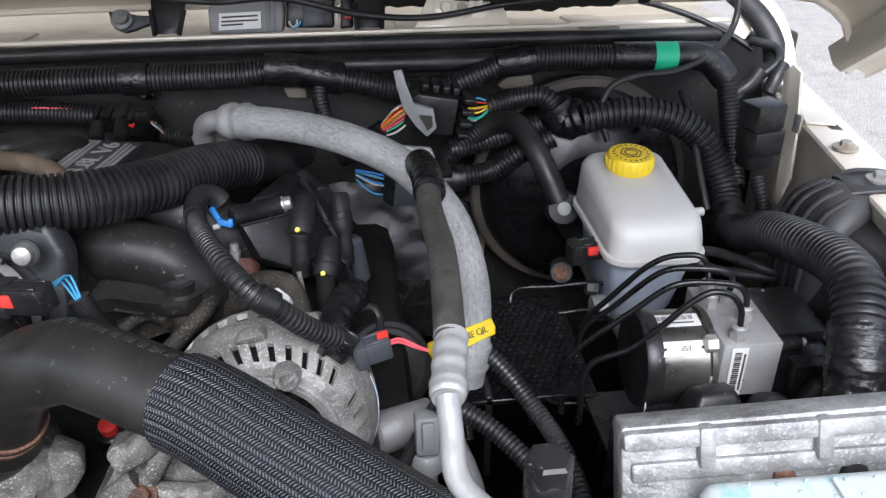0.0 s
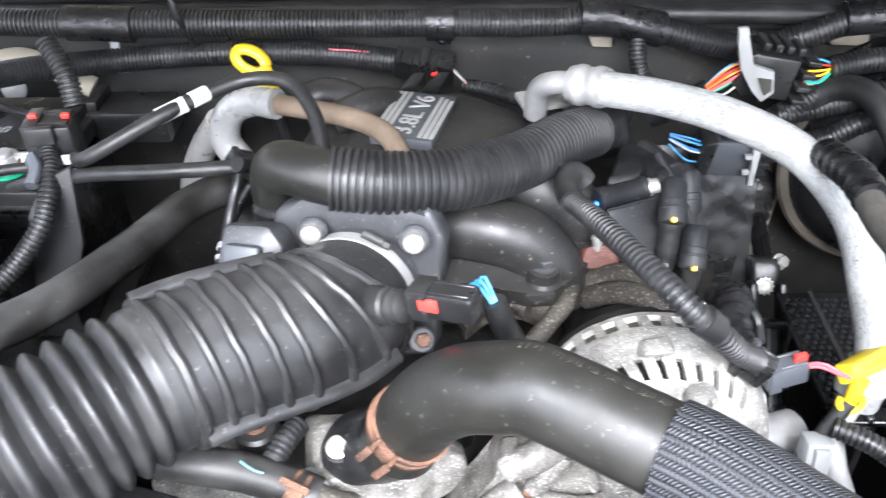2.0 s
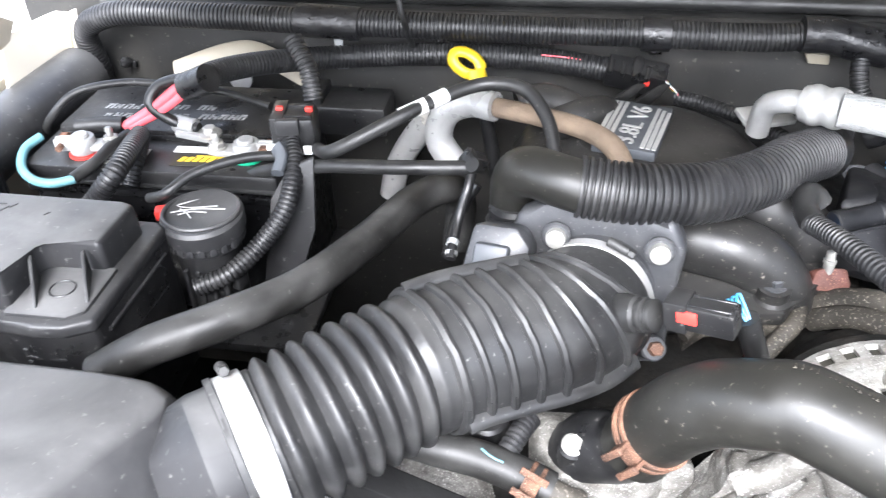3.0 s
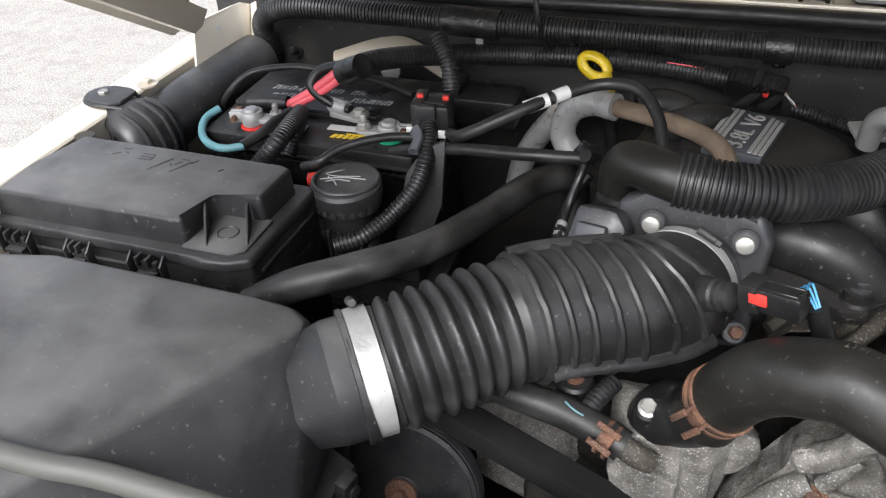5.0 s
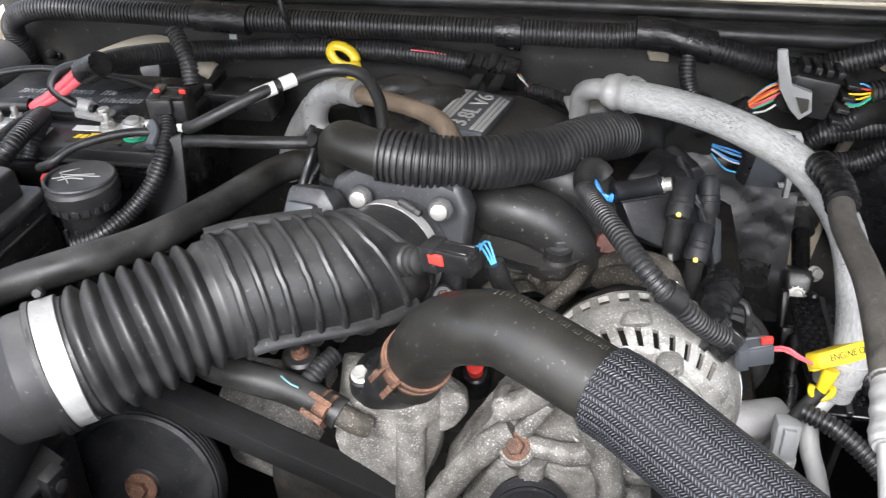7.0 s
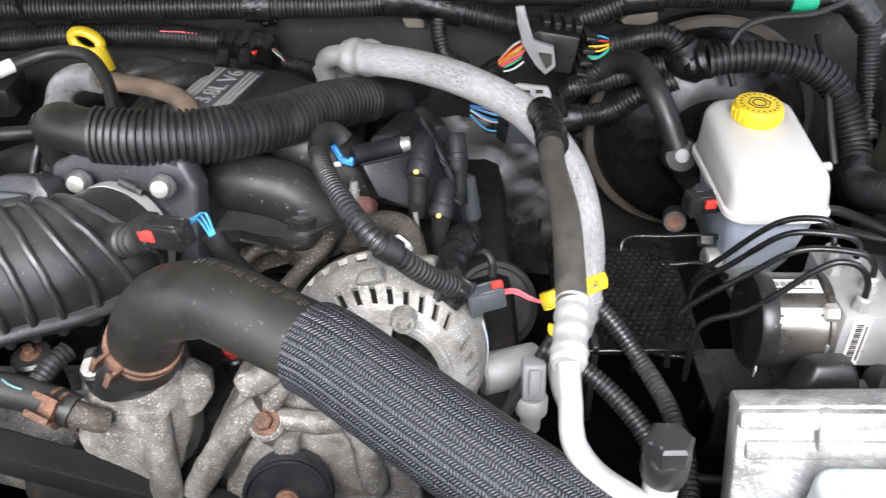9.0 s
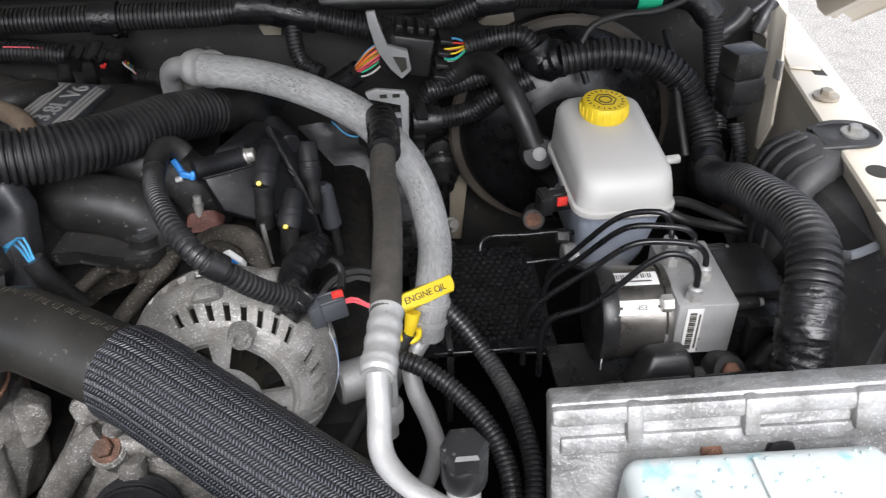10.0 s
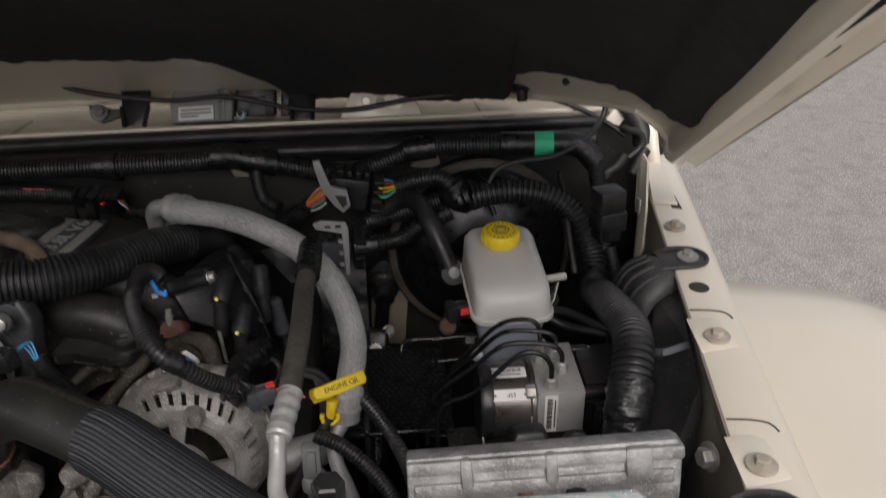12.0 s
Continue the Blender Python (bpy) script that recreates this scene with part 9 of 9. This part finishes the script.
def washer_tank():
    w = thing("washer_tank", (0.26, 0.25, 0.90), "milky plastic washer tank with a yellow cap", "washer tank")
    part("tank", hull(B(), [(0.181, 0.316, 1.081), (0.332, 0.305, 1.089), (0.178, 0.165, 1.060), (0.348, 0.150, 1.067), (0.181, 0.322, 0.95), (0.335, 0.312, 0.95), (0.178, 0.16, 0.95), (0.36, 0.14, 0.95)], 0.011, 5), WASHP, w)
    part("shoulder", hull(B(), [(0.152, 0.278, 1.050), (0.159, 0.286, 1.056), (0.178, 0.288, 1.058), (0.232, 0.279, 1.058), (0.315, 0.262, 1.058), (0.15, 0.12, 1.045), (0.33, 0.12, 1.045), (0.165, 0.27, 0.95), (0.33, 0.28, 0.95), (0.15, 0.12, 0.95), (0.33, 0.12, 0.95)], 0.010, 3), WASHP, w)
    part("weld_ridge", tube(B(), [(0.252, 0.300, 1.0860), (0.254, 0.26, 1.0785), (0.256, 0.20, 1.0690)], 0.0013, 8), WASHP, w)
    rnd = random.Random(12)
    wet = B()
    for _ in range(90):
        u, v = rnd.uniform(0.03, 0.97), rnd.random() ** 1.4
        a0, b0 = V((0.183, 0.308, 1.0806)).lerp(V((0.330, 0.298, 1.0884)), u), V((0.180, 0.175, 1.0615)).lerp(V((0.345, 0.160, 1.0688)), u)
        q, r_ = a0.lerp(b0, v), rnd.uniform(0.0004, 0.0016)
        lathe(wet, q, (0.03, -0.14, 1), [(r_, -0.0010), (r_ * 0.95, 0.0002), (r_ * 0.55, 0.0005)], 10)
    tagged(part("droplet", wet, DROP, w, "clear droplets"), kind="stuff")
    c = V((0.211, 0.226, 1.076))
    ax = V((0, -0.12, 1)).normalized()
    cap = part("cap", lathe(B(), c, ax, [(0.029, 0), (0.031, 0.003), (0.031, 0.010), (0.029, 0.012), (0, 0.013)], 40), YELLOW, w, "yellow lettered cap")
    for x in (-0.0055, 0.0055):
        part("tab", box(B(), c + V((x - 0.004, 0.034, 0.009)), (0.0055, 0.012, 0.006), (0, 0, 0), 0.001), YELLOW, cap)
    part("tab", box(B(), c + V((-0.004, 0.030, 0.006)), (0.018, 0.008, 0.006), (0, 0, 0), 0.001), YELLOW, cap)
    part("post", rod(B(), c + V((-0.004, 0.040, -0.004)), c + V((-0.004, 0.042, 0.020)), 0.0022, 10), WHITEP, w, "white plastic post")
    ax = ax * 0.72
    m = basis(c + ax * 0.0183, (1, 0.02, 0), (0, 1, 0.12))
    words("lettering", "WASHER", 0.0115, m @ Matrix.Translation((0, 0.007, 0)), INK_HOLE, cap, "black lettering", 0.0002)
    words("lettering", "FLUID ONLY", 0.0100, m @ Matrix.Translation((0, -0.005, 0)), INK_HOLE, cap, "black lettering", 0.0002)
    return w


washer_tank()

# ---- battery cables ----
for k in range(3):
    o = V((0.006 * (k - 1), 0, 0.004 * (k % 2)))
    hose("red_cable", [V((-0.695, 0.803, 1.105)) + o, V((-0.714, 0.797, 1.090)) + o, V((-0.741, 0.795, 1.072)) + o * 0.8, V((-0.764, 0.790, 1.060)) + o * 0.5], 0.0052, "red battery cable fanning from the loom", "battery cable", REDCABLE, group="red battery cables")
hose("tape_wrap", [(-0.665, 0.792, 1.118), (-0.695, 0.801, 1.103)], 0.0145, "ribbed black end of the battery loom", "tape", TAPE)
hose("black_cable", [(-0.683, 0.803, 1.115), (-0.728, 0.804, 1.100), (-0.736, 0.795, 1.085), (-0.711, 0.795, 1.065), (-0.686, 0.791, 1.062)], 0.0058, "black battery cable looping to its lug", "battery cable", RUBBER)
hose("teal_cable", [(-0.850, 0.768, 1.056), (-0.858, 0.750, 1.052), (-0.848, 0.723, 1.046), (-0.826, 0.705, 1.044), (-0.803, 0.699, 1.045), (-0.783, 0.708, 1.046)], 0.0046, "faded teal battery cable", "battery cable", TEAL)
hose("black_cable", [(-0.785, 0.707, 1.046), (-0.774, 0.735, 1.050), (-0.767, 0.760, 1.055), (-0.757, 0.780, 1.058)], 0.0062, "black battery cable joined to the teal one", "battery cable", RUBBER)
hose("black_cable", [(-0.818, 0.786, 1.060), (-0.788, 0.790, 1.062), (-0.768, 0.791, 1.062)], 0.0085, "black sleeve over the battery cable", "battery cable", RUBBER)
hose("battery_loom", [(-0.743, 0.775, 1.060), (-0.734, 0.730, 1.065), (-0.734, 0.697, 1.060), (-0.751, 0.689, 1.040), (-0.782, 0.716, 1.010)], 0.0105, "corrugated loom down to the fuse box", "wiring loom", LOOM, (0.0044, 0.0013), "battery looms")
hose("battery_loom", [(-0.744, 0.778, 1.055), (-0.735, 0.744, 1.050), (-0.738, 0.725, 1.030)], 0.0085, "thin corrugated loom beside the battery", "wiring loom", LOOM, (0.0044, 0.0013), "battery looms")
plug("battery_plug", V((-0.571, 0.769, 1.106)) + V((0.0, -0.01, -0.022)), (0, 0, 8), (0.042, 0.034, 0.038), "black battery-side connector with red locks", BLACK)
BP = V((-0.571, 0.769, 1.106))
part("lock_tab", box(B(), BP + V((-0.012, -0.012, 0.001)), (0.007, 0.005, 0.005), (0, 0, 8), 0.001), RED, bpy.data.objects["battery_plug"], "red locking tab")
part("latch", box(B(), BP + V((0, -0.030, -0.008)), (0.022, 0.008, 0.016), (0, 0, 8), 0.002), SATIN, bpy.data.objects["battery_plug"])
part("lock_tab", box(B(), BP + V((0.016, -0.010, 0.001)), (0.007, 0.005, 0.005), (0, 0, 8), 0.001), RED, bpy.data.objects["battery_plug"], "red locking tab")
for dx in (-0.018, 0.018):
    part("window", box(B(), BP + V((dx, -0.033, -0.030)), (0.008, 0.003, 0.009), (0, 0, 8), 0.0008), LABEL, bpy.data.objects["battery_plug"], "pale square window")
hose("cable_clip", [(-0.573, 0.702, 1.070), (-0.572, 0.717, 1.080), (-0.578, 0.723, 1.085)], 0.009, "dark grey plastic clip joining the cables", "clip", DARKGREY, flat=0.6)
hose("reservoir_loom", [(-0.575, 0.753, 1.085), (-0.560, 0.711, 1.070), (-0.563, 0.681, 1.045), (-0.583, 0.658, 1.020), (-0.606, 0.630, 1.006), (-0.632, 0.618, 0.998)], 0.0090, "corrugated loom from the connector past the reservoir", "wiring loom", LOOM, (0.0044, 0.0013))
hose("plug_loom", [(-0.560, 0.791, 1.100), (-0.566, 0.803, 1.125), (-0.584, 0.821, 1.150)], 0.0095, "corrugated loom rising from the connector", "wiring loom", LOOM, (0.0044, 0.0013))
hose("cap_cable", [(-0.564, 0.737, 1.070), (-0.609, 0.717, 1.075), (-0.652, 0.690, 1.070), (-0.671, 0.672, 1.060), (-0.693, 0.681, 1.048)], 0.0048, "thin black cable to the reservoir cap", "cable", RUBBER)
hose("rim_cable", [(-0.889, 0.826, 1.020), (-0.856, 0.799, 1.060), (-0.827, 0.810, 1.085), (-0.781, 0.830, 1.090), (-0.740, 0.840, 1.085), (-0.674, 0.847, 1.075), (-0.622, 0.831, 1.070)], 0.0042, "thin black cable arching over the battery", "cable", RUBBER)
bw = thing("inner_fender_stay", (-0.77, 0.95, 1.05), "beige painted stay behind the battery", "stay")
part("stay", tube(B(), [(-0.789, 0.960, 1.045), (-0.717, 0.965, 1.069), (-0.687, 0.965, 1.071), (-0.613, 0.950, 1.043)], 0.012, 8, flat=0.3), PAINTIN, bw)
part("round_plate", lathe(B(), (-0.704, 0.955, 1.040), (0, -1, 0.2), [(0.014, 0), (0.014, 0.003), (0.005, 0.004)], 24), MACHINED, bw)
rail = B()
tube(rail, [(-0.736, 0.233, 1.100), (-0.637, 0.232, 1.100), (-0.594, 0.236, 1.100), (-0.530, 0.236, 1.100), (-0.468, 0.233, 1.100), (-0.397, 0.233, 1.090)], 0.0085, 16)
solo("grille_bar", rail, RAIL, "dull grey support bar in front of the air box", "support bar")

# module and brackets in the cowl recess
mo = thing("cowl_module", (-0.112, 1.030, 1.139), "small grey control module with a label in the cowl recess", "module")
part("case", slab(B(), [(-0.155, 1.040, 1.138), (-0.156, 1.050, 1.164), (-0.147, 1.060, 1.188), (-0.069, 1.060, 1.190), (-0.064, 1.050, 1.161), (-0.068, 1.040, 1.137)], (0.0, 0.05, -0.01), 0.004), GREYP, mo)
part("label", slab(B(), [(-0.144, 1.038, 1.143), (-0.142, 1.044, 1.162), (-0.092, 1.044, 1.163), (-0.093, 1.038, 1.144)], (0, -0.001, 0.0004), 0), LABEL, mo, "white printed label")
for a, b in (((-0.139, 1.041, 1.158), (-0.096, 1.041, 1.159)), ((-0.140, 1.040, 1.153), (-0.096, 1.040, 1.154)), ((-0.140, 1.038, 1.149), (-0.114, 1.038, 1.150))):
    part("bar", tube(B(), [a, b], 0.0011, 6, 0.01), INK_HOLE, mo)
for a in ((-0.084, 1.040, 1.142), (-0.077, 1.040, 1.142)):
    part("rib", tube(B(), [a, V(a) + V((0, 0.012, 0.045))], 0.0018, 8), GREYP, mo)
kp = thing("cowl_plug", (-0.027, 1.050, 1.135), "black wiring plugs with coloured wires in the cowl recess", "connector")
part("shell", slab(B(), [(-0.065, 1.055, 1.139), (-0.059, 1.070, 1.184), (-0.002, 1.070, 1.182), (-0.004, 1.055, 1.137)], (0.0, 0.04, -0.01), 0.004), BLACK, kp)
part("latch", slab(B(), [(-0.044, 1.052, 1.142), (-0.040, 1.060, 1.168), (-0.016, 1.060, 1.169), (-0.017, 1.052, 1.144)], (0.0, -0.004, -0.001), 0.001), DARKGREY, kp)
part("shell", slab(B(), [(0.003, 1.050, 1.138), (0.007, 1.070, 1.182), (0.021, 1.070, 1.181), (0.020, 1.050, 1.139)], (0.0, 0.03, -0.01), 0.003), BLACK, kp)
part("lock_tab", slab(B(), [(0.007, 1.047, 1.150), (0.007, 1.048, 1.152), (0.018, 1.048, 1.153), (0.017, 1.047, 1.150)], (0.0, -0.002, 0.0), 0), RED, kp, "red locking tab")
for k, (c_, pts) in enumerate(((WHITEW, [(-0.059, 1.040, 1.151), (-0.056, 1.035, 1.145), (-0.051, 1.035, 1.146), (-0.049, 1.040, 1.152)]), (CYAN, [(-0.056, 1.035, 1.143), (-0.049, 1.035, 1.145), (-0.045, 1.040, 1.151)]), (WHITEW, [(0.002, 1.040, 1.148), (0.001, 1.045, 1.159), (0.005, 1.050, 1.167)]))):
    hose("cowl_wire", pts, 0.0014, "thin wire at the cowl plugs", "wire", c_, group="cowl wires", seg=8)
for pts in ([(-0.214, 1.010, 1.147), (-0.186, 1.010, 1.147), (-0.180, 1.030, 1.170), (-0.177, 1.050, 1.198), (-0.220, 1.050, 1.198), (-0.218, 1.030, 1.171)], [(0.023, 1.010, 1.145), (0.053, 1.010, 1.146), (0.056, 1.030, 1.169), (0.057, 1.050, 1.192), (0.023, 1.050, 1.193), (0.022, 1.030, 1.170)]):
    q = thing("seal_clip", pts[0], "black plastic clip over the cowl edge", "clip", "seal clips")
    part("clip", slab(B(), pts, (0.0, 0.02, 0.003), 0.003), BLACK, q)
    for i, j in ((0, 5), (1, 2)):
        part("rib", tube(B(), [V(pts[i]) + V((0, -0.002, 0.001)), V(pts[j]) + V((0, -0.002, 0.001))], 0.003, 8), BLACK, q)
lk = thing("hood_latch_plate", (0.154, 1.020, 1.139), "beige bracket plate with two bolts on the cowl", "bracket")
part("plate", slab(B(), [(0.092, 1.012, 1.143), (0.213, 1.012, 1.144), (0.199, 1.030, 1.177), (0.190, 1.045, 1.199), (0.122, 1.045, 1.199), (0.111, 1.030, 1.176)], (0.0, 0.003, 0.0), 0.0008), PAINT, lk)
for q in ((0.132, 1.021, 1.166), (0.174, 1.021, 1.166)):
    bolt(lk, q, (0, -0.9, 0.4), 0.0075, PAINT, 1.9, "bolt", "beige painted bolt")
part("slot", lathe(B(), (0.153, 1.022, 1.165), (0, -0.9, 0.4), [(0.007, -0.001), (0.007, 0.001)], 16), PAINTIN, lk)
wp = thing("wiper_pivot", (-0.261, 1.060, 1.148), "grey wiper linkage arm with a round bolt", "wiper linkage")
part("arm", slab(B(), [(-0.279, 1.075, 1.162), (-0.251, 1.065, 1.158), (-0.227, 1.062, 1.158), (-0.226, 1.058, 1.148), (-0.246, 1.055, 1.145), (-0.257, 1.050, 1.141), (-0.271, 1.055, 1.147)], (0.0, 0.006, -0.004), 0.002), DARKGREY, wp)
part("bolt", lathe(B(), (-0.260, 1.058, 1.154), (0, -0.7, 0.7), [(0.013, 0), (0.013, 0.003), (0.009, 0.004), (0.009, 0.010), (0.007, 0.011)], 24), MODULE, wp)
cn = thing("cowl_corner", (0.529, 0.920, 1.107), "beige curved cowl corner with a dark rubber gap", "cowl corner", kind="structure")
part("edge", tube(B(), [(0.488, 1.020, 1.203), (0.512, 0.990, 1.180), (0.530, 0.965, 1.157), (0.538, 0.945, 1.131), (0.538, 0.925, 1.105), (0.541, 0.920, 1.085)], 0.010, 12, flat=0.6), PAINT, cn)
part("gap_seal", tube(B(), [(0.471, 1.020, 1.194), (0.498, 0.990, 1.172), (0.515, 0.965, 1.152), (0.526, 0.948, 1.130), (0.526, 0.935, 1.110)], 0.014, 12, flat=0.7), RUBBER, cn)
part("filler", slab(B(), [(0.480, 0.975, 1.135), (0.505, 0.985, 1.163), (0.507, 0.970, 1.139), (0.500, 0.970, 1.128)], (0, 0.004, 0), 0.001), PAINT, cn)
hose("corner_cable", [(0.457, 0.885, 1.082), (0.488, 0.900, 1.101), (0.517, 0.910, 1.121), (0.519, 0.925, 1.130), (0.498, 0.950, 1.133)], 0.0055, "black cable looping into the cowl corner", "cable", RUBBER)
hose("corner_cable", [(0.500, 0.890, 1.087), (0.508, 0.895, 1.102), (0.520, 0.905, 1.116)], 0.0085, "black sleeve at the cowl corner", "cable", RUBBER)

# ---- front edge ----
rs = thing("radiator_support", (-0.16, 0.16, 1.03), "pale beige upper radiator support panel", "radiator support")
part("panel", hull(B(), [(-0.42, 0.215, 1.075), (-0.055, 0.262, 1.090), (-0.008, 0.282, 1.092), (0.018, 0.250, 1.092), (-0.42, 0.10, 1.075), (0.10, 0.10, 1.09), (-0.42, 0.21, 1.05), (-0.055, 0.258, 1.075), (-0.008, 0.277, 1.075), (0.018, 0.245, 1.075), (-0.42, 0.1, 1.05), (0.10, 0.1, 1.07)], 0.006), PAINT, rs)
part("cap", lathe(B(), (-0.063, 0.255, 1.095), (0, 0, 1), [(0.012, -0.006), (0.012, 0.003), (0.010, 0.005)], 28), YELLOW, rs, "yellow cap")
